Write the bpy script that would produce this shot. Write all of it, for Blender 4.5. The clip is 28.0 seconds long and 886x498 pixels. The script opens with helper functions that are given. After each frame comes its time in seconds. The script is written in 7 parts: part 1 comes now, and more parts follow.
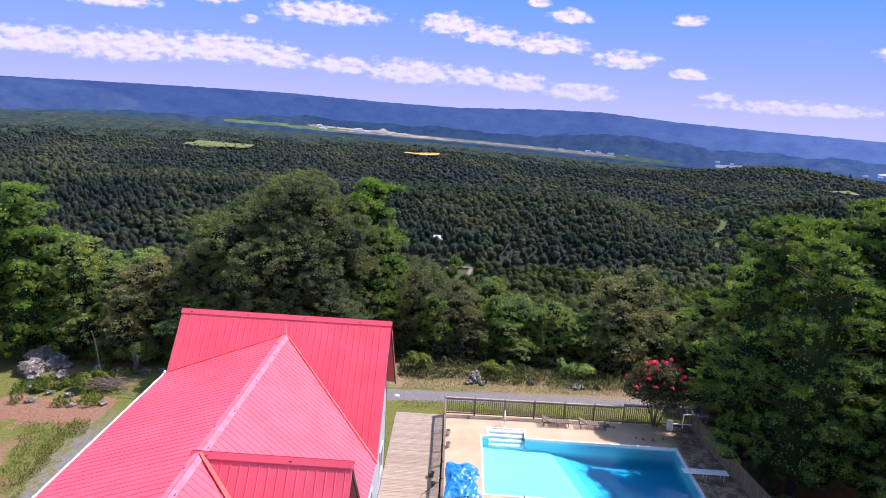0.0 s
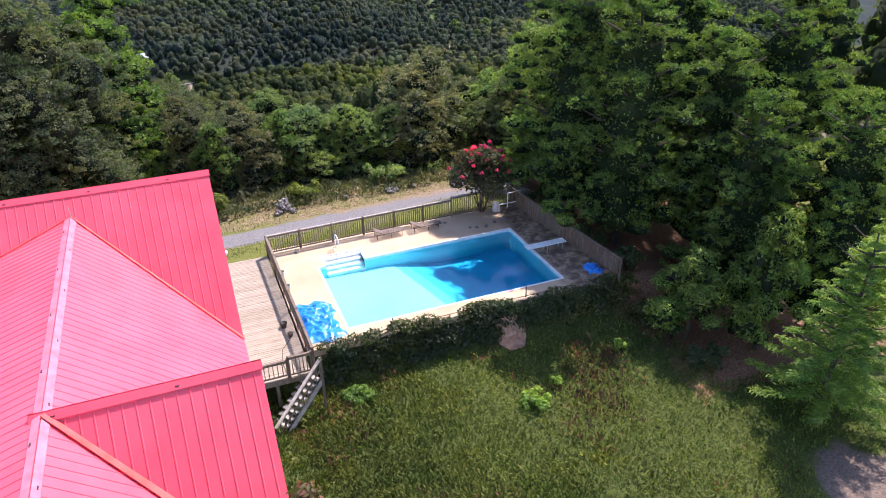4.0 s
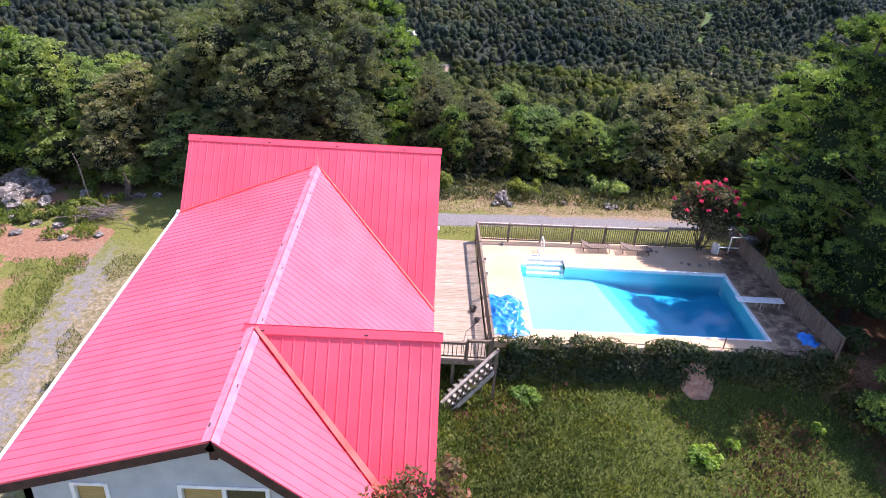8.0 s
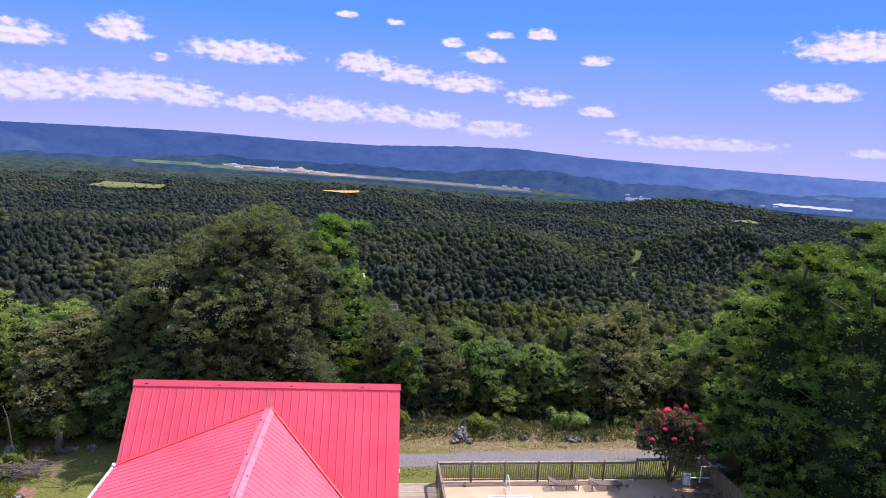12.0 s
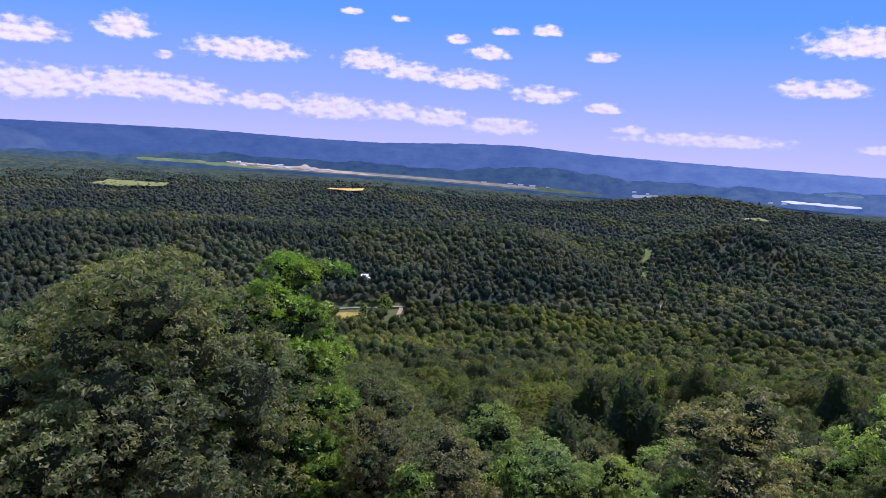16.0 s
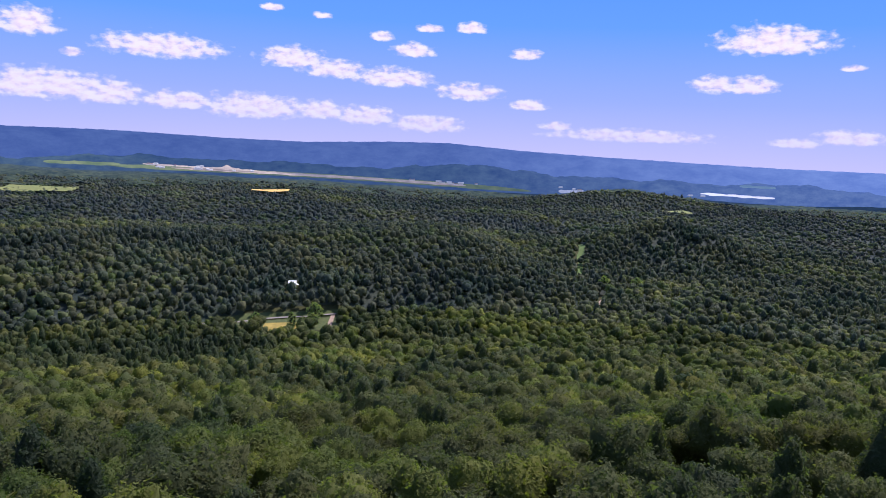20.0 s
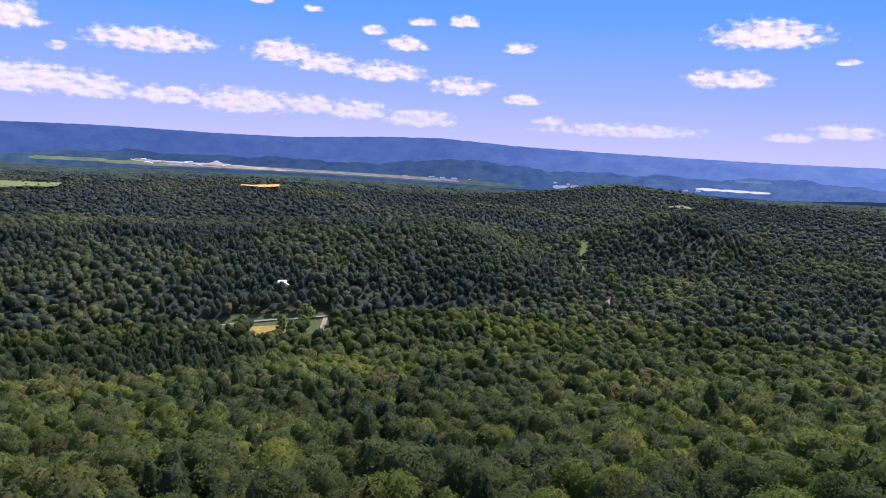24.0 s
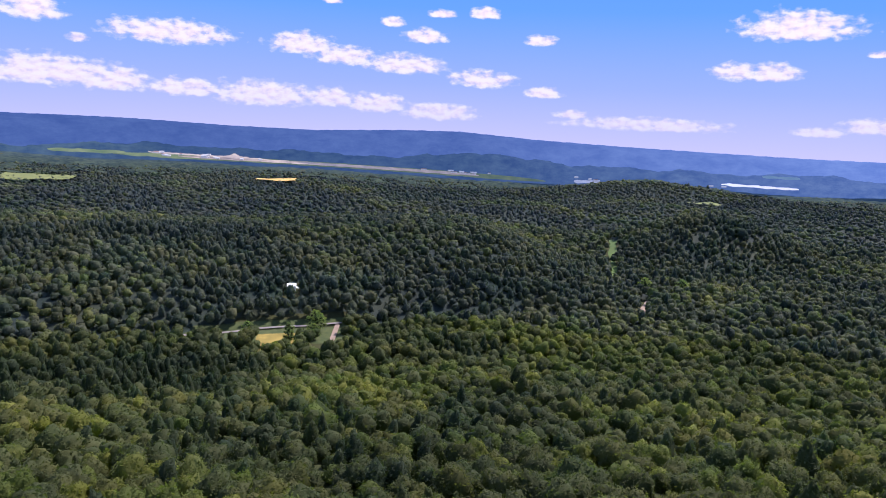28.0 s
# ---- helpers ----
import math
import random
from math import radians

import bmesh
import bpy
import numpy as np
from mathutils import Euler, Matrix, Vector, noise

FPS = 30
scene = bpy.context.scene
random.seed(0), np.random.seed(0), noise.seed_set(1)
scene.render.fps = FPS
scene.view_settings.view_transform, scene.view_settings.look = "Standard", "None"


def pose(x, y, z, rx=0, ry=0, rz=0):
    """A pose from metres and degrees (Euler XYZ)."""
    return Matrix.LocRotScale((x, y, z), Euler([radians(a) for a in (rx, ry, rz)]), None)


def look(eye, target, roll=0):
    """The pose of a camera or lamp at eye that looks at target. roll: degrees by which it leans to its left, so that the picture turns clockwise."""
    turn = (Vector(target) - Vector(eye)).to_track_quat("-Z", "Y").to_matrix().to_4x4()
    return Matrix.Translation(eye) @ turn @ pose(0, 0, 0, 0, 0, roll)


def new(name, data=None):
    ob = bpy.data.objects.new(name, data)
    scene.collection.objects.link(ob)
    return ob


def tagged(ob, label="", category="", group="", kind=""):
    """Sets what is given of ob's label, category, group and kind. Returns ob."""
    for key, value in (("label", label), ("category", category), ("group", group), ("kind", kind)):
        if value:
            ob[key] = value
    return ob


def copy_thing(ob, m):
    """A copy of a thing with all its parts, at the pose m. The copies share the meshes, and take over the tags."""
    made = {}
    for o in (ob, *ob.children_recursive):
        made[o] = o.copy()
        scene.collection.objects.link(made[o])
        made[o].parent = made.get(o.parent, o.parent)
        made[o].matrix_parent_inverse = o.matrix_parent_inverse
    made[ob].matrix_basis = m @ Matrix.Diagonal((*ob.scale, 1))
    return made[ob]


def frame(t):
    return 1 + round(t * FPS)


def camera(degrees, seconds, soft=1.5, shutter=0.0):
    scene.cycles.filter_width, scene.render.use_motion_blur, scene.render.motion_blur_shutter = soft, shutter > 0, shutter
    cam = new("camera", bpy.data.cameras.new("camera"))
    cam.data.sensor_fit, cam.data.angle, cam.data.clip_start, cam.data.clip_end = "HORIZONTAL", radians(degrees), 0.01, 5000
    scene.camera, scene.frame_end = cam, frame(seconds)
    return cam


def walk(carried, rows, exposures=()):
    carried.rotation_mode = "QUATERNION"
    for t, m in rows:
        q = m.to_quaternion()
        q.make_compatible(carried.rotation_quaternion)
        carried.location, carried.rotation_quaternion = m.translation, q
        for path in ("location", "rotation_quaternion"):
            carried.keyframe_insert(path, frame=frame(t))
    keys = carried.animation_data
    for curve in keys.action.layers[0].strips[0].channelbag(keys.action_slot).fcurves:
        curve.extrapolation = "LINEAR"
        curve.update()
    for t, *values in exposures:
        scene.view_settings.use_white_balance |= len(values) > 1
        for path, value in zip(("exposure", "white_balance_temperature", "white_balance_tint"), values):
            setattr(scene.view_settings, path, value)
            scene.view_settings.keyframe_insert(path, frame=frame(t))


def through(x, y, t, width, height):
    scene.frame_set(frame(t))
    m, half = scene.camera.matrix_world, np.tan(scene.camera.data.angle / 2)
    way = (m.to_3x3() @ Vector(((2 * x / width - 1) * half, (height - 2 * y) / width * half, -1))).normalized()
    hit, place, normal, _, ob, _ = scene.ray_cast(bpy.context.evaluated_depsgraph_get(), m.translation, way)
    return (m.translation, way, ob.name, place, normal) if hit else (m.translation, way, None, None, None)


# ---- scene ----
cam = camera(64.33, 28.0, soft=0.95)
PATH = [
    (0.0, look((7.75, -16.09, 21.03), (7.564, -6.350, 18.779), 3.34)),
    (0.5, look((6.89, -14.57, 21.07), (7.171, -4.818, 18.877), 3.01)),
    (1.0, look((6.02, -12.77, 20.92), (6.452, -3.027, 18.719), 2.66)),
    (1.5, look((5.14, -11.42, 20.70), (5.657, -1.744, 18.225), 2.71)),
    (2.0, look((4.62, -10.97, 20.39), (5.126, -1.568, 17.010), 2.33)),
    (2.5, look((4.21, -10.64, 20.31), (4.755, -1.953, 15.386), 3.23)),
    (3.0, look((4.16, -10.83, 20.26), (4.652, -2.138, 15.346), 3.16)),
    (3.5, look((4.21, -10.88, 20.28), (5.775, -2.289, 15.413), 1.28)),
    (4.0, look((4.09, -10.64, 20.05), (7.275, -2.482, 15.228), -1.09)),
    (4.5, look((4.06, -10.57, 19.95), (7.412, -2.479, 15.131), -1.18)),
    (6.5, look((4.01, -10.80, 19.82), (5.788, -2.221, 14.989), 1.95)),
    (7.0, look((4.10, -10.95, 20.00), (5.062, -2.271, 15.121), 3.21)),
    (7.5, look((4.18, -11.11, 20.23), (4.711, -2.419, 15.316), 3.92)),
    (8.0, look((4.14, -11.03, 20.21), (4.504, -2.293, 15.364), 4.08)),
    (8.5, look((4.06, -10.92, 20.11), (4.304, -1.909, 15.781), 4.13)),
    (9.0, look((4.01, -10.78, 20.09), (4.140, -1.497, 16.378), 4.07)),
    (9.5, look((4.02, -10.68, 20.10), (4.080, -1.181, 16.971), 3.91)),
    (10.0, look((3.98, -10.66, 20.16), (3.997, -0.977, 17.666), 3.79)),
    (10.5, look((3.87, -10.56, 20.10), (3.868, -0.746, 18.187), 3.75)),
    (11.0, look((3.80, -10.57, 19.98), (3.783, -0.718, 18.237), 3.69)),
    (11.5, look((3.83, -10.60, 19.97), (3.944, -0.749, 18.238), 3.64)),
    (12.0, look((3.85, -10.52, 19.92), (4.765, -0.703, 18.235), 2.99)),
    (12.5, look((3.90, -10.49, 19.95), (5.025, -0.701, 18.268), 2.80)),
    (14.5, look((3.97, -2.31, 19.77), (5.189, 7.470, 18.066), 2.86)),
    (15.0, look((4.15, 1.36, 19.72), (5.582, 11.111, 18.034), 2.79)),
    (15.5, look((4.36, 5.30, 19.62), (5.849, 15.044, 17.926), 2.63)),
    (16.0, look((4.69, 9.62, 19.45), (5.534, 19.436, 17.724), 2.89)),
    (16.5, look((5.05, 13.68, 19.35), (5.384, 23.521, 17.595), 3.18)),
    (17.0, look((5.37, 17.65, 19.37), (5.606, 27.487, 17.604), 3.22)),
    (17.5, look((5.59, 21.09, 19.17), (5.649, 30.926, 17.387), 3.37)),
    (18.0, look((5.74, 25.40, 18.67), (5.846, 35.235, 16.882), 3.34)),
    (18.5, look((5.76, 29.24, 18.36), (5.797, 39.074, 16.557), 3.36)),
    (19.0, look((5.58, 32.99, 18.39), (5.626, 42.828, 16.578), 3.30)),
    (19.5, look((5.22, 37.64, 17.85), (6.621, 47.394, 16.125), 2.53)),
    (20.0, look((4.40, 42.47, 17.38), (6.236, 52.153, 15.671), 2.28)),
    (20.5, look((4.38, 46.97, 16.76), (6.244, 56.648, 15.045), 2.26)),
    (21.0, look((3.85, 51.11, 16.65), (5.746, 60.773, 14.922), 2.24)),
    (21.5, look((3.46, 55.53, 15.75), (5.426, 65.183, 14.022), 2.23)),
    (23.5, look((4.42, 79.66, 11.10), (6.434, 89.294, 9.350), 2.16)),
    (24.0, look((4.95, 86.05, 10.48), (6.899, 95.697, 8.722), 2.26)),
    (24.5, look((5.60, 91.70, 10.08), (7.496, 101.362, 8.310), 2.27)),
    (25.0, look((6.38, 97.77, 9.90), (8.229, 107.435, 8.123), 2.28)),
    (25.5, look((7.32, 103.63, 9.72), (9.124, 113.306, 7.938), 2.24)),
    (26.0, look((8.28, 109.94, 9.52), (10.047, 119.614, 7.727), 2.27)),
    (26.5, look((9.32, 116.02, 9.35), (11.053, 125.706, 7.557), 2.24)),
    (27.0, look((10.43, 122.69, 9.24), (12.126, 132.381, 7.437), 2.25)),
    (27.5, look((10.93, 128.60, 9.13), (12.617, 138.285, 7.329), 2.35)),
    (28.0, look((11.47, 135.05, 8.83), (13.166, 144.725, 6.973), 2.40)),
]
walk(cam, PATH, exposures=[(0.0, 0.72, 6300, 21), (1.0, 0.62, 6300, 21), (4.0, 1.05, 6300, 21), (7.0, 1.12, 6300, 25), (9.3, 1.18, 6350, 27), (11.0, 0.65, 6300, 21), (15.0, 0.65, 6300, 21), (28.0, 0.78, 6300, 21)])

# ---------------------------------------------------------------- light
TO_SUN = Vector((0.60, 0.40, 1.0)).normalized()
world = bpy.data.worlds.new("sky")
scene.world = world
world.use_nodes = True
wn = world.node_tree.nodes
sky = wn.new("ShaderNodeTexSky")
sky.sky_type = 'NISHITA'
sky.sun_disc = False
sky.sun_elevation = math.asin(TO_SUN.z)
sky.sun_rotation = math.atan2(TO_SUN.x, TO_SUN.y)
sky.air_density, sky.dust_density, sky.ozone_density = 1.0, 0.6, 2.0
wn["Background"].inputs["Strength"].default_value = 0.15
world.node_tree.links.new(sky.outputs[0], wn["Background"].inputs["Color"])
sun = new("sun", bpy.data.lights.new("sun", 'SUN'))
sun.data.energy, sun.data.angle, sun.data.color = 4.3, radians(0.6), (1.0, 0.95, 0.89)
sun.matrix_world = look((0, 0, 100), Vector((0, 0, 100)) - TO_SUN)

# ---------------------------------------------------------------- materials
class Mat:
    """A node material: a principled shader and short ways to feed it."""
    def __init__(self, name, rough=0.8, metal=0.0, spec=0.4):
        self.m = bpy.data.materials.new(name)
        self.m.use_nodes = True
        self.t = self.m.node_tree
        self.n, self.l = self.t.nodes, self.t.links
        self.b = self.n["Principled BSDF"]
        self.b.inputs["Roughness"].default_value = rough
        self.b.inputs["Metallic"].default_value = metal
        self.b.inputs["Specular IOR Level"].default_value = spec
        self.c = self.n.new("ShaderNodeTexCoord").outputs["Object"]
        self.g = self.n.new("ShaderNodeNewGeometry")

    def put(self, a, b):
        if isinstance(a, (int, float)):
            b.default_value = a
        elif isinstance(a, tuple):
            b.default_value = (*a, 1) if len(a) == 3 and b.type == 'RGBA' else a
        else:
            self.l.new(a, b)

    def noise(self, scale, detail=3.0, rough=0.55, at=None, stretch=None, world=True):
        v = at or (self.g.outputs["Position"] if world else self.c)
        if stretch:
            mp = self.n.new("ShaderNodeMapping")
            mp.inputs["Scale"].default_value = stretch
            self.l.new(v, mp.inputs["Vector"])
            v = mp.outputs[0]
        t = self.n.new("ShaderNodeTexNoise")
        t.inputs["Scale"].default_value, t.inputs["Detail"].default_value, t.inputs["Roughness"].default_value = scale, detail, rough
        self.l.new(v, t.inputs["Vector"])
        return t.outputs["Fac"]

    def ramp(self, fac, *stops):
        r = self.n.new("ShaderNodeValToRGB")
        e = r.color_ramp.elements
        while len(e) < len(stops):
            e.new(0.5)
        for k, (p, c) in enumerate(stops):
            e[k].position, e[k].color = p, (*c, 1) if isinstance(c, tuple) else (c, c, c, 1)
        self.l.new(fac, r.inputs[0])
        return r.outputs[0]

    def mix(self, fac, a, b, how='MIX'):
        m = self.n.new("ShaderNodeMix")
        m.data_type, m.blend_type = 'RGBA', how
        self.put(fac, m.inputs[0]), self.put(a, m.inputs[6]), self.put(b, m.inputs[7])
        return m.outputs[2]

    def math(self, op, a, b=0.0, c=0.0, clamp=False):
        m = self.n.new("ShaderNodeMath")
        m.operation, m.use_clamp = op, clamp
        self.put(a, m.inputs[0]), self.put(b, m.inputs[1]), self.put(c, m.inputs[2])
        return m.outputs[0]

    def xyz(self, v):
        s = self.n.new("ShaderNodeSeparateXYZ")
        self.l.new(v, s.inputs[0])
        return s.outputs

    def color(self, c):
        self.put(c, self.b.inputs["Base Color"])
        return self

    def rough(self, c):
        self.put(c, self.b.inputs["Roughness"])
        return self

    def bump(self, h, strength=0.4, dist=0.02):
        b = self.n.new("ShaderNodeBump")
        b.inputs["Strength"].default_value, b.inputs["Distance"].default_value = strength, dist
        self.l.new(h, b.inputs["Height"])
        self.l.new(b.outputs[0], self.b.inputs["Normal"])
        return self

    def random(self):
        return self.n.new("ShaderNodeObjectInfo").outputs["Random"]


def leaf_mat(name, dark, mid, light, patch=0.16, through=0.45, spec=0.3, lump=0.0):
    """Foliage: each leaf spray its own green, whole crowns differing too, some light passing through."""
    m = Mat(name, rough=0.6, spec=spec)
    isl = m.g.outputs["Random Per Island"]
    c = m.ramp(isl, (0.0, dark), (0.5, mid), (1.0, light))
    big = m.noise(patch, 2.0)
    c = m.mix(m.ramp(big, (0.35, 0.0), (0.65, 1.0)), c, m.mix(0.5, c, mid), 'MIX')
    hue = m.ramp(m.noise(patch * 0.7, 2.0), (0.32, (0.7, 0.85, 0.8)), (0.5, (1, 1, 1)), (0.68, (1.28, 1.16, 0.85)))
    c = m.mix(1.0, c, hue, 'MULTIPLY')
    c = m.mix(1.0, c, m.ramp(m.noise(patch * 0.16, 3.0), (0.36, (0.72, 0.77, 0.85)), (0.64, (1.26, 1.23, 1.08))), 'MULTIPLY')
    c = m.mix(1.0, c, (1.16, 0.93, 1.55), 'MULTIPLY')
    m.color(c)
    if lump:
        m.bump(m.noise(lump, 4.0, 0.65), 1.0, 1.2 / lump * 0.6)
    tr = m.n.new("ShaderNodeBsdfTranslucent")
    m.l.new(m.mix(1.0, c, (1.2, 1.5, 0.5), 'MULTIPLY'), tr.inputs["Color"])
    mx = m.n.new("ShaderNodeMixShader")
    mx.inputs[0].default_value = through
    m.l.new(m.b.outputs[0], mx.inputs[1]), m.l.new(tr.outputs[0], mx.inputs[2])
    m.l.new(mx.outputs[0], m.n["Material Output"].inputs["Surface"])
    return m.m


LEAF_OAK = leaf_mat("oak leaves", (0.066, 0.094, 0.032), (0.118, 0.158, 0.054), (0.205, 0.25, 0.098), 0.5, 0.45, 0.1)
LEAF_GREEN = leaf_mat("broad leaves", (0.085, 0.155, 0.040), (0.16, 0.255, 0.058), (0.28, 0.385, 0.10), 0.4, 0.45, 0.12)
LEAF_DULL = leaf_mat("dull broad leaves", (0.075, 0.095, 0.036), (0.13, 0.155, 0.056), (0.24, 0.265, 0.11), 0.5, 0.4, 0.12)
LEAF_PINE = leaf_mat("pine needles", (0.075, 0.155, 0.018), (0.155, 0.285, 0.03), (0.27, 0.42, 0.06), 0.6, 0.35)
LEAF_DARK = leaf_mat("dark pine needles", (0.050, 0.10, 0.020), (0.125, 0.225, 0.033), (0.30, 0.44, 0.064), 0.6, 0.25, 0.1)
# near-black: the shade between pine boughs put into a colour
SHADE_PINE = leaf_mat("shade inside pine crowns", (0.010, 0.020, 0.007), (0.018, 0.034, 0.011), (0.03, 0.05, 0.016), 1.5, 0.02, 0.0, 3.0)
LEAF_RED = leaf_mat("reddish young leaves", (0.07, 0.09, 0.02), (0.15, 0.13, 0.04), (0.30, 0.12, 0.07), 0.6)
LEAF_WEED = leaf_mat("dull green weeds", (0.045, 0.065, 0.02), (0.085, 0.11, 0.03), (0.15, 0.16, 0.06), 0.4, 0.3, 0.1)
WOODS_MATS = {}
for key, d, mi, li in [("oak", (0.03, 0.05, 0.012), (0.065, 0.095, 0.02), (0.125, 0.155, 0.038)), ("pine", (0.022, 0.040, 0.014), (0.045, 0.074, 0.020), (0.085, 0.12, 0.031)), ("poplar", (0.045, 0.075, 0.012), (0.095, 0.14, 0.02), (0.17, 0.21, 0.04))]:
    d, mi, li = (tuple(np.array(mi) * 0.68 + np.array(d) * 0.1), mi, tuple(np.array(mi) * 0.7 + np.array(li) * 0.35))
    # blue rises with distance: haze painted into the leaf colours
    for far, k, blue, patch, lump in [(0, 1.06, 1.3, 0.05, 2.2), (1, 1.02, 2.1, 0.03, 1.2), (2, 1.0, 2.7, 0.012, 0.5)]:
        haze_tone = np.array((k, k * 0.97, k * blue))
        WOODS_MATS[key, far] = leaf_mat(key + (" leaves on the slope", " crowns", " crowns far off")[far], tuple(np.array(d) * haze_tone), tuple(np.array(mi) * haze_tone), tuple(np.array(li) * haze_tone), patch, 0.5 if far == 0 else 0.45, 0.05, lump)
# near-black: the shade inside broadleaf crowns put into a colour
SHADE_LEAF = leaf_mat("shade inside leaf crowns", (0.014, 0.023, 0.010), (0.024, 0.038, 0.015), (0.038, 0.055, 0.021), 1.5, 0.05, 0.0, 3.0)
LEAF_MYRTLE = leaf_mat("crape myrtle leaves", (0.03, 0.05, 0.015), (0.07, 0.09, 0.025), (0.16, 0.12, 0.05), 0.8)
LEAF_VINE = leaf_mat("dark vine leaves", (0.03, 0.055, 0.018), (0.07, 0.105, 0.03), (0.15, 0.185, 0.058), 0.5)
LEAF_LAWN = leaf_mat("lawn creepers", (0.032, 0.068, 0.009), (0.073, 0.128, 0.016), (0.145, 0.215, 0.034), 0.35, 0.35, 0.1)
LEAF_STALK = leaf_mat("olive grass stalks", (0.056, 0.085, 0.012), (0.108, 0.152, 0.020), (0.20, 0.24, 0.046), 0.8, 0.35, 0.1)
LEAF_RUST = leaf_mat("rusty dead weeds", (0.05, 0.035, 0.018), (0.12, 0.072, 0.03), (0.24, 0.14, 0.05), 0.9, 0.3, 0.05)
LEAF_LIGHT = leaf_mat("yellow-green leaves", (0.05, 0.09, 0.012), (0.11, 0.17, 0.02), (0.2, 0.26, 0.05), 0.6)
LEAF_BRIGHT = leaf_mat("bright weed leaves", (0.10, 0.20, 0.02), (0.19, 0.34, 0.035), (0.30, 0.46, 0.07), 0.6)
FLOWER = leaf_mat("crape myrtle blossom", (0.6, 0.04, 0.08), (0.8, 0.07, 0.13), (0.9, 0.16, 0.24), 1.0, 0.3)

m = Mat("bark", 0.9)
n = m.noise(3.0, 5.0, stretch=(4, 4, 0.7))
m.color(m.ramp(n, (0.3, (0.035, 0.028, 0.02)), (0.7, (0.13, 0.10, 0.075)))).bump(n, 0.8, 0.03)
BARK = m.m

m = Mat("ground", 0.95, spec=0.1)
pz = m.g.outputs["Position"]
px, py, _ = m.xyz(pz)
fine, mid, big = m.noise(9.0, 4.0), m.noise(0.9, 4.0), m.noise(0.22, 3.0)
grass = m.ramp(fine, (0.25, (0.07, 0.085, 0.02)), (0.5, (0.14, 0.145, 0.038)), (0.8, (0.24, 0.22, 0.075)))
clay = m.ramp(fine, (0.2, (0.15, 0.075, 0.045)), (0.55, (0.27, 0.145, 0.095)), (0.85, (0.39, 0.27, 0.20)))
gravel = m.ramp(m.noise(22.0, 3.0), (0.3, (0.105, 0.098, 0.10)), (0.55, (0.20, 0.185, 0.185)), (0.8, (0.36, 0.335, 0.325)))
litter_shade = m.ramp(fine, (0.2, (0.02, 0.025, 0.01)), (0.8, (0.07, 0.07, 0.03)))
# bare red clay breaks through the yard west of the house
wob = m.math('MULTIPLY', m.math('SUBTRACT', mid, 0.5), 5.0)
west = m.math('LESS_THAN', m.math('ADD', px, wob), -14.0)
clayzone = m.math('MULTIPLY', m.math('MULTIPLY', west, m.math('GREATER_THAN', m.math('ADD', px, wob), -27.0)), m.ramp(m.noise(0.16, 4.0), (0.47, 0.0), (0.54, 1.0)))
strip = m.math('MULTIPLY', m.math('LESS_THAN', m.math('ABSOLUTE', m.math('ADD', m.math('SUBTRACT', py, 24.3), m.math('MULTIPLY', wob, 0.9))), 1.9), m.math('MULTIPLY', m.math('LESS_THAN', px, -13.6), m.math('GREATER_THAN', px, -26.0)))
c = m.mix(m.math('MAXIMUM', clayzone, strip), grass, clay)
# gravel drive: one branch runs behind the pool, the other comes up past the west eave
back = m.math('ABSOLUTE', m.math('ADD', m.math('SUBTRACT', py, m.math('MULTIPLY', px, 0.09)), m.math('ADD', -28.95, m.math('MULTIPLY', wob, 0.12))))
c = m.mix(m.math('MULTIPLY', m.ramp(m.math('DIVIDE', back, 4.0), (0.19, 1.0), (0.27, 0.0)), m.math('GREATER_THAN', px, -7.0)), c, gravel)
side = m.math('ABSOLUTE', m.math('ADD', m.math('ADD', px, m.math('MULTIPLY', m.math('SUBTRACT', py, 12.0), 0.10)), m.math('ADD', 12.1, m.math('MULTIPLY', wob, 0.3))))
patchy = m.math('MULTIPLY', m.math('SUBTRACT', m.noise(2.6, 5.0, 0.7), 0.5), 1.5)
spread = m.ramp(m.math('ADD', m.math('DIVIDE', side, 4.0), patchy), (0.02, 1.0), (0.20, 0.0))
fade = m.ramp(m.math('ADD', m.math('DIVIDE', m.math('SUBTRACT', py, 17.0), 10.0), m.math('MULTIPLY', patchy, 0.5)), (0.25, 1.0), (0.75, 0.0))
shoulder = m.ramp(m.math('ADD', m.math('DIVIDE', m.math('ABSOLUTE', m.math('ADD', px, 11.4)), 6.0), m.math('MULTIPLY', patchy, 0.55)), (0.16, 1.0), (0.50, 0.0))
stony = m.ramp(m.noise(5.0, 5.0, 0.7), (0.3, (0.10, 0.085, 0.045)), (0.5, (0.20, 0.16, 0.10)), (0.66, (0.36, 0.29, 0.23)))
c = m.mix(m.math('MULTIPLY', m.math('MULTIPLY', shoulder, fade), 0.85), c, stony)
c = m.mix(m.math('MULTIPLY', spread, fade), c, gravel)
lawn = m.math('MULTIPLY', m.math('GREATER_THAN', px, 4.6), m.math('LESS_THAN', py, 16.6))
c = m.mix(lawn, c, m.ramp(fine, (0.25, (0.04, 0.055, 0.014)), (0.75, (0.11, 0.12, 0.035))))
verge_ = m.math('MULTIPLY', m.math('MULTIPLY', m.math('GREATER_THAN', m.math('ADD', py, m.math('MULTIPLY', wob, 0.3)), 30.9), m.math('GREATER_THAN', px, 3.0)), m.ramp(m.noise(0.8, 5.0, 0.65), (0.35, 0.25), (0.6, 0.9)))
c = m.mix(verge_, c, m.ramp(m.noise(6.0, 5.0, 0.7), (0.3, (0.12, 0.08, 0.045)), (0.5, (0.24, 0.165, 0.10)), (0.7, (0.40, 0.31, 0.23))))
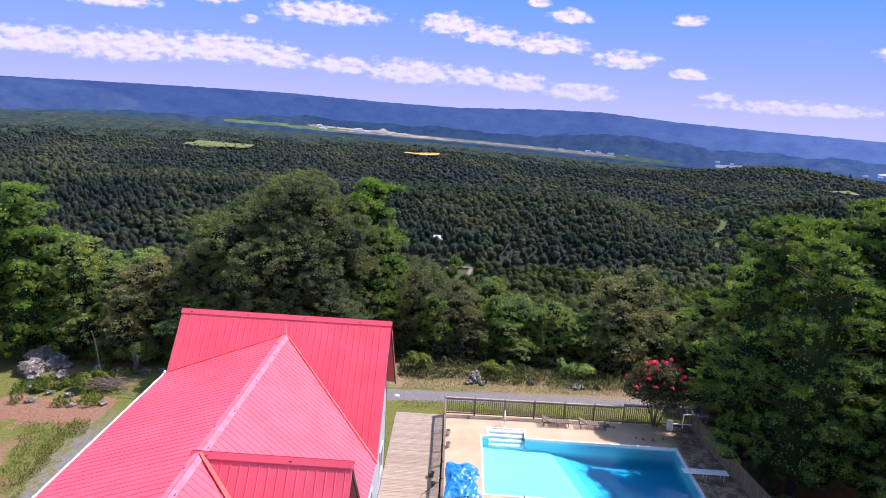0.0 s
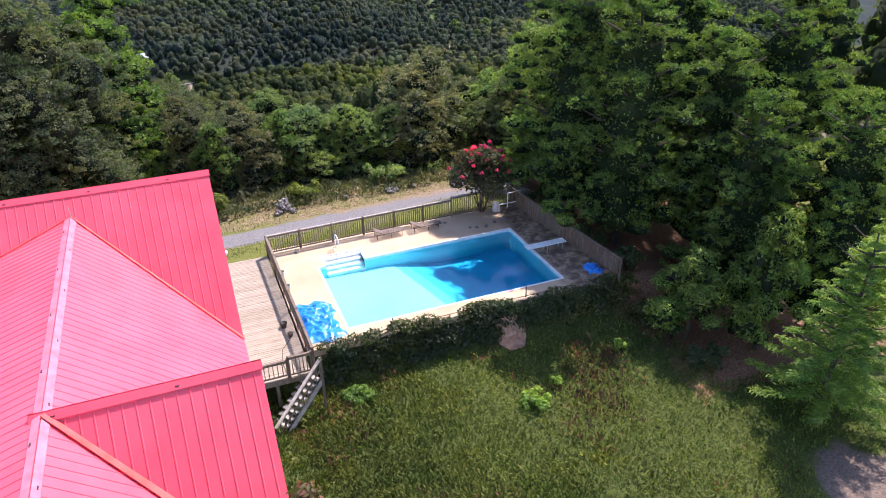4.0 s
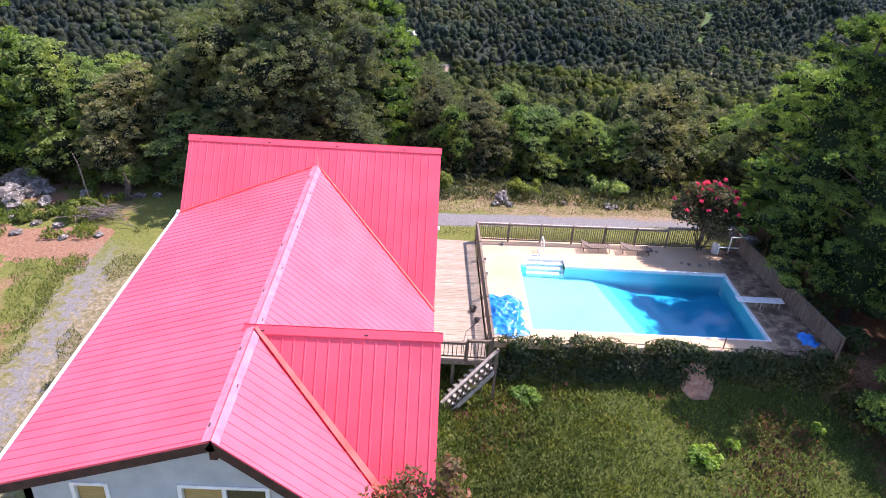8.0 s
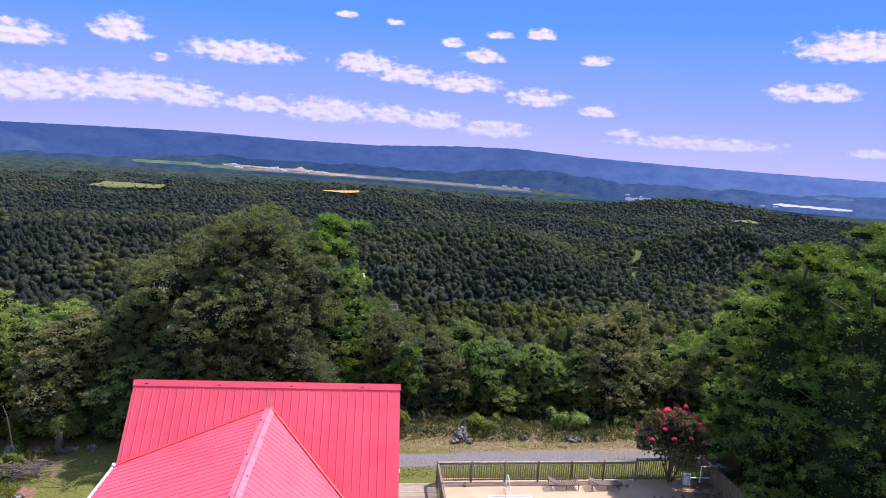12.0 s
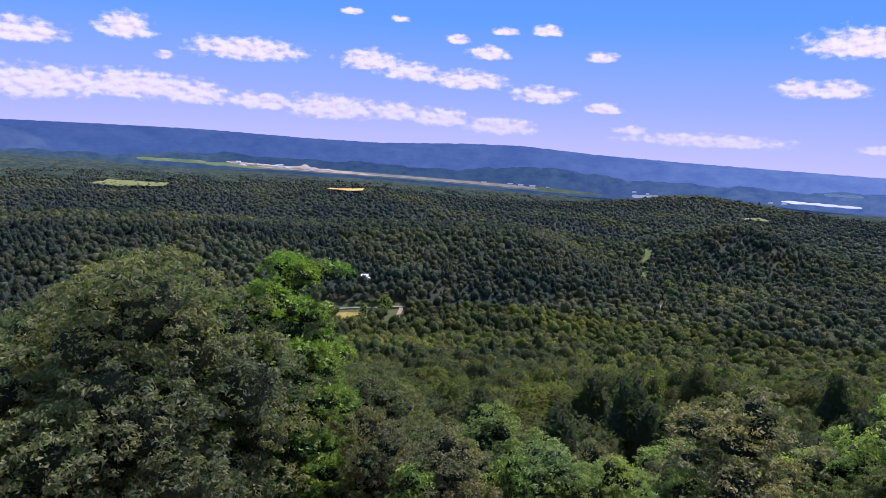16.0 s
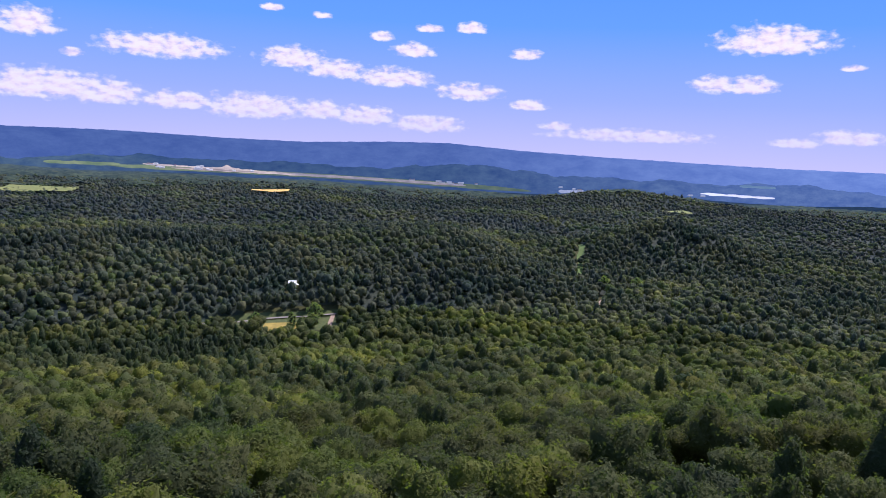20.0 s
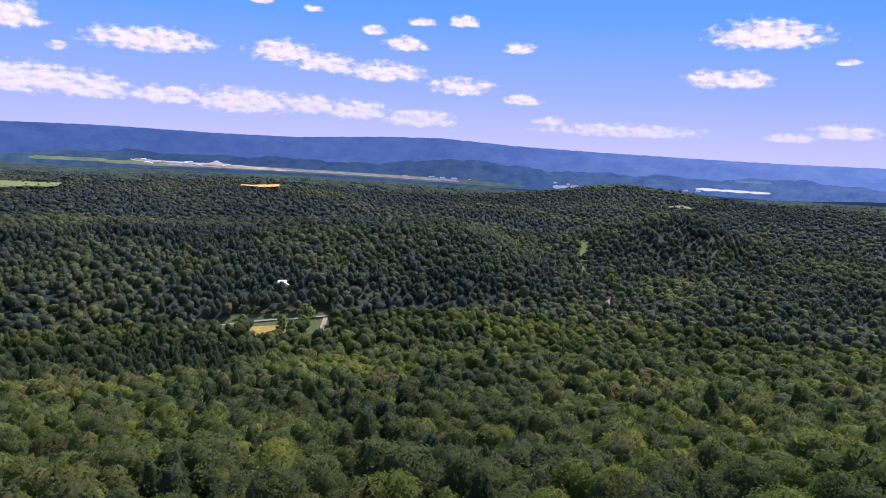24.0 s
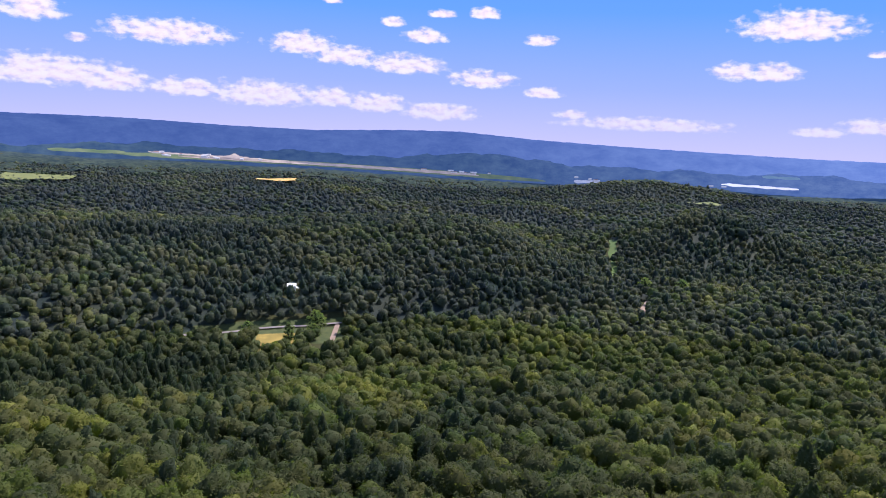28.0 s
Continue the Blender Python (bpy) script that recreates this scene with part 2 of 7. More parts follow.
# pine straw under the pines past the side fence, and a pale bare patch on the lawn's lower corner
straw = m.math('MULTIPLY', m.ramp(m.math('ADD', m.math('DIVIDE', m.math('SUBTRACT', px, 24.0), 4.0), m.math('MULTIPLY', wob, 0.15), clamp=True), (0.15, 0.0), (0.45, 1.0)), m.math('MULTIPLY', m.math('GREATER_THAN', m.math('ADD', py, wob), 9.0), m.math('LESS_THAN', m.math('ADD', px, m.math('MULTIPLY', wob, 2.0)), 46.0)))
c = m.mix(m.math('MULTIPLY', straw, 0.9), c, m.ramp(fine, (0.2, (0.10, 0.045, 0.028)), (0.5, (0.24, 0.12, 0.075)), (0.85, (0.40, 0.25, 0.17))))
bx, by = m.math('DIVIDE', m.math('SUBTRACT', px, 28.0), 2.6), m.math('DIVIDE', m.math('SUBTRACT', py, 2.0), 3.0)
spot = m.math('ADD', m.math('ADD', m.math('MULTIPLY', bx, bx), m.math('MULTIPLY', by, by)), m.math('MULTIPLY', wob, 0.35))
c = m.mix(m.ramp(spot, (0.6, 1.0), (0.95, 0.0)), c, m.ramp(fine, (0.2, (0.09, 0.06, 0.045)), (0.8, (0.22, 0.165, 0.135))))
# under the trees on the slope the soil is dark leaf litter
c = m.mix(m.ramp(m.math('ADD', m.math('DIVIDE', m.math('SUBTRACT', py, 34.0), 6.0), m.math('MULTIPLY', wob, 0.2), clamp=True), (0.2, 0.0), (0.9, 1.0)), c, litter_shade)
m.color(c).bump(m.math('ADD', fine, m.math('MULTIPLY', mid, 2.0)), 0.6, 0.06)
GROUND = m.m

m = Mat("lawn grass", 0.8, spec=0.2)
m.color(m.mix(m.ramp(m.noise(0.6, 3.0), (0.35, 0.0), (0.7, 1.0)),
              m.ramp(m.g.outputs["Random Per Island"], (0.0, (0.06, 0.08, 0.015)), (0.6, (0.12, 0.15, 0.03)), (1.0, (0.2, 0.21, 0.05))),
              m.ramp(m.g.outputs["Random Per Island"], (0.0, (0.09, 0.09, 0.02)), (0.6, (0.17, 0.16, 0.04)), (1.0, (0.30, 0.25, 0.09)))))
GRASS = m.m

m = Mat("red roof metal", 0.4, spec=0.3)
n1, n2 = m.noise(0.7, 4.0), m.noise(14.0, 3.0)
m.color(m.mix(m.ramp(n1, (0.3, 0.0), (0.7, 1.0)), (0.82, 0.092, 0.132), (0.86, 0.122, 0.168))).rough(m.ramp(n2, (0.3, 0.32), (0.7, 0.5)))
ROOF = m.m
m = Mat("faded ridge cap", 0.7, spec=0.08)
m.color(m.ramp(m.noise(2.5, 5.0), (0.35, (0.60, 0.15, 0.20)), (0.65, (0.64, 0.22, 0.28))))
CAP = m.m
m = Mat("dark fascia", 0.6)
m.color(m.ramp(m.noise(5.0, 3.0), (0.3, (0.035, 0.015, 0.015)), (0.7, (0.07, 0.03, 0.03))))
FASCIA = m.m
m = Mat("grey siding", 0.7)
m.color(m.ramp(m.noise(2.0, 4.0), (0.3, (0.36, 0.39, 0.42)), (0.7, (0.45, 0.48, 0.51))))
SIDING = m.m
m = Mat("white paint", 0.5)
m.color(m.ramp(m.noise(4.0, 4.0), (0.3, (0.68, 0.68, 0.68)), (0.6, (0.82, 0.82, 0.82))))
WHITE = m.m
m = Mat("window glass", 0.05, spec=0.8)
m.color((0.02, 0.022, 0.025))
GLASS = m.m
m = Mat("amber blind", 0.8)
m.color(m.ramp(m.noise(20.0, 2.0, stretch=(0.1, 0.1, 3)), (0.3, (0.30, 0.2, 0.07)), (0.7, (0.42, 0.30, 0.12))))
BLIND = m.m

m = Mat("weathered deck board", 0.85)
n = m.noise(5.0, 5.0, stretch=(0.35, 6, 1))
m.color(m.mix(m.random(), m.ramp(n, (0.3, (0.22, 0.155, 0.11)), (0.7, (0.40, 0.31, 0.235))), m.ramp(n, (0.3, (0.30, 0.22, 0.16)), (0.7, (0.49, 0.395, 0.315))))).bump(n, 0.4, 0.01)
BOARD = m.m
m = Mat("weathered fence timber", 0.85)
n = m.noise(6.0, 5.0, stretch=(2, 2, 0.4))
m.color(m.mix(m.random(), m.ramp(n, (0.3, (0.10, 0.065, 0.045)), (0.7, (0.22, 0.16, 0.12))), m.ramp(n, (0.3, (0.16, 0.11, 0.08)), (0.7, (0.30, 0.23, 0.18))))).bump(n, 0.4, 0.008)
TIMBER = m.m
m = Mat("pale weathered rail", 0.85)
n = m.noise(6.0, 5.0)
m.color(m.ramp(n, (0.3, (0.28, 0.22, 0.18)), (0.7, (0.5, 0.43, 0.37))))
RAILWOOD = m.m
m = Mat("pool concrete", 0.85, spec=0.2)
n = m.noise(0.5, 5.0)
m.color(m.mix(m.ramp(m.noise(25.0, 2.0), (0.3, 0.0), (0.7, 0.5)), m.ramp(n, (0.3, (0.42, 0.27, 0.165)), (0.7, (0.56, 0.40, 0.265))), (0.6, 0.45, 0.33)))
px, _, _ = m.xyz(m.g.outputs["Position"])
# pine shade painted into the concrete's east end as dark brown patches
litter_shade = m.math('MULTIPLY', m.ramp(m.math('SUBTRACT', px, 21.6), (0.0, 0.0), (0.9, 1.0)), m.ramp(m.noise(1.6, 6.0, 0.7), (0.36, 0.15), (0.56, 0.9)))
m.color(m.mix(litter_shade, m.b.inputs["Base Color"].links[0].from_socket, (0.10, 0.065, 0.05))).bump(m.noise(30.0, 2.0), 0.2, 0.005)
CONCRETE = m.m
m = Mat("pool liner", 0.5)
m.color(m.ramp(m.noise(0.35, 3.0), (0.3, (0.26, 0.70, 0.76)), (0.7, (0.32, 0.78, 0.84))))
LINER = m.m
m = Mat("pool water", 0.04)
wave = m.noise(1.1, 3.0)
bp = m.n.new("ShaderNodeBump")
bp.inputs["Strength"].default_value, bp.inputs["Distance"].default_value = 0.25, 0.05
m.l.new(wave, bp.inputs["Height"])
tr, gl, fr, mx = m.n.new("ShaderNodeBsdfTransparent"), m.n.new("ShaderNodeBsdfGlossy"), m.n.new("ShaderNodeFresnel"), m.n.new("ShaderNodeMixShader")
tr.inputs[0].default_value = (0.77, 0.955, 0.985, 1)
gl.inputs["Roughness"].default_value = 0.03
fr.inputs["IOR"].default_value = 1.33
m.l.new(bp.outputs[0], gl.inputs["Normal"]), m.l.new(bp.outputs[0], fr.inputs["Normal"])
m.l.new(fr.outputs[0], mx.inputs[0]), m.l.new(tr.outputs[0], mx.inputs[1]), m.l.new(gl.outputs[0], mx.inputs[2])
m.l.new(mx.outputs[0], m.n["Material Output"].inputs["Surface"])
WATER = m.m
m = Mat("deep pool water", 0.1)
tr = m.n.new("ShaderNodeBsdfTransparent")
tr.inputs[0].default_value = (0.62, 0.90, 0.97, 1)
m.l.new(tr.outputs[0], m.n["Material Output"].inputs["Surface"])
DEEP = m.m
m = Mat("blue tarp", 0.35, spec=0.5)
m.color(m.ramp(m.noise(3.0, 4.0), (0.3, (0.005, 0.14, 0.55)), (0.7, (0.02, 0.28, 0.75))))
TARP = m.m
m = Mat("galvanised metal", 0.4, metal=0.8)
m.color((0.6, 0.6, 0.6))
METAL = m.m
m = Mat("grey rock", 0.9)
n = m.noise(2.2, 6.0)
m.color(m.mix(m.ramp(m.noise(6.0, 4.0), (0.56, 0.0), (0.62, 1.0)), m.ramp(n, (0.3, (0.085, 0.07, 0.064)), (0.55, (0.19, 0.165, 0.15)), (0.75, (0.34, 0.30, 0.27))), (0.44, 0.41, 0.39))).bump(m.noise(5.0, 6.0, 0.7), 1.0, 0.15)
ROCK = m.m

m = Mat("reddish rock", 0.9)
n = m.noise(2.0, 6.0)
m.color(m.mix(m.ramp(m.noise(4.0, 5.0), (0.55, 0.0), (0.63, 1.0)), m.ramp(n, (0.3, (0.10, 0.05, 0.045)), (0.7, (0.26, 0.15, 0.13))), (0.48, 0.42, 0.34))).bump(m.noise(4.0, 6.0, 0.7), 1.0, 0.15)
RED_ROCK = m.m

# ---------------------------------------------------------------- mesh helpers
def mesh_np(name, v, f, mat, smooth=False):
    """A mesh from arrays: vertices and faces all with the same count of corners."""
    v, f = np.asarray(v, np.float32), np.asarray(f, np.int32)
    me = bpy.data.meshes.new(name)
    k = f.shape[1]
    me.vertices.add(len(v)), me.loops.add(f.size), me.polygons.add(len(f))
    me.vertices.foreach_set("co", v.ravel())
    me.loops.foreach_set("vertex_index", f.ravel())
    me.polygons.foreach_set("loop_start", np.arange(0, f.size, k, dtype=np.int32))
    if smooth:
        me.polygons.foreach_set("use_smooth", np.ones(len(f), bool))
    me.update(calc_edges=True)
    me.materials.append(mat)
    return me


def part(name, bm, mat, parent=None, label=""):
    """Links a bmesh (or mesh) as one mesh object under a thing."""
    if isinstance(bm, bpy.types.Mesh):
        me = bm
    else:
        me = bpy.data.meshes.new(name)
        bmesh.ops.recalc_face_normals(bm, faces=bm.faces)
        bm.to_mesh(me)
        bm.free()
        me.materials.append(mat)
    ob = new(name, me)
    ob.parent = parent
    if parent is not None and parent.type == 'EMPTY':
        ob.location = -parent.location
    return tagged(ob, label)


def box(bm, lo, hi, m=None, bevel=0.0):
    """An axis-aligned block from lo to hi, turned by m, with bevelled edges."""
    r = bmesh.ops.create_cube(bm, size=1)["verts"]
    for v in r:
        v.co = Vector([lo[k] + (v.co[k] + 0.5) * (hi[k] - lo[k]) for k in range(3)])
    if bevel:
        es = list({e for v in r for e in v.link_edges})
        r = list({v for f in bmesh.ops.bevel(bm, geom=es, offset=bevel, segments=1, affect='EDGES')["faces"] for v in f.verts} | {v for v in r if v.is_valid})
    if m:
        for v in r:
            v.co = m @ v.co
    return bm


def block(lo, hi, m=None, bevel=0.0):
    return box(bmesh.new(), lo, hi, m, bevel)


def tube(bm, a, b, ra, rb=None, n=8):
    a, b = Vector(a), Vector(b)
    m = (b - a).to_track_quat('Z', 'Y').to_matrix().to_4x4()
    r = bmesh.ops.create_cone(bm, segments=n, radius1=ra, radius2=ra if rb is None else rb, depth=(b - a).length, cap_ends=True)["verts"]
    for v in r:
        v.co = Matrix.Translation((a + b) / 2) @ m @ v.co
    return bm


def slab(pts, thick):
    """A flat polygon, thickened downwards along its normal."""
    bm = bmesh.new()
    f = bm.faces.new([bm.verts.new(p) for p in pts])
    f.normal_update()
    n = f.normal.copy() if f.normal.z > 0 else -f.normal
    ext = bmesh.ops.extrude_face_region(bm, geom=[f])["geom"]
    for g in ext:
        if isinstance(g, bmesh.types.BMVert):
            g.co -= n * thick
    return bm


def empty(name, x=0, y=0, z=0, label="", category="", group="", kind=""):
    e = new(name)
    e.location = (x, y, z)
    return tagged(e, label, category, group, kind)


def smooth(a, b, x):
    t = np.clip((np.asarray(x, float) - a) / (b - a), 0, 1)
    return t * t * (3 - 2 * t)


def hnoise(x, y, s, seed=0):
    """Cheap smooth noise for arrays, about -1 to 1."""
    x, y = np.asarray(x) * s, np.asarray(y) * s
    return (np.sin(x * 1.7 + y * 0.6 + seed) + np.sin(y * 1.9 - x * 0.8 + seed * 2.3) + np.sin((x + y) * 1.13 + 1.7 * seed + np.sin(x * 2.1 + seed))) / 3


# ---------------------------------------------------------------- ground
SLOPE_Y = [-400, 30, 36, 42, 60, 100, 200, 262, 370, 550, 640, 760, 1000, 1500, 2000, 2900, 4100]
SLOPE_Z = [0, 0, -0.6, -3.5, -15, -31, -61, -84, -114, -158, -163, -163, -172, -178, -186, -229, -312]


def height(x, y):
    """The lie of the land: a level yard on a brow, a wooded slope below it, then the valley with low hills."""
    x, y = np.asarray(x, float), np.asarray(y, float)
    d = np.hypot(x, np.maximum(y, 0)) * 0.25 + np.maximum(y, 0) * 0.75
    z = np.interp(np.where(y < 36, y, d), SLOPE_Y, SLOPE_Z)
    low = smooth(3.5, 7.0, x) * (1 - smooth(15.6, 16.8, y)) * -1.0
    z = z + low * (2.0 + np.clip(15 - y, 0, 40) * 0.06)
    z = z - smooth(22, 40, x) * 3.0 * (1 - smooth(30, 45, y)) * smooth(-5, 24, y)
    z = z - np.clip(-y, 0, 60) * 0.08 - np.clip(-12 - x, 0, 60) * 0.05
    yard = smooth(34, 44, y)
    z = z + yard * hnoise(x, y, 0.03) * 2.0
    left = np.interp(y - x * 0.05, [688, 735, 830, 930, 1050, 1320], [0, 15, 28, 39, 36, 0]) * smooth(330, 190, x)
    right = 48 * np.exp(-((x - 535) / 115) ** 2 - (np.maximum(np.abs(y - 1010) - 25, 0) / 75) ** 2)
    z = z + left + right + smooth(760, 1000, y) * hnoise(x, y, 0.006, 2) * 6 + smooth(1400, 2000, y) * hnoise(x, y, 0.0035, 4) * 9
    z = z + 48 * np.exp(-((x - 960) / 300) ** 2 - ((y - 2150) / 260) ** 2) - 0.05 * np.clip(x, 0, 800) * smooth(1300, 2600, y) - 0.034 * np.minimum(x, 0) * smooth(1500, 3900, y)
    return z


def sheet(name, xs, ys, mat, lift=0.0):
    X, Y = np.meshgrid(xs, ys)
    Z = height(X, Y) + lift
    v = np.stack([X, Y, Z], -1).reshape(-1, 3)
    nx, ny = len(xs), len(ys)
    i = np.arange(nx * ny).reshape(ny, nx)
    f = np.stack([i[:-1, :-1], i[:-1, 1:], i[1:, 1:], i[1:, :-1]], -1).reshape(-1, 4)
    return new(name, mesh_np(name, v, f, mat, True))


xs = np.concatenate([np.linspace(-3500, -200, 40)[:-1], np.linspace(-200, -40, 30)[:-1], np.arange(-40, 40, 0.8), np.linspace(40, 200, 30), np.linspace(200, 800, 56)[1:], np.linspace(800, 3600, 34)[1:]])
ys = np.concatenate([np.linspace(-600, -40, 12)[:-1], np.arange(-40, 50, 0.9), np.linspace(50, 300, 45), np.linspace(300, 600, 8)[1:], np.arange(606, 780, 6), np.arange(780, 1110, 11), np.linspace(1110, 4200, 70)])
# the pool is sunk through the yard: leave its cells out
def ground_sheet():
    X, Y = np.meshgrid(xs, ys)
    Z = height(X, Y) - 0.06
    inpool = (X > 7.4) & (X < 24.2) & (Y > 16.9) & (Y < 26.9)
    Z = np.where(inpool, -2.9, Z)
    i = np.arange(X.size).reshape(X.shape)
    f = np.stack([i[:-1, :-1], i[:-1, 1:], i[1:, 1:], i[1:, :-1]], -1).reshape(-1, 4)
    return new("ground", mesh_np("ground", np.stack([X, Y, Z], -1).reshape(-1, 3), f, GROUND, True))


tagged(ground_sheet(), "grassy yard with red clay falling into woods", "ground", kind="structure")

# ---------------------------------------------------------------- sky and far ridges
def polar_sheet(name, az0, az1, na, radii, zfun, mat):
    """A sheet laid out in rings round the overlook; zfun gives heights from azimuth (degrees) and radius."""
    az = np.linspace(az0, az1, na)
    Az, R = np.meshgrid(az, np.asarray(radii, float))
    X, Y = R * np.sin(np.radians(Az)), 60 + R * np.cos(np.radians(Az))
    Z = zfun(Az, R, X, Y)
    i = np.arange(Az.size).reshape(Az.shape)
    f = np.stack([i[:-1, :-1], i[:-1, 1:], i[1:, 1:], i[1:, :-1]], -1).reshape(-1, 4)
    return new(name, mesh_np(name, np.stack([X, Y, Z], -1).reshape(-1, 3), f, mat, True))


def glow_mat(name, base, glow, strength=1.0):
    """Far country: lit colour, with the air's own light painted over it as emission."""
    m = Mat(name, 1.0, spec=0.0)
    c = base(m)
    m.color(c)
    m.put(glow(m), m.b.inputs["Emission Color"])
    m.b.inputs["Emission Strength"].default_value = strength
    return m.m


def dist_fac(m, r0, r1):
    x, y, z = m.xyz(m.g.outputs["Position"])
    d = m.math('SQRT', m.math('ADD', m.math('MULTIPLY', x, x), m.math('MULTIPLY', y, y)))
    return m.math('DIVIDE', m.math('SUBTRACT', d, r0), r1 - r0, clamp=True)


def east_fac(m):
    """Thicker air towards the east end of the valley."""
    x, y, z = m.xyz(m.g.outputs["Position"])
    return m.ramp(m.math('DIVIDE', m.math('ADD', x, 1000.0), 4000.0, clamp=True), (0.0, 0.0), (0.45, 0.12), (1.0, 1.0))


# blue haze of the distance is painted on these three as emission
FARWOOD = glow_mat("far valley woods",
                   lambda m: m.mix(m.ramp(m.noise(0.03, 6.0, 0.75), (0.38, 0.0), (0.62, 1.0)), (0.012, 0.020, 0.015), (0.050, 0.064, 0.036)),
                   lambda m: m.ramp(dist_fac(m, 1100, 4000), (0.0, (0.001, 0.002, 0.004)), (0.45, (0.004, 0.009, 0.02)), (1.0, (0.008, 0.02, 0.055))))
RIDGE = glow_mat("far ridge under painted blue haze",
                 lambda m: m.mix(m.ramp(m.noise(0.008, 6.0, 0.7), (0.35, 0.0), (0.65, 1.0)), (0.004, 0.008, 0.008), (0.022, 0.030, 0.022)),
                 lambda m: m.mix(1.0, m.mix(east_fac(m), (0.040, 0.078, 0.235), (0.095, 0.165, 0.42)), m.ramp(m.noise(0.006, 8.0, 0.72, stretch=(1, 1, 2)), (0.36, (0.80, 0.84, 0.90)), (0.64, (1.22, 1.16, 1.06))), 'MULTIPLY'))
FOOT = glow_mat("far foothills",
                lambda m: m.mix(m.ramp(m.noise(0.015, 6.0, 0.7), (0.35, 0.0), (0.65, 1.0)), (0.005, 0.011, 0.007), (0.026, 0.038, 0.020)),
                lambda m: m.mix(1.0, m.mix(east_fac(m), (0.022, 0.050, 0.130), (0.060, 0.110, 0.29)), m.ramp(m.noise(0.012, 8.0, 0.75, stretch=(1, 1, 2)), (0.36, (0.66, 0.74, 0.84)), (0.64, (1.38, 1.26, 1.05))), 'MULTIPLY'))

m = Mat("bare red clay", 0.95, spec=0.1)
n = m.noise(4.0, 5.0)
m.color(m.ramp(n, (0.3, (0.26, 0.13, 0.08)), (0.7, (0.45, 0.28, 0.2)))).bump(n, 0.6, 0.05)
CLAY = m.m
m = Mat("dead grey wood", 0.9)
m.color(m.ramp(m.noise(8.0, 3.0), (0.3, (0.10, 0.075, 0.065)), (0.7, (0.26, 0.21, 0.19))))
DEADWOOD = m.m
m = Mat("worn asphalt", 0.9)
m.color(m.ramp(m.noise(0.4, 4.0), (0.3, (0.15, 0.13, 0.13)), (0.7, (0.23, 0.20, 0.19))))
ASPHALT = m.m
m = Mat("pale dirt lane", 0.95)
m.color(m.ramp(m.noise(0.3, 4.0), (0.3, (0.20, 0.14, 0.11)), (0.7, (0.31, 0.23, 0.18))))
DIRT = m.m
m = Mat("dry golden grass", 0.95)
m.color(m.ramp(m.noise(0.12, 5.0), (0.3, (0.17, 0.13, 0.028)), (0.7, (0.30, 0.22, 0.05))))
HAY = m.m
m = Mat("ripe hay", 0.95)
m.color(m.ramp(m.noise(0.03, 5.0), (0.3, (0.42, 0.24, 0.05)), (0.7, (0.55, 0.36, 0.11))))
HAY_FAR = m.m
m = Mat("mown meadow", 0.95)
m.color(m.ramp(m.noise(0.03, 5.0), (0.3, (0.10, 0.125, 0.03)), (0.7, (0.16, 0.17, 0.05))))
MEADOW_FAR = m.m
m = Mat("lush meadow", 0.95)
m.color(m.ramp(m.noise(0.05, 5.0), (0.3, (0.04, 0.075, 0.014)), (0.7, (0.075, 0.125, 0.026))))
MEADOW = m.m
m = Mat("rough verge grass", 0.95)
m.color(m.ramp(m.noise(0.2, 5.0), (0.3, (0.032, 0.05, 0.013)), (0.7, (0.065, 0.08, 0.024))))
VERGE = m.m
# faint blue emission painted as haze
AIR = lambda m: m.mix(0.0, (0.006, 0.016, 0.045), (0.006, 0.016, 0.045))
# emission stands in for sunlight the sky dome blocks, with haze mixed in
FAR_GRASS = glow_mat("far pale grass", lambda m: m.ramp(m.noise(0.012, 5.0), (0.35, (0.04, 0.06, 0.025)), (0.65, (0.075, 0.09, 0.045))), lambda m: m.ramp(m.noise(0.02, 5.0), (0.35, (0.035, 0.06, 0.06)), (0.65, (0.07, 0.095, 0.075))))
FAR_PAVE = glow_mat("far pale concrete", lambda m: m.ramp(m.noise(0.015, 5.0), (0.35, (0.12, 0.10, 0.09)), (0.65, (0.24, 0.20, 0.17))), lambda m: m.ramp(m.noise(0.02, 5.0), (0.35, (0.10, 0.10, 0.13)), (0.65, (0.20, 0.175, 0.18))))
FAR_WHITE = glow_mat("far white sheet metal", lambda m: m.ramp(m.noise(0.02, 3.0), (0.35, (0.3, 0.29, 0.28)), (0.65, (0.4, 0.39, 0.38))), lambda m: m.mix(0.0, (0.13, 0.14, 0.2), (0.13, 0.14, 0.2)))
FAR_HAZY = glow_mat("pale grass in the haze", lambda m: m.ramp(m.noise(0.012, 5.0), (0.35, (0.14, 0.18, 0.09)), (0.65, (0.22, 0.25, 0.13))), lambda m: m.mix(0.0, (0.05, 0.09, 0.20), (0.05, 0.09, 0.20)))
FAR_BRIGHT = glow_mat("white sheet metal with sunlight as glow", lambda m: m.ramp(m.noise(0.02, 3.0), (0.35, (0.7, 0.68, 0.66)), (0.65, (0.85, 0.82, 0.8))), lambda m: m.mix(0.0, (0.34, 0.32, 0.38), (0.34, 0.32, 0.38)))
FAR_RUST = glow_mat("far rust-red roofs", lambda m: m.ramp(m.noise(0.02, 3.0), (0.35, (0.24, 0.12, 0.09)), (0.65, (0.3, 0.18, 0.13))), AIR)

CREST_AZ = [-60, -38, -21.4, -14.4, -6.6, -0.6, 6.5, 11, 17, 23.6, 30.7, 36.5, 42.4, 70]
CREST_EL = [-0.9, -0.9, -1.04, -1.13, -1.47, -1.59, -1.31, -1.26, -1.67, -1.89, -2.02, -2.08, -1.99, -1.9]


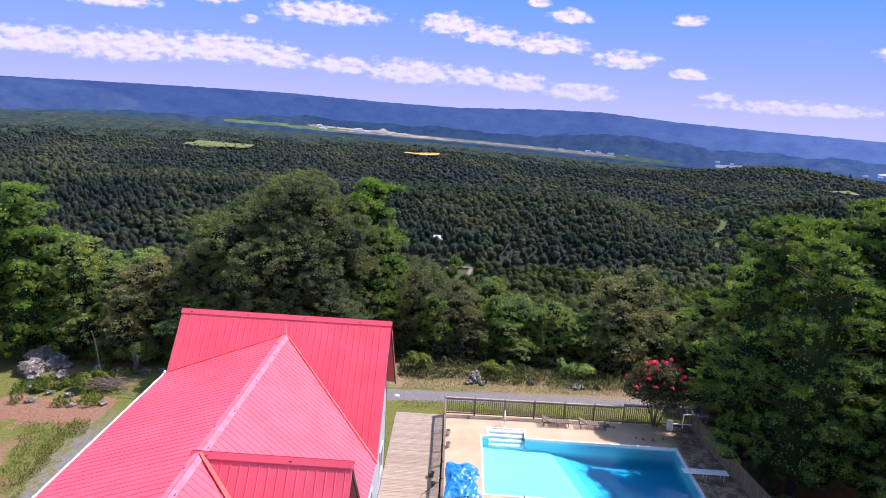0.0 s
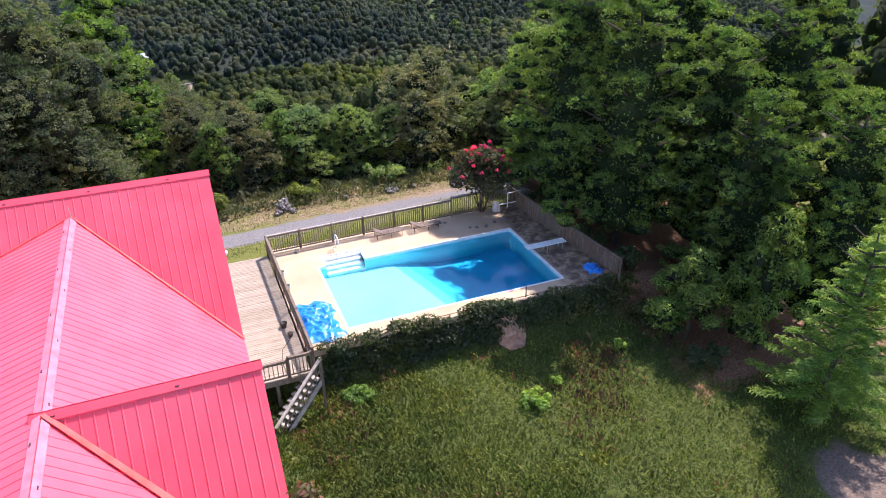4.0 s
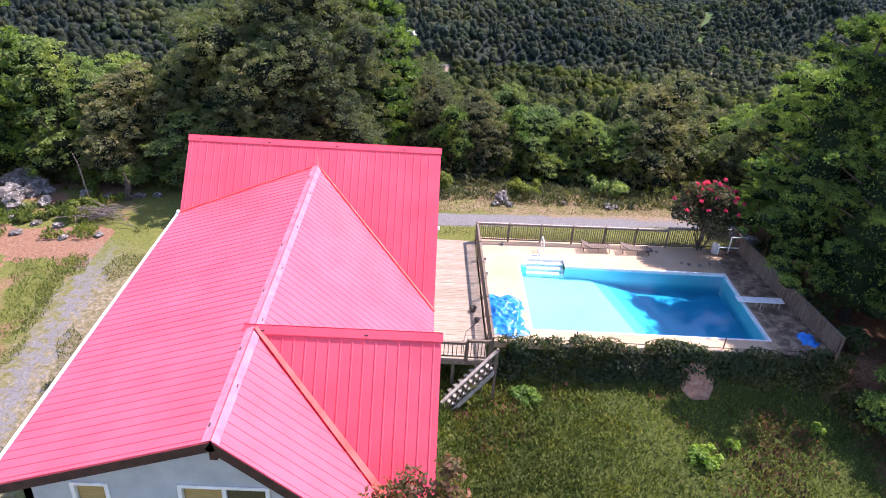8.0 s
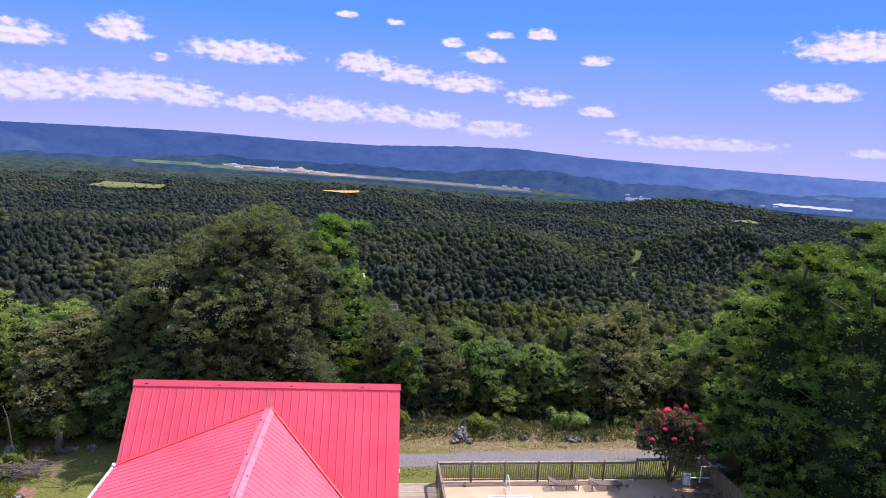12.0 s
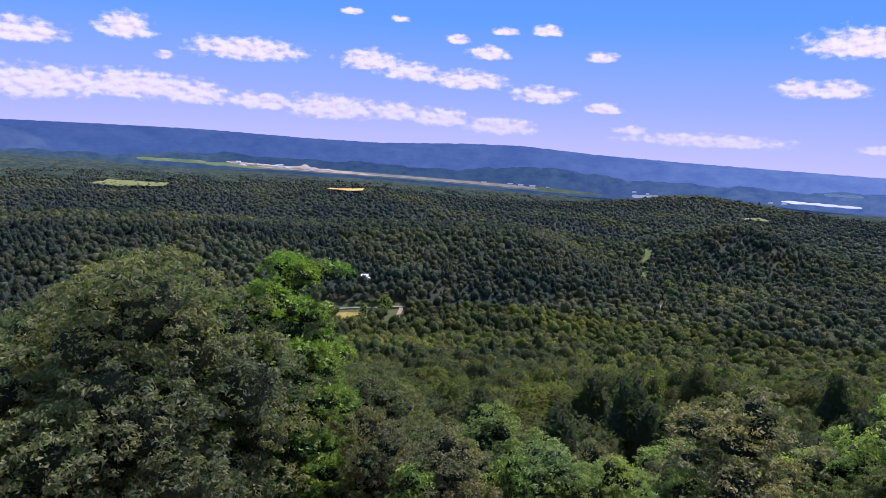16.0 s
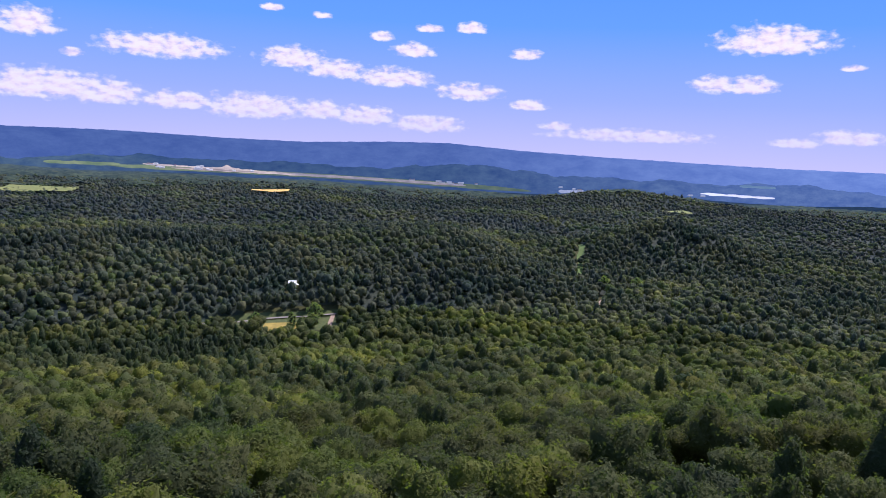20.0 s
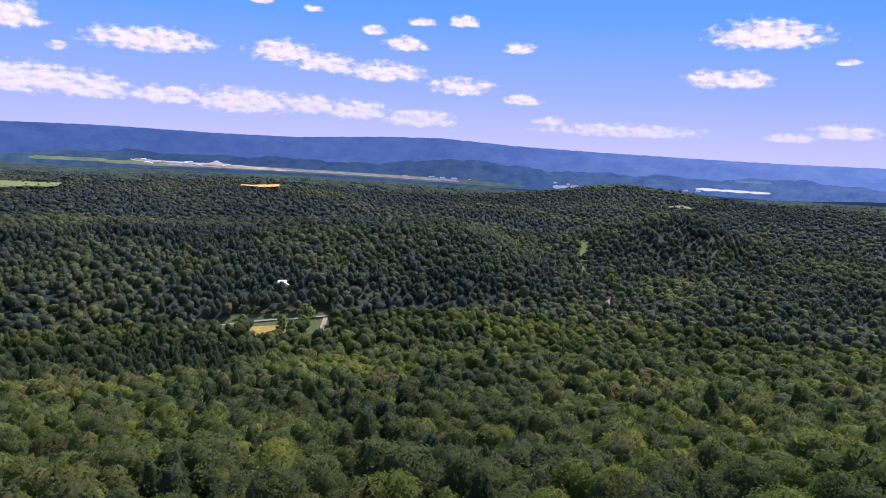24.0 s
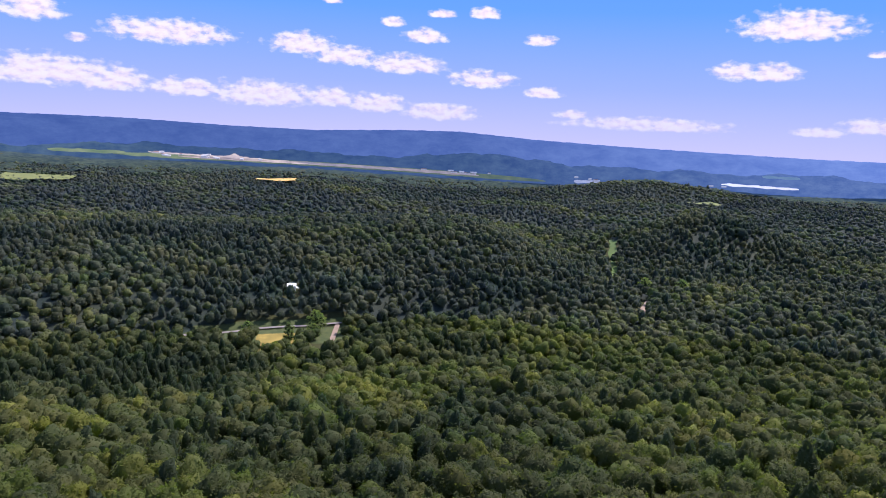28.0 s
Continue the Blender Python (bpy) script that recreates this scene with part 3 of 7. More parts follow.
def ridge_z(az, r, x, y):
    top = 10 + 4300 * np.tan(np.radians(np.interp(az, CREST_AZ, CREST_EL)))
    t = smooth(3980, 4500, r)
    rough = hnoise(x, y, 0.007, 3) * 34 + hnoise(x, y, 0.021, 5) * 15 + hnoise(x, y, 0.11, 1) * 2.5
    return -330 + (top + 330) * t + rough * np.sin(np.pi * np.clip(t, 0.02, 1)) + hnoise(x, y, 0.05, 7) * 2.0 * t


tagged(polar_sheet("backdrop_ridge", -58, 68, 700, np.linspace(3980, 4520, 30), ridge_z, RIDGE), "long wooded ridge across the valley under painted blue haze", "ridge", kind="structure")


def foot_z(az, r, x, y):
    t = np.sin(np.pi * np.clip((r - 3960) / 330, 0, 1))
    lift = 10 + 4080 * np.tan(np.radians(-3.15 - 0.006 * az + 0.35 * hnoise(az * 10, az * 0, 0.028, 2) + 0.16 * hnoise(az * 10, az * 0, 0.11, 6)))
    return -345 + (lift + 345) * t + hnoise(x, y, 0.06, 4) * 4 * t


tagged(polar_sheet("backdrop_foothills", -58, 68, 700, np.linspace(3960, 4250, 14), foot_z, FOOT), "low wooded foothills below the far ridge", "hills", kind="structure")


def valley_z(az, r, x, y):
    tree = hnoise(x, y, 0.06, 1) * 4 + hnoise(x, y, 0.16, 2) * 3 + hnoise(x, y, 0.021, 9) * 6
    return height(x, y) + 9 - 7 * smooth(2800, 3300, r) + tree * smooth(4200, 3000, r)


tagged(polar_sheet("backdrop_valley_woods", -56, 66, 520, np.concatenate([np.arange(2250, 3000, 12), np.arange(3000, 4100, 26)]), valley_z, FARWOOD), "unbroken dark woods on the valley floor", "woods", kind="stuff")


def sky_mat():
    m = Mat("hazy blue sky with small clouds", 1.0, spec=0.0)
    x, y, z = m.xyz(m.g.outputs["Position"])
    y = m.math('SUBTRACT', y, 60.0)
    az = m.math('MULTIPLY', m.math('ARCTAN2', x, y), 57.29578)
    rr = m.math('SQRT', m.math('ADD', m.math('MULTIPLY', x, x), m.math('MULTIPLY', y, y)))
    el = m.math('MULTIPLY', m.math('ARCTAN2', m.math('SUBTRACT', z, 12.0), rr), 57.29578)
    blue = m.ramp(m.math('DIVIDE', m.math('ADD', el, 2.0), 20.0, clamp=True), (0.0, (0.58, 0.60, 1.0)), (0.22, (0.34, 0.48, 1.0)), (0.5, (0.14, 0.39, 1.0)), (0.9, (0.075, 0.30, 0.98)))
    cm = m.n.new("ShaderNodeCombineXYZ")
    m.put(az, cm.inputs[0]), m.put(m.math('MULTIPLY', el, 1.8), cm.inputs[1])
    v = cm.outputs[0]
    off = m.n.new("ShaderNodeVectorMath")
    off.operation = 'ADD'
    m.l.new(v, off.inputs[0])
    off.inputs[1].default_value = (0.18, 0.42, 0.0)
    n1 = m.math('SUBTRACT', m.noise(1.15, 8.0, 0.50, at=v), 0.5)
    n2 = m.math('SUBTRACT', m.noise(1.15, 4.0, 0.50, at=off.outputs[0]), 0.5)
    total = None
    for a, e, w, h in CLOUDS:
        da = m.math('DIVIDE', m.math('SUBTRACT', az, a), w * 0.86)
        de = m.math('DIVIDE', m.math('SUBTRACT', el, e), h * 0.86)
        de = m.math('MAXIMUM', de, m.math('MULTIPLY', de, -1.9))
        d = m.math('ADD', m.math('MULTIPLY', da, da), m.math('MULTIPLY', de, de))
        s = m.math('SUBTRACT', 1.0, d)
        total = s if total is None else m.math('MAXIMUM', total, s)
    body = m.math('ADD', m.math('MAXIMUM', total, -1.6), m.math('MULTIPLY', n1, 3.4))
    cover = m.ramp(m.math('ADD', m.math('MULTIPLY', body, 0.5), 0.25, clamp=True), (0.06, 0.0), (0.30, 0.30), (0.50, 0.85), (0.72, 1.0))
    lit = m.math('ADD', m.math('MULTIPLY', m.math('SUBTRACT', n1, n2), 1.9), 0.62)
    shade = m.ramp(lit, (0.25, (0.80, 0.72, 0.99)), (0.5, (0.97, 0.85, 0.99)), (0.8, (1.0, 0.96, 1.0)))
    hazy = m.ramp(m.math('DIVIDE', m.math('ADD', el, 1.0), 8.0, clamp=True), (0.0, 0.4), (0.3, 0.8), (1.0, 0.97))
    col = m.mix(m.math('MULTIPLY', cover, hazy), blue, shade)
    em = m.n.new("ShaderNodeEmission")
    m.put(col, em.inputs[0])
    em.inputs[1].default_value = 0.60
    m.l.new(em.outputs[0], m.n["Material Output"].inputs["Surface"])
    return m.m


# azimuth, elevation, half width and half height in degrees
CLOUDS = [(-19.5, 5.81, 2.2, 1.39), (-16.8, 4.12, 0.9, 0.43), (-11.0, 4.88, 5.0, 1.28), (-18.9, 1.69, 6.2, 1.50), (-14.7, 1.35, 2.9, 1.28), (-9.8, 1.07, 2.9, 0.96), (-4.3, 0.82, 4.3, 1.39), (0.7, 0.81, 2.4, 1.07), (4.2, 0.52, 2.9, 1.07), (9.2, 0.05, 3.4, 0.96), (-1.5, 4.69, 2.9, 1.18), (1.7, 4.01, 2.9, 1.07), (6.4, 3.54, 3.6, 1.07), (12.4, 2.69, 2.9, 0.96), (17.2, 1.90, 1.7, 0.64), (5.4, 6.74, 1.0, 0.59), (8.0, 5.76, 1.9, 0.80), (9.1, 7.49, 1.2, 0.43), (12.4, 7.62, 1.3, 0.64), (16.8, 5.77, 1.3, 0.64), (0.8, 8.06, 0.9, 0.37), (-3.0, 8.41, 0.9, 0.43), (34.7, 6.75, 4.4, 1.50), (31.0, 3.76, 1.9, 0.96), (33.5, 3.72, 1.9, 0.96), (39.9, 5.07, 0.9, 0.32), (25.2, -0.21, 6.7, 0.75), (40.3, 0.21, 2.6, 0.80), (36.8, -0.22, 1.9, 0.53), (19.3, 0.35, 1.4, 0.53), (-26.6, 4.89, 3.8, 1.28), (-31.2, 4.65, 1.9, 0.53), (-31.0, 1.41, 3.4, 1.39), (-24.3, 1.59, 3.8, 1.50), (-32.1, 1.43, 4.3, 1.34), (-26.2, 1.32, 5.3, 1.60)]
DOME = 4720
dome_el = np.linspace(-4, 15, 20)
az = np.linspace(-75, 85, 80)
A_, E_ = np.meshgrid(np.radians(az), np.radians(dome_el))
i = np.arange(A_.size).reshape(A_.shape)
tagged(new("backdrop_sky", mesh_np("backdrop_sky", np.stack([DOME * np.cos(E_) * np.sin(A_), 60 + DOME * np.cos(E_) * np.cos(A_), 12 + DOME * np.sin(E_)], -1).reshape(-1, 3),
                                   np.stack([i[:-1, :-1], i[:-1, 1:], i[1:, 1:], i[1:, :-1]], -1).reshape(-1, 4), sky_mat(), True)), "pale blue summer sky with small white clouds", "sky", kind="structure")

# ---------------------------------------------------------------- foliage
def sprays(rng, blobs, n, size, flat=0.0, fill=0.25, wild=0.5, slim=0.55, tri=False, fluff=0.10):
    """n leaf sprays (bent quads) spread over the upper and outer parts of ellipsoid blobs (x, y, z, rx, ry, rz)."""
    b = np.asarray(blobs, float)
    w = b[:, 3] * b[:, 4] + b[:, 3] * b[:, 5]
    k = rng.choice(len(b), n, p=w / w.sum())
    d = rng.normal(size=(n, 3))
    d[:, 2] = np.where(d[:, 2] < -0.35, -d[:, 2], d[:, 2])
    d /= np.linalg.norm(d, axis=1)[:, None]
    r = 1 - fill * rng.random(n) ** 1.5 + fluff * rng.normal(size=n)
    c = b[k, :3] + d * b[k, 3:] * r[:, None]
    nrm = d * 0.9 + rng.normal(size=(n, 3)) * wild + np.array([0, 0, 0.35 + flat])
    nrm /= np.linalg.norm(nrm, axis=1)[:, None]
    a = np.cross(nrm, rng.normal(size=(n, 3)))
    a /= np.linalg.norm(a, axis=1)[:, None] + 1e-9
    u = np.cross(nrm, a)
    s = size * (0.6 + 0.8 * rng.random(n))[:, None]
    bend = nrm * s * 0.25
    if tri:
        v = np.stack([c - a * s, c + u * s * slim * 1.5 + bend, c + a * s * 0.9], 1)
        return v.reshape(-1, 3), np.arange(3 * n).reshape(n, 3)
    v = np.stack([c - a * s, c + u * s * slim + bend, c + a * s * 0.9, c - u * s * slim + bend], 1)
    return v.reshape(-1, 3), np.arange(4 * n).reshape(n, 4)


def domes(rng, blobs, seg, rings):
    """Low lumps: the upper part of each blob as an uneven cap of triangles."""
    V, F, base = [], [], 0
    for x, y, z, rx, ry, rz in blobs:
        v = [(x, y, z + rz * (0.95 + 0.2 * rng.random()))]
        for q in range(rings):
            el = math.pi / 2 * (1 - (q + 1) / rings * 1.35)
            for k in range(seg):
                a = 2 * math.pi * (k + 0.5 * (q % 2)) / seg
                j = 0.82 + 0.36 * rng.random()
                v.append((x + rx * math.cos(el) * math.cos(a) * j, y + ry * math.cos(el) * math.sin(a) * j, z + rz * math.sin(el) * j))
        for k in range(seg):
            F.append((base, base + 1 + k, base + 1 + (k + 1) % seg))
            for q in range(rings - 1):
                i0, i1 = base + 1 + q * seg, base + 1 + (q + 1) * seg
                F += [(i0 + k, i1 + k, i1 + (k + 1) % seg), (i0 + k, i1 + (k + 1) % seg, i0 + (k + 1) % seg)]
        V += v
        base += len(v)
    return np.array(V), np.array(F)


def lobed(rng, h0, h1, rad, n, squash=0.75, lean=0.0):
    """Blobs of a rounded broadleaf crown."""
    out = []
    for j in range(n):
        t = (j + 0.5) / n
        a = j * 2.4 + rng.random()
        z = h0 + (h1 - h0) * t
        prof = rad * (0.55 + 0.6 * math.sin(math.pi * min(1, 0.12 + t * 0.95)) ** 0.8)
        rr = prof * (0.42 + 0.42 * rng.random()) * (1 if t < 0.85 else 0.55)
        br = rad * (0.24 + 0.28 * rng.random()) * (1.05 - 0.3 * t)
        out.append((rr * math.cos(a) + lean * t, rr * math.sin(a), z, br, br, br * squash))
    out.append((lean * 0.7, 0, (h0 + h1) / 2, rad * 0.54, rad * 0.54, (h1 - h0) * 0.44))
    return out


def boughs(rng, h0, h1, rad, tiers, tip=0.6, r=0.42):
    """A pine's needle tufts, gathered in clusters towards the ends of whorled boughs, and the dark mass that stands in
    for shade behind each cluster.
    """
    tuft, mass = [], []
    for j in range(tiers):
        t = j / (tiers - 1)
        z = h0 + (h1 - h0) * t
        rr = rad * (1 - (1 - tip) * t) * (1 - 0.7 * max(0, t - 0.8) / 0.2)
        k = 4 + int(2.5 * (1 - t))
        for q in range(k):
            a = j * 1.3 + q * 2 * math.pi / k + rng.random() * 0.7
            d, e = np.array((math.cos(a), math.sin(a), 0.0)), np.array((-math.sin(a), math.cos(a), 0.0))
            ln = rr * (0.7 + 0.45 * rng.random())
            zz = z + ln * 0.16 + 0.5 * rng.normal()
            for s_ in (0.5, 0.9):
                c = d * ln * s_ + np.array((0, 0, zz + 0.1 * s_ * ln))
                mass.append((*(c - np.array((0, 0, 0.3))), 0.55, 0.55, 0.22))
                for _ in range(12):
                    u, v = rng.normal(size=2)
                    b = r * (0.7 + 0.6 * rng.random())
                    p = c + d * u * 0.55 + e * v * 0.5 + np.array((0, 0, 0.14 * rng.normal() - 0.16 * (u * u + v * v) * 0.5))
                    tuft.append((*p, b, b, b * 0.85))
        if t < 0.82:
            mass.append((0, 0, z, rad * 0.46 * (1.1 - 0.6 * t), rad * 0.46 * (1.1 - 0.6 * t), (h1 - h0) / tiers))
    for q in range(5):
        tuft.append((0.3 * math.cos(q * 1.3), 0.3 * math.sin(q * 1.3), h1 + 0.3 + 0.15 * q, r, r, r))
    return tuft, mass


def needles(rng, tuft, n, width):
    """n thin needles standing out from the middle of their tufts, most of them upwards and sideways."""
    b = np.asarray(tuft, float)
    k = rng.integers(len(b), size=n)
    d = rng.normal(size=(n, 3)) + np.array([0, 0, 0.45])
    d /= np.linalg.norm(d, axis=1)[:, None]
    side = np.cross(d, rng.normal(size=(n, 3)))
    side *= width / (np.linalg.norm(side, axis=1)[:, None] + 1e-9)
    tip = b[k, :3] + d * b[k, 3:] * (0.75 + 0.35 * rng.random(n))[:, None]
    base = b[k, :3] + d * b[k, 3:] * 0.25
    return np.stack([base - side, base + side, tip + side * 0.3], 1).reshape(-1, 3), np.arange(3 * n).reshape(n, 3)


def pine_kind(key, seed, h0, h1, rad, tiers, tip, r, n, width, mat, trunk_r, name, label):
    rng = np.random.default_rng(seed)
    tuft, mass = boughs(rng, h0, h1, rad, tiers, tip, r)
    t = empty(name, label=label, category="tree")
    part("trunk", trunk_bm(rng, h1, trunk_r, 26, rad * 0.9), BARK, t)
    v, f = needles(rng, tuft, n, width)
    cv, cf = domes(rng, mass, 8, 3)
    # dark domes painted as the shade within the pine's crown
    part("inner_crown", mesh_np("inner_crown", cv, cf, SHADE_PINE), SHADE_PINE, t)
    fv, ff = fuzz(rng, cv, cf, n // 5, 0.09, 0.4, 0.8)
    v, f = np.concatenate([v, fv]), np.concatenate([f, ff + len(v)])
    part("crown", mesh_np("crown", v, f, mat), mat, t)
    TREES[key] = [t, False]


def fuzz(rng, V, F, n, size, out=0.3, wild=0.8):
    """n leaf sprays (triangles) lying loosely over a shell."""
    p, q, r = V[F[:, 0]], V[F[:, 1]], V[F[:, 2]]
    nr = np.cross(q - p, r - p)
    area = np.linalg.norm(nr, axis=1) + 1e-9
    nr = nr / area[:, None]
    w = area * (0.25 + np.clip(nr[:, 2] + 0.5, 0, 1.5))
    k = rng.choice(len(F), n, p=w / w.sum())
    u, v = rng.random((2, n, 1))
    flip = u + v > 1
    u, v = np.where(flip, 1 - u, u), np.where(flip, 1 - v, v)
    c = p[k] + (q - p)[k] * u + (r - p)[k] * v + nr[k] * (out * rng.random(n) ** 1.5)[:, None]
    d = nr[k] + rng.normal(size=(n, 3)) * wild + np.array([0, 0, 0.25])
    d /= np.linalg.norm(d, axis=1)[:, None]
    a = np.cross(d, rng.normal(size=(n, 3)))
    a /= np.linalg.norm(a, axis=1)[:, None] + 1e-9
    b = np.cross(d, a)
    s = size * (0.55 + 0.9 * rng.random(n))[:, None]
    return np.stack([c - a * s, c + b * s * 0.9, c + a * s * 0.9], 1).reshape(-1, 3), np.arange(3 * n).reshape(n, 3)


def tufts(rng, blobs, n, r, squash=0.7):
    """Small leaf clumps scattered over the outer skin of a crown made of blobs."""
    b = np.asarray(blobs, float)
    w = b[:, 3] * b[:, 4] + b[:, 3] * b[:, 5]
    k = rng.choice(len(b), n * 3, p=w / w.sum())
    d = rng.normal(size=(n * 3, 3))
    d[:, 2] = np.where(d[:, 2] < -0.5, -d[:, 2], d[:, 2])
    d /= np.linalg.norm(d, axis=1)[:, None]
    c = b[k, :3] + d * b[k, 3:] * (0.86 + 0.22 * rng.random(n * 3))[:, None]
    depth = (((c[:, None] - b[None, :, :3]) / b[None, :, 3:]) ** 2).sum(-1)
    depth[np.arange(len(c)), k] = 9
    c = c[depth.min(1) > 0.4][:n]
    s = r * (0.6 + 0.8 * rng.random(len(c)))
    return np.concatenate([c, np.stack([s, s, s * squash], 1)], 1)


def trunk_bm(rng, h, r, limbs, spread, z0=0.35):
    bm = bmesh.new()
    p, k = Vector((0, 0, -0.8)), 6
    for j in range(k):
        q = Vector((rng.normal() * 0.10, rng.normal() * 0.10, h * (j + 1) / k))
        tube(bm, p, q, r * (1 - 0.8 * j / k), r * (1 - 0.8 * (j + 1) / k), 7)
        p = q
    for j in range(limbs):
        a, t = j * 2.4 + rng.random(), z0 + (0.95 - z0) * j / limbs
        s = Vector((0, 0, h * t))
        ln = spread * (1.05 - 0.6 * t)
        mid_ = s + Vector((math.cos(a) * ln * 0.5, math.sin(a) * ln * 0.5, ln * 0.22))
        e = s + Vector((math.cos(a) * ln, math.sin(a) * ln, ln * 0.5))
        tube(bm, s, mid_, r * 0.36, r * 0.24, 5), tube(bm, mid_, e, r * 0.24, r * 0.07, 5)
    return bm


TREES = {}


def tree_kind(key, seed, blobs_of, n, size, mat, h, r, limbs, spread, name, label, flat=0.0, fill=0.25, core=0.55, slim=0.45, clumps=0, clump_r=0.5, wild=0.5):
    """A tree: trunk and limbs, a skin of leaf clumps, and a near-black core painted as the crown's inner shade, with
    leaves over it.
    """
    rng = np.random.default_rng(seed)
    blobs = blobs_of(rng)
    skin = tufts(rng, blobs, clumps, clump_r) if clumps else blobs
    v, f = sprays(rng, skin, n, size, flat, fill, wild, slim, True, 0.16)
    t = empty(name, label=label, category="tree")
    part("trunk", trunk_bm(rng, h, r, limbs, spread), BARK, t)
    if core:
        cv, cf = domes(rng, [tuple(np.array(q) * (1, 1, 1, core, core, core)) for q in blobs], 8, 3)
        part("inner_crown", mesh_np("inner_crown", cv, cf, SHADE_LEAF), SHADE_LEAF, t)
        fv, ff = fuzz(rng, cv, cf, n // 4, size * 0.8, 0.45, 0.7)
        v, f = np.concatenate([v, fv]), np.concatenate([f, ff + len(v)])
    part("crown", mesh_np("crown", v, f, mat), mat, t)
    TREES[key] = [t, False]


def fronds(rng, h0, h1, rad, tiers):
    """Blobs of a feathery conifer: flat sprays strung along whorled, slightly rising boughs."""
    out = []
    for j in range(tiers):
        t = j / (tiers - 1)
        z, rr, k = h0 + (h1 - h0) * t, rad * (1.02 - t) ** 0.75, 7
        for q in range(k):
            a = j * 1.9 + q * 2 * math.pi / k + rng.random() * 0.5
            ln = rr * (0.7 + 0.45 * rng.random())
            for s in (0.3, 0.5, 0.7, 0.88, 1.0):
                r = ln * s
                br = (0.16 + 0.30 * (1 - abs(s - 0.6))) * (0.4 + 0.6 * rr / rad)
                out.append((r * math.cos(a), r * math.sin(a), z + r * 0.22 - 0.1 * s * s * ln, br, br, 0.07))
    out.append((0, 0, h1 + 0.2, 0.12, 0.12, 0.4))
    return out


tree_kind("oak", 11, lambda g: lobed(g, 2.0, 12.6, 5.9, 46), 80000, 0.105, LEAF_OAK, 10.5, 0.32, 12, 4.6, "oak_tree", "large dark grey-green oak with a full rounded crown", 0.1, 0.8, 0.5, 0.42, 2600, 0.27, 0.6)
tree_kind("oak2", 12, lambda g: lobed(g, 1.5, 9.3, 4.4, 34), 36000, 0.105, LEAF_OAK, 8, 0.24, 10, 3.6, "oak_tree", "dark green oak with a broad dense crown", 0.1, 0.8, 0.5, 0.42, 1300, 0.27, 0.6)
tree_kind("leafy", 13, lambda g: lobed(g, 1.2, 8.2, 3.5, 30), 22000, 0.11, LEAF_GREEN, 6.8, 0.17, 9, 2.8, "broadleaf_tree", "fresh green broadleaf tree at the wood's edge", 0.2, 0.8, 0.5, 0.42, 750, 0.27, 0.55)
tree_kind("leafy2", 14, lambda g: lobed(g, 0.6, 6.4, 3.0, 28), 18000, 0.10, LEAF_GREEN, 4.8, 0.13, 8, 2.4, "broadleaf_tree", "bushy green broadleaf tree on the brow", 0.2, 0.8, 0.5, 0.42, 650, 0.25, 0.55)
tree_kind("dull", 19, lambda g: lobed(g, 0.8, 7.4, 3.2, 30), 22000, 0.10, LEAF_DULL, 5.8, 0.15, 9, 2.6, "broadleaf_tree", "dull brownish-green broadleaf tree with pale leaf tips", 0.1, 0.8, 0.5, 0.4, 850, 0.25, 0.65)
tree_kind("cedar", 15, lambda g: lobed(g, 0.6, 5.4, 1.5, 16, 1.2), 9000, 0.12, LEAF_DARK, 5.0, 0.12, 6, 1.2, "cedar_tree", "dark green conical cedar on the brow", 0.2, 0.8, 0.7, 0.22, 170, 0.28, 0.6)
pine_kind("pine", 16, 1.8, 12.6, 3.3, 15, 0.8, 0.27, 90000, 0.020, LEAF_PINE, 0.22, "pine_tree", "bright yellow-green pine with tufted branches")
pine_kind("bigpine", 17, 2.4, 15.2, 5.0, 12, 0.8, 0.33, 62000, 0.027, LEAF_DARK, 0.34, "pine_tree", "tall dark pine with bright needle tufts on spreading boughs")
tree_kind("spruce", 18, lambda g: fronds(g, 0.8, 8.8, 2.9, 15), 30000, 0.11, LEAF_PINE, 8.8, 0.14, 24, 2.2, "conifer_tree", "feathery light green young conifer on the lawn edge", 1.4, 0.9, 0.0, 0.22, wild=0.3)


def plant(key, x, y, s=1.0, rz=0.0, label="", group="", z=None, sz=1.0):
    t, used = TREES[key]
    z0 = float(height(x, y)) if z is None else z
    if not used:
        TREES[key][1], ob = True, t
        ob.location, ob.rotation_euler.z = (x, y, z0), rz
    else:
        ob = copy_thing(t, pose(x, y, z0, 0, 0, math.degrees(rz)))
    ob.scale = (s, s, s * sz)
    return tagged(ob, label, group=group)

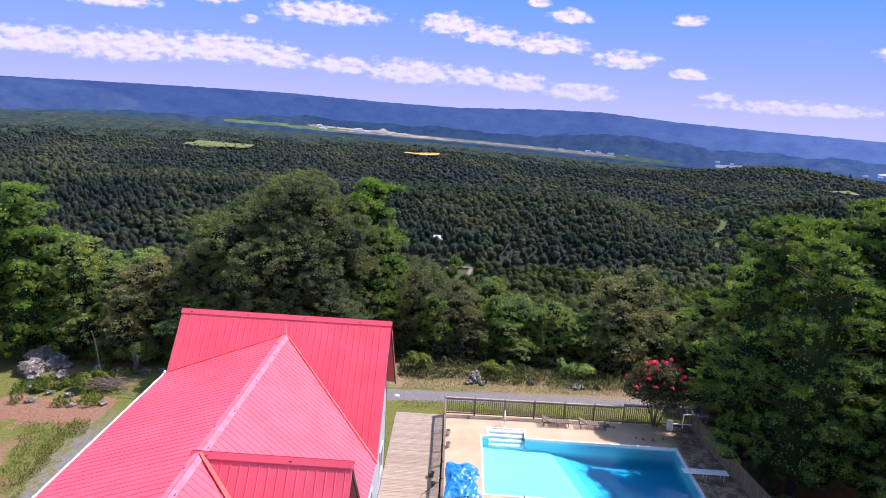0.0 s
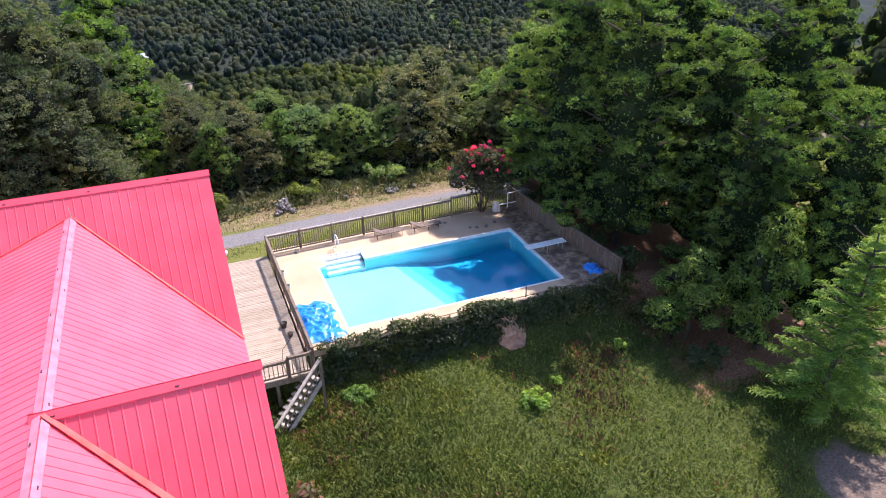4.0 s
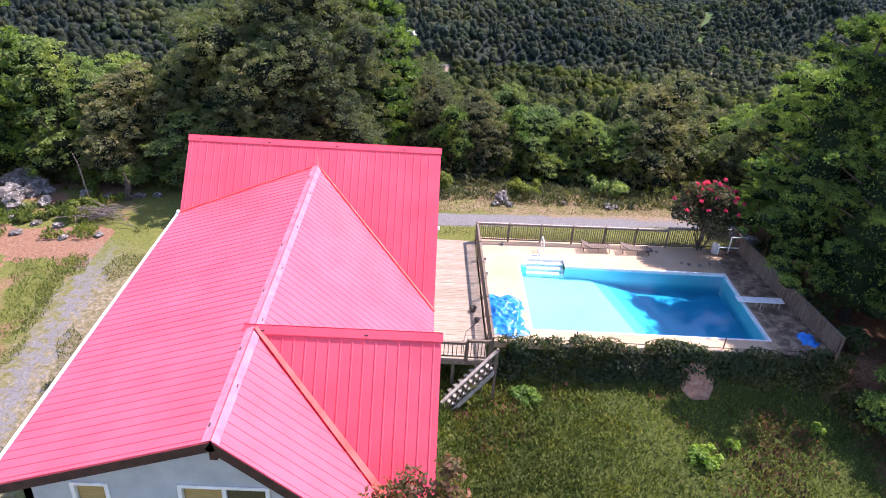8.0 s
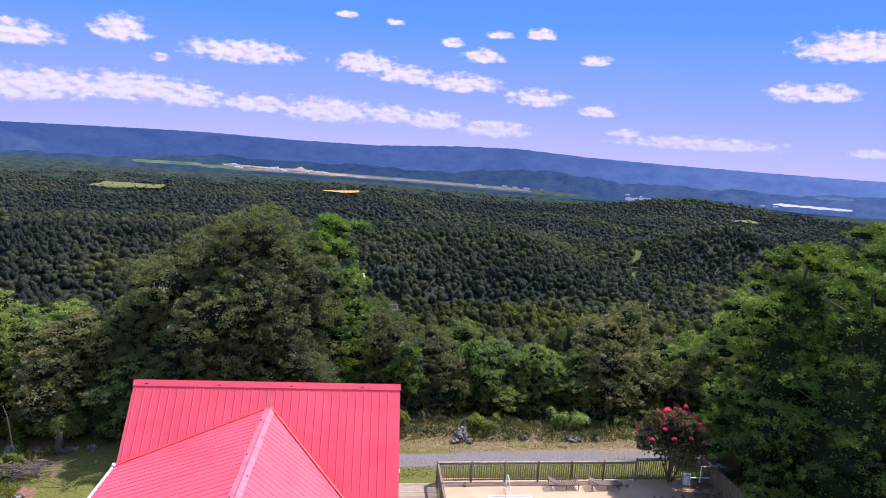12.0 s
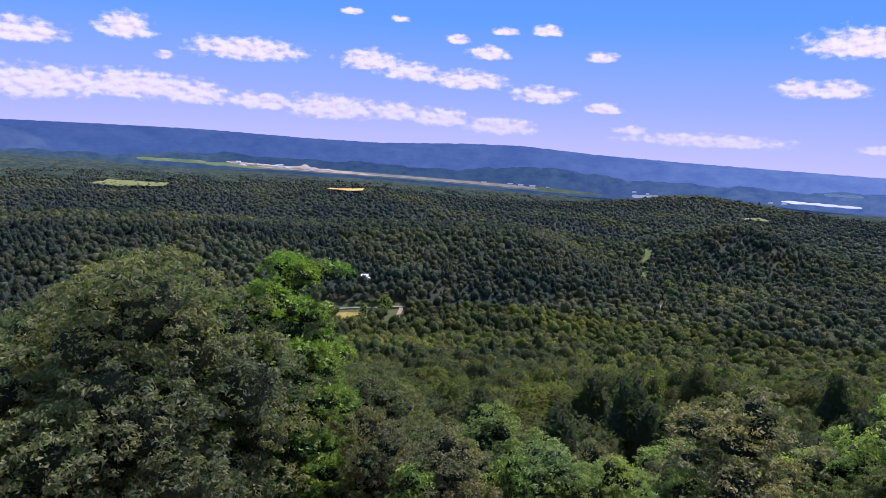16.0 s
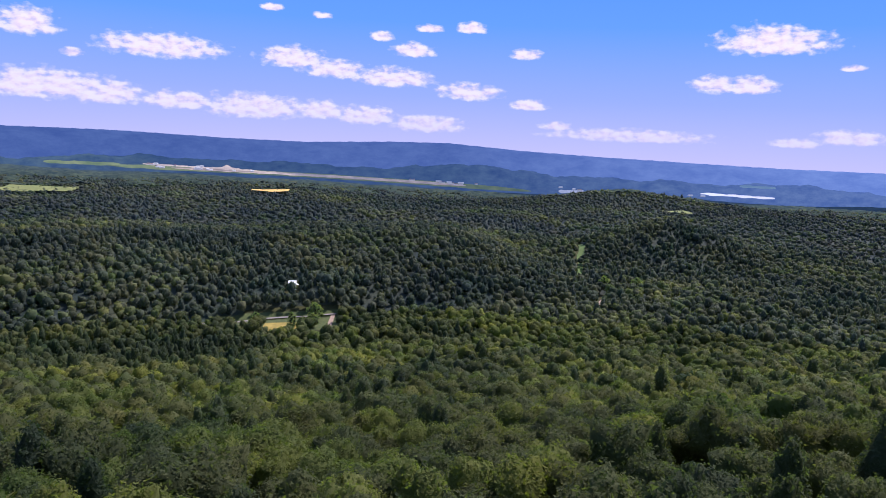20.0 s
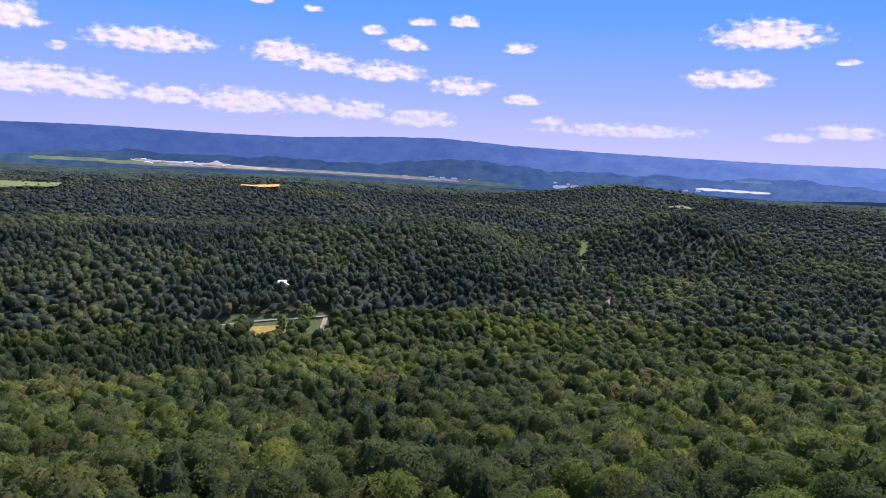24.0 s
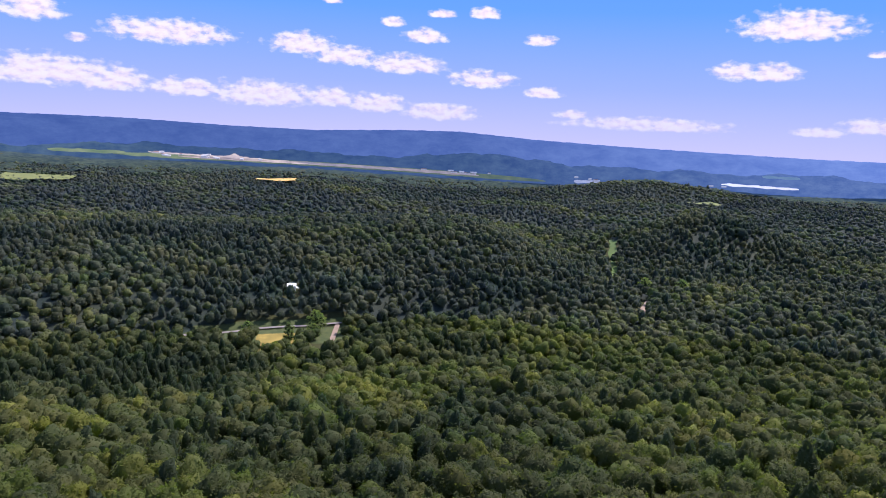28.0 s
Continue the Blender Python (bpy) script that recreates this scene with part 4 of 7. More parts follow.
# trees on the brow behind the yard: key, x, y, size, turn
for key, x, y, s, rz in [("oak", -4.6, 36.6, 1.08, 0.3), ("oak", -9.4, 40.5, 1.0, 2.0), ("oak2", -2.6, 33.8, 0.85, 1.0), ("leafy2", -6.5, 32.8, 0.8, 1.8), ("oak2", -12.5, 36.5, 0.9, 4.1), ("pine", -0.2, 43.4, 1.18, 0.0), ("dull", 4.8, 42, 0.9, 2.2),
                         ("leafy", -17, 38, 0.95, 0.5), ("leafy", -21, 35.5, 1.0, 1.9), ("dull", -15.5, 34.5, 0.9, 0.4), ("leafy2", -11, 33.5, 0.85, 2.8), ("pine", -24.5, 33.5, 1.0, 1.1), ("leafy", -25.5, 39.5, 1.1, 3.0),
                         ("cedar", 6.3, 39, 0.9, 0.2), ("dull", 8.2, 40.5, 1.0, 1.2), ("leafy", 11.2, 46, 0.9, 0.1), ("leafy2", 13.2, 41.5, 0.95, 5.0), ("cedar", 11.0, 40, 0.95, 2.0), ("leafy2", 16.4, 40.5, 0.95, 0.7),
                         ("dull", 17.5, 46.5, 0.85, 1.7), ("leafy2", 19.6, 40, 0.9, 2.9), ("dull", 22.8, 40.8, 1.18, 0.2), ("leafy", 28.5, 43, 1.1, 4.0), ("oak2", 29, 38.0, 0.85, 2.2), ("cedar", 14.8, 43.5, 1.0, 1.0),
                         ("leafy", 33.5, 41, 1.1, 1.3), ("bigpine", 32.5, 33.0, 0.95, 0.0), ("spruce", 26.6, 31.2, 0.75, 0.6), ("bigpine", 27.2, 25.4, 0.94, 1.2), ("bigpine", 27.9, 21.0, 0.92, 3.9), ("bigpine", 32.0, 15.6, 0.8, 0.4), ("bigpine", 35.5, 27.5, 1.1, 2.3), ("bigpine", 33.0, 19.5, 0.85, 3.3), ("bigpine", 39, 21, 1.0, 4.4),
                         ("bigpine", 37.5, 34, 1.1, 5.5), ("cedar", 27.2, 13.2, 1.0, 0.9), 
                         ("spruce", 29.6, 6.2, 1.1, 2.5), ("cedar", 30.5, 11.5, 1.2, 1.5), ("bigpine", 35.5, 12.5, 0.85, 0.5), ("leafy", -29, 34, 1.0, 0.9), ("oak", 4.5, 52, 0.9, 3.0), ("leafy", -4, 51, 1.0, 2.5), ("leafy", 24, 50, 1.0, 3.5), ("leafy", 36, 48, 1.1, 0.6), ("dull", -14, 47, 1.0, 1.5), ("leafy", -22, 47, 1.1, 2.7)]:
    j = math.sin(x * 12.9 + y * 7.3)
    plant(key, x, y, s * (1 if "p" in key or key == "oak" else 1 + 0.16 * j), rz, group="trees round the yard", sz=1 if "p" in key or key == "oak" else 1 - 0.2 * math.sin(j * 9))


# ---------------------------------------------------------------- woods
def woods(name, seed, where, kinds, mat, label):
    """All the trees of one belt of woodland as one mesh; kinds are (vertices, faces) of single trees."""
    rng = np.random.default_rng(seed)
    V, F, base = [], [], 0
    pick = (rng.random(len(where)) * 0.6 + 0.4 * (hnoise(where[:, 0], where[:, 1], 0.03, seed) * 0.5 + 0.5)) * len(kinds)
    pick = np.clip(pick.astype(int), 0, len(kinds) - 1)
    for k, (tv, tf) in enumerate(kinds):
        p = where[pick == k]
        if not len(p):
            continue
        a, s = rng.random(len(p)) * 6.283, p[:, 3] * (0.76 + 0.46 * rng.random(len(p)) ** 1.3)
        c, sn = np.cos(a) * s, np.sin(a) * s
        x = tv[None, :, 0] * c[:, None] - tv[None, :, 1] * sn[:, None] + p[:, 0:1]
        y = tv[None, :, 0] * sn[:, None] + tv[None, :, 1] * c[:, None] + p[:, 1:2]
        z = tv[None, :, 2] * (s * (0.88 + 0.24 * rng.random(len(p))))[:, None] + p[:, 2:3]
        V.append(np.stack([x, y, z], -1).reshape(-1, 3))
        F.append((tf[None] + (np.arange(len(p)) * len(tv))[:, None, None]).reshape(-1, tf.shape[1]) + base)
        base += len(p) * len(tv)
    return tagged(new(name, mesh_np(name, np.concatenate(V), np.concatenate(F), mat, True)), label, "woods", kind="stuff")


def spots(seed, r0, r1, gap, az0=-38, az1=47, big=1.0):
    """Tree places on a jittered grid within a sector in front of the overlook."""
    rng = np.random.default_rng(seed)
    g = np.arange(-r1, r1, gap)
    X, Y = np.meshgrid(g, np.arange(0, r1, gap))
    X = (X + (rng.random(X.shape) - 0.5) * gap * 0.9).ravel()
    Y = (Y + (rng.random(Y.shape) - 0.5) * gap * 0.9).ravel()
    r, az = np.hypot(X, Y), np.degrees(np.arctan2(X, Y))
    k = (r > r0) & (r < r1) & (az > az0) & (az < az1)
    X, Y = X[k], Y[k] + 20
    k = ~clearing(X, Y)
    X, Y = X[k], Y[k]
    return np.stack([X, Y, height(X, Y), (0.85 + 0.3 * rng.random(len(X))) * big], 1)


def clearing(x, y):
    """Where no trees stand: the road, the plot beside it, the green lane and meadow."""
    side = np.interp(x, [-95, -75, -38, 26], [676, 681, 688, 692])
    road = (y < side + 8) & (y > side - 30) & (x > -90) & (x < 30)
    lane = (np.abs(x - np.interp(y, [600, 626, 659, 692], [6, 12, 20, 25])) < 9) & (y > 600) & (y < 696)
    plot = (x > -38) & (x < -5) & (y > 628) & (y < 690)
    house = (np.abs(x + 13.5) < 6.5) & (y > 731) & (y < 752)
    green = (np.abs(x - (334 + (y - 860) * 0.41)) < 5 + (y - 860) * 0.022) & (y > 850) & (y < 1085) & (hnoise(x, y, 0.07, 3) > -0.35)
    track = (np.abs(x - np.interp(y, [700, 741, 770], [293, 313, 332])) < 5) & (y > 690) & (y < 772)
    return road | lane | plot | house | green | track


def shell_kinds(seed, n, seg, rings, lumps, conifer, r=4.4, amp=0.30, leaves=0, size=0.5, spread=0.3, wild=0.8):
    """Whole crowns as closed, knobbly shells: a rounded broadleaf or a taller, tapering pine."""
    out = []
    for j in range(n):
        rng = np.random.default_rng(seed + j)
        cone = rng.random() < conifer
        top, mid_, low = (14.0, 7.0, 3.0) if cone else (12.2, 7.2, 3.4)
        rr = r * (0.74 if cone else 1.0)
        L = rng.normal(size=(lumps, 3))
        L[:, 2] = np.abs(L[:, 2]) * 0.8
        L /= np.linalg.norm(L, axis=1)[:, None]
        el = np.concatenate([[math.pi / 2], np.linspace(math.pi / 2, -0.7, rings + 1)[1:]])
        D = [(0, 0, 1)]
        for q in range(1, rings + 1):
            a = 2 * np.pi * (np.arange(seg) + 0.5 * (q % 2)) / seg
            D += list(zip(np.cos(el[q]) * np.cos(a), np.cos(el[q]) * np.sin(a), np.full(seg, np.sin(el[q]))))
        D = np.array(D)
        k = 1 - amp + amp * 1.5 * np.exp(-(1 - D @ L.T) * 9).max(1) + 0.09 * rng.normal(size=len(D))
        if cone:
            k = k * np.where(D[:, 2] > 0, 1 - 0.22 * np.sin(np.pi * D[:, 2]), 1)
        z = mid_ + np.where(D[:, 2] > 0, top - mid_, mid_ - low) * D[:, 2] * k
        V = np.stack([D[:, 0] * rr * k, D[:, 1] * rr * k, z], 1)
        F = [(0, 1 + q, 1 + (q + 1) % seg) for q in range(seg)]
        for p in range(rings - 1):
            i0, i1 = 1 + p * seg, 1 + (p + 1) * seg
            for q in range(seg):
                q1 = (q + 1) % seg
                if p % 2 == 0:
                    F += [(i0 + q, i1 + q, i0 + q1), (i0 + q1, i1 + q, i1 + q1)]
                else:
                    F += [(i0 + q, i1 + q, i1 + q1), (i0 + q, i1 + q1, i0 + q1)]
        F = np.array(F)
        if leaves:
            fv, ff = fuzz(rng, V, F, leaves, size, spread, wild)
            V, F = np.concatenate([V, fv]), np.concatenate([F, ff + len(V)])
        out.append((V, F))
    return out


SPECIES = [("oak", "rounded olive-green oaks"), ("pine", "dark slender pines"), ("poplar", "light yellow-green broadleaf trees")]


def belt(name, seed, where, far, make, label):
    """One belt of woodland, grown as mingled stands of three kinds of tree."""
    rng = np.random.default_rng(seed)
    f = 0.02 if far == 0 else 0.011
    key = hnoise(where[:, 0], where[:, 1], f, 1) * 0.7 + rng.normal(size=len(where)) * 0.34 + 0.16 * (where[:, 1] < 330)
    x, y = where[:, 0], where[:, 1]
    key = key - 0.2 * smooth(685, 720, y) * smooth(1000, 930, y) * smooth(330, 250, x) - 0.28 * smooth(380, 450, x) * smooth(520, 600, y) * smooth(1100, 1000, y) - 0.6 * smooth(520, 560, y) * smooth(645, 615, y) * smooth(0, -40, x) + 0.25 * smooth(400, 480, y) * smooth(690, 660, y) * smooth(-20, 20, x) * smooth(380, 330, x)
    which = np.where(key < -0.34, 1, np.where(key > 0.42, 2, 0))
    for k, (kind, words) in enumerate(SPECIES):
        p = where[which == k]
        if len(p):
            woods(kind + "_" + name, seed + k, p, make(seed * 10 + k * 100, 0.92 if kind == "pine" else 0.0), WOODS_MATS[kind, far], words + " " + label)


near, lower, foot_w = spots(5, 46, 180, 6.6, -38, 58), spots(6, 180, 330, 6.8, -38, 62), spots(7, 330, 665, 7.1, -38, 56)
flank = np.concatenate([spots(15, 0, 110, 6.8, -88, -20), spots(16, 0, 110, 6.8, 30, 88)])
flank = flank[((flank[:, 0] < -34) | (flank[:, 0] > 47)) & (np.abs(flank[:, 0]) < 85) & ((np.hypot(flank[:, 0], flank[:, 1] - 20) < 46) | (np.abs(np.degrees(np.arctan2(flank[:, 0], flank[:, 1] - 20)) - 10) > 48))]
hills, plain = spots(8, 665, 1290, 8.2, -36, 50, 1.05), spots(9, 1290, 2700, 14.0, -36, 46, 1.05)
belt("woods_on_slope", 5, near, 0, lambda q, c: shell_kinds(q, 8, 10, 6, 16, c, 3.9, 0.38, 1650, 0.25, 0.8, 0.5), "covering the slope below the yard")
belt("woods_beside_yard", 15, flank, 0, lambda q, c: shell_kinds(q, 6, 10, 6, 12, c, 4.6, 0.34, 420, 0.36, 0.5), "on either side of the yard")
belt("woods_low_on_slope", 6, lower, 0, lambda q, c: shell_kinds(q, 8, 9, 5, 14, c, 4.0, 0.36, 400, 0.40, 0.8, 0.55), "on the lower slope")
belt("woods_at_slope_foot", 7, foot_w, 0, lambda q, c: shell_kinds(q, 8, 8, 4, 12, c, 4.2, 0.32, 130, 0.58, 0.8, 0.65), "along the foot of the slope")
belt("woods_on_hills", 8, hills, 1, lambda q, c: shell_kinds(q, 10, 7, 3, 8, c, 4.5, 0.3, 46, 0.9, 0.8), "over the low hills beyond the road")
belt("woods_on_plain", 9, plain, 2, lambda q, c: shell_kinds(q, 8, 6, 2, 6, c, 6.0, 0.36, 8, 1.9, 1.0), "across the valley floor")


def understorey(name, r0, r1, dr, na, lift, mat, label):
    """The closed lower storey that fills the gaps between the crowns."""
    def z(az, r, x, y):
        bare = clearing(x, y) | clearing(x, y + 12) | clearing(x, y - 12) | clearing(x - 3, y) | clearing(x + 3, y)
        return np.where(bare, height(x, y) - 1.5, height(x, y) + lift + 1.2 * hnoise(x, y, 0.25, 3))
    tagged(polar_sheet(name, -40, 64, na, np.arange(r0, r1, dr), z, mat), label, "woods", kind="stuff")


understorey("slope_understorey", 50, 620, 4.0, 260, 5.4, WOODS_MATS["oak", 0], "dark undergrowth beneath the slope woods")
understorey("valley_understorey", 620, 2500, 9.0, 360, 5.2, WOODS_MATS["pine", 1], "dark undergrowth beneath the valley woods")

# ---------------------------------------------------------------- house
RZ, LX, LZ, RX, RZE = 9.2, -5.15, 7.55, 4.9, 5.05
FY, FZ, SF = 15.82, 9.93, 1.12
NY, SN = 4.14, 1.18
VY = FY - (FZ - RZ) / SF
FE_L, FE_R = FY - (FZ - LZ) / SF, FY - (FZ - RZE) / SF
NE, NV = NY - (RZ - RZE) / SN, NY + (RZ - RZE) / SN
BACK = 2 * FY - FE_R
m = Mat("red valley flashing", 0.4)
m.color(m.ramp(m.noise(1.5, 4.0), (0.35, (0.72, 0.07, 0.06)), (0.7, (0.80, 0.12, 0.11))))
FLASH = m.m
house = empty("house", 0, 8, -2.4, "house with a pink-red ribbed metal roof and grey walls", "house")
RIB_STEP = 0.305


def clip_line(pts, o, d):
    """Where the line o + s d crosses the outline of a plane polygon (all points and the line in 2D)."""
    out = []
    for a, b in zip(pts, pts[1:] + pts[:1]):
        e = b - a
        den = d.x * e.y - d.y * e.x
        if abs(den) > 1e-9:
            w = a - o
            s, u = (w.x * e.y - w.y * e.x) / den, (w.x * d.y - w.y * d.x) / den
            if -1e-6 <= u <= 1 + 1e-6:
                out.append(s)
    return (min(out), max(out)) if len(out) > 1 else None


def roof_plane(pts, along, label=""):
    """A roof slope: its sheet, and the raised ribs that run down it, each clipped to the outline. along: the ridge's direction."""
    pts = [Vector(p) for p in pts]
    sheet_ = part("roof_slope", slab(pts, 0.10), ROOF, house, label)
    u = Vector(along)
    nrm = (pts[1] - pts[0]).cross(pts[2] - pts[0]).normalized()
    if nrm.z < 0:
        nrm = -nrm
    v = nrm.cross(u).normalized()
    flat = [Vector(((p - pts[0]).dot(u), (p - pts[0]).dot(v))) for p in pts]
    lo, hi = min(p.x for p in flat), max(p.x for p in flat)
    for k in range(int((hi - lo) / RIB_STEP)):
        x = lo + 0.13 + k * RIB_STEP
        c = clip_line(flat, Vector((x, 0)), Vector((0, 1)))
        if not c or c[1] - c[0] < 0.25:
            continue
        bm = bmesh.new()
        prof = [(-0.026, -0.002), (-0.012, 0.015), (0.012, 0.015), (0.026, -0.002)]
        ends = [[bm.verts.new(pts[0] + u * (x + dx) + v * y + nrm * h) for dx, h in prof] for y in (c[0] + 0.02, c[1] - 0.02)]
        for j in range(3):
            bm.faces.new([ends[0][j], ends[0][j + 1], ends[1][j + 1], ends[1][j]])
        bm.faces.new(ends[0]), bm.faces.new(ends[1])
        part("rib", bm, ROOF, sheet_)
    return sheet_


roof_plane([(0, 0, RZ), (0, VY, RZ), (LX, FE_L, LZ), (LX, 0, LZ)], (0, 1, 0), "pale pink-red ribbed metal slope")
roof_plane([(0, 0, RZ), (0, NY, RZ), (RX, NE, RZE), (RX, 0, RZE)], (0, 1, 0))
roof_plane([(0, NY, RZ), (0, VY, RZ), (RX, FE_R, RZE), (RX, NV, RZE)], (0, 1, 0))
roof_plane([(0, NY, RZ), (RX, NY, RZ), (RX, NE, RZE)], (1, 0, 0), "deep red ribbed metal slope")
roof_plane([(0, NY, RZ), (RX, NY, RZ), (RX, NV, RZE)], (1, 0, 0))
roof_plane([(LX, FY, FZ), (RX, FY, FZ), (RX, FE_R, RZE), (0, VY, RZ), (LX, FE_L, LZ)], (1, 0, 0), "deep red ribbed metal slope")
roof_plane([(LX, FY, FZ), (RX, FY, FZ), (RX, BACK, RZE), (LX, BACK, RZE)], (1, 0, 0))


def ridge_cap(a, b, down, mat, label, wide=0.26, lift=0.028):
    """A folded metal cap along a ridge: two flanges that fall to the given slopes, with screws along them."""
    a, b = Vector(a), Vector(b)
    u = (b - a).normalized()
    bm = bmesh.new()
    for d in down:
        d = Vector(d).normalized()
        n = u.cross(d)
        n = n if n.z > 0 else -n
        p = [a + n * lift, b + n * lift, b + d * wide + n * lift * 0.9, a + d * wide + n * lift * 0.9]
        top = [bm.verts.new(q + Vector((0, 0, 0.012))) for q in p]
        low = [bm.verts.new(q - Vector((0, 0, 0.012))) for q in p]
        bm.faces.new(top), bm.faces.new(low)
        for k in range(4):
            bm.faces.new([top[k], top[(k + 1) % 4], low[(k + 1) % 4], low[k]])
    cap = part("ridge_cap", bm, mat, house, label)
    ln = (b - a).length
    for k in range(int(ln / 1.35)):
        d = Vector(down[k % len(down)]).normalized()
        q = a + u * (0.5 + k * 1.35) + d * wide * 0.75 + Vector((0, 0, lift + 0.02))
        part("screw", tube(bmesh.new(), q - u * 0.05, q + u * 0.05, 0.018, n=6), FASCIA, cap)


DL, DR, DF, DB = (-1, 0, -(RZ - LZ) / -LX), (1, 0, -(RZ - RZE) / RX), (0, -1, -SF), (0, 1, -SF)
ridge_cap((0, -0.03, RZ), (0, VY, RZ), (DL, DR), CAP, "faded whitish-pink ridge cap", 0.2)
ridge_cap((-0.28, NY, RZ + 0.03), (RX + 0.04, NY, RZ + 0.03), ((0, -1, -SN), (0, 1, -SN)), ROOF, "red ridge cap", 0.22)
ridge_cap((LX - 0.03, FY, FZ), (RX + 0.03, FY, FZ), (DF, DB), ROOF, "red ridge cap", 0.24)


def strip(a, b, side, nrm, wide, mat, name, label=""):
    a, b, side, nrm = Vector(a), Vector(b), Vector(side).normalized() * wide, Vector(nrm).normalized()
    bm = bmesh.new()
    p = [a, b, b + side, a + side * 0.6]
    t = [bm.verts.new(q + nrm * 0.046) for q in p]
    l = [bm.verts.new(q + nrm * 0.03) for q in p]
    bm.faces.new(t), bm.faces.new(l)
    for k in range(4):
        bm.faces.new([t[k], t[(k + 1) % 4], l[(k + 1) % 4], l[k]])
    return part(name, bm, mat, house, label)


NLEFT, NRIGHT = Vector((DL[2], 0, -1)) * -1, Vector((-DR[2], 0, 1))
# valley flashings, on the side slopes beside each valley
strip((0.05, NY, RZ), (RX, NE, RZE), (-0.35, -1, 0.3), NRIGHT, 0.32, FLASH, "valley_flashing", "orange-red valley flashing")
strip((0.02, VY, RZ), (RX, FE_R, RZE), (0.0, -1, 0.0), NRIGHT, 0.2, FLASH, "valley_flashing")
strip((-0.02, VY, RZ), (LX, FE_L, LZ), (0.0, -1, 0.0), NLEFT, 0.12, FLASH, "valley_flashing")
# rake boards and eaves
def beam(name, a, b, w, h, mat, parent, label=""):
    """A straight board from a to b, w thick across and h high, hung below the line."""
    a, b = Vector(a), Vector(b)
    u = (b - a).normalized()
    s = u.cross(Vector((0, 0, 1)))
    s = s.normalized() if s.length > 1e-4 else Vector((1, 0, 0))
    up = s.cross(u).normalized()
    bm = bmesh.new()
    r = [[bm.verts.new(p + s * w * i + up * h * j) for i, j in ((-0.5, 0), (0.5, 0), (0.5, -1), (-0.5, -1))] for p in (a, b)]
    bm.faces.new(r[0]), bm.faces.new(r[1])
    for k in range(4):
        bm.faces.new([r[0][k], r[0][(k + 1) % 4], r[1][(k + 1) % 4], r[1][k]])
    return part(name, bm, mat, parent, label)


beam("rake_board", (0, 0.02, RZ - 0.06), (LX, 0.02, LZ - 0.06), 0.05, 0.24, FASCIA, house, "dark brown rake board")
beam("rake_board", (0, 0.02, RZ - 0.06), (RX, 0.02, RZE - 0.06), 0.05, 0.24, FASCIA, house)
for a, b in [((LX, FY, FZ), (LX, FE_L, LZ)), ((LX, FY, FZ), (LX, BACK, RZE)), ((RX, FY, FZ), (RX, FE_R, RZE)), ((RX, FY, FZ), (RX, BACK, RZE)), ((RX, NY, RZ), (RX, NE, RZE)), ((RX, NY, RZ), (RX, NV, RZE))]:
    a, b = Vector(a), Vector(b)
    beam("rake_board", a - Vector((0.03 * (1 if a.x > 0 else -1), 0, 0.06)), b - Vector((0.03 * (1 if a.x > 0 else -1), 0, 0.06)), 0.05, 0.2, FASCIA if a.x > 0 else ROOF, house)
bm = bmesh.new()
for k in range(6):
    a0, a1 = math.pi * k / 5 + math.pi, math.pi * (k + 1) / 5 + math.pi
    if k < 5:
        q = [(LX - 0.05 + 0.06 * math.cos(a), y, LZ - 0.05 + 0.07 * math.sin(a)) for y, a in ((0.0, a0), (FE_L, a0), (FE_L, a1), (0.0, a1))]
        bm.faces.new([bm.verts.new(p) for p in q])
box(bm, (LX - 0.12, 0.0, LZ - 0.055), (LX - 0.10, FE_L, LZ - 0.03)), box(bm, (LX + 0.0, 0.0, LZ - 0.08), (LX + 0.015, FE_L, LZ - 0.02))
part("gutter", bm, WHITE, house, "white eaves gutter")
bm = tube(bmesh.new(), (LX - 0.06, FE_L + 0.02, LZ + 0.02), (LX - 0.2, FE_L + 0.12, LZ - 0.25), 0.07)
part("downspout", tube(bm, (LX - 0.2, FE_L + 0.12, LZ - 0.25), (LX - 0.2, FE_L + 0.12, 0.1), 0.05), WHITE, house, "white downspout")
part("vent_pipe", tube(bmesh.new(), (0.02, VY, RZ), (0.02, VY, RZ + 0.42), 0.022, 0.012), METAL, house, "thin metal spike on the ridge")
part("bracket", block((-0.09, 0.04, RZ - 0.62), (0.09, 0.5, RZ - 0.36), bevel=0.015), FASCIA, house, "dark timber bracket under the gable")

# walls
WX0, WX1, WY0, WY1 = LX + 0.45, RX - 0.45, 0.6, BACK - 0.6


def wall(name, pts, d, label=""):
    """A wall panel: an upright polygon thickened by d."""
    bm = bmesh.new()
    f = [bm.verts.new(p) for p in pts]
    g = [bm.verts.new(Vector(p) + Vector(d)) for p in pts]
    bm.faces.new(f), bm.faces.new(g)
    for k in range(len(pts)):
        bm.faces.new([f[k], f[(k + 1) % len(pts)], g[(k + 1) % len(pts)], g[k]])
    return part(name, bm, SIDING, house, label)


def roof_z(x):
    return RZ + x * (RZ - LZ) / -LX if x < 0 else RZ - x * (RZ - RZE) / RX


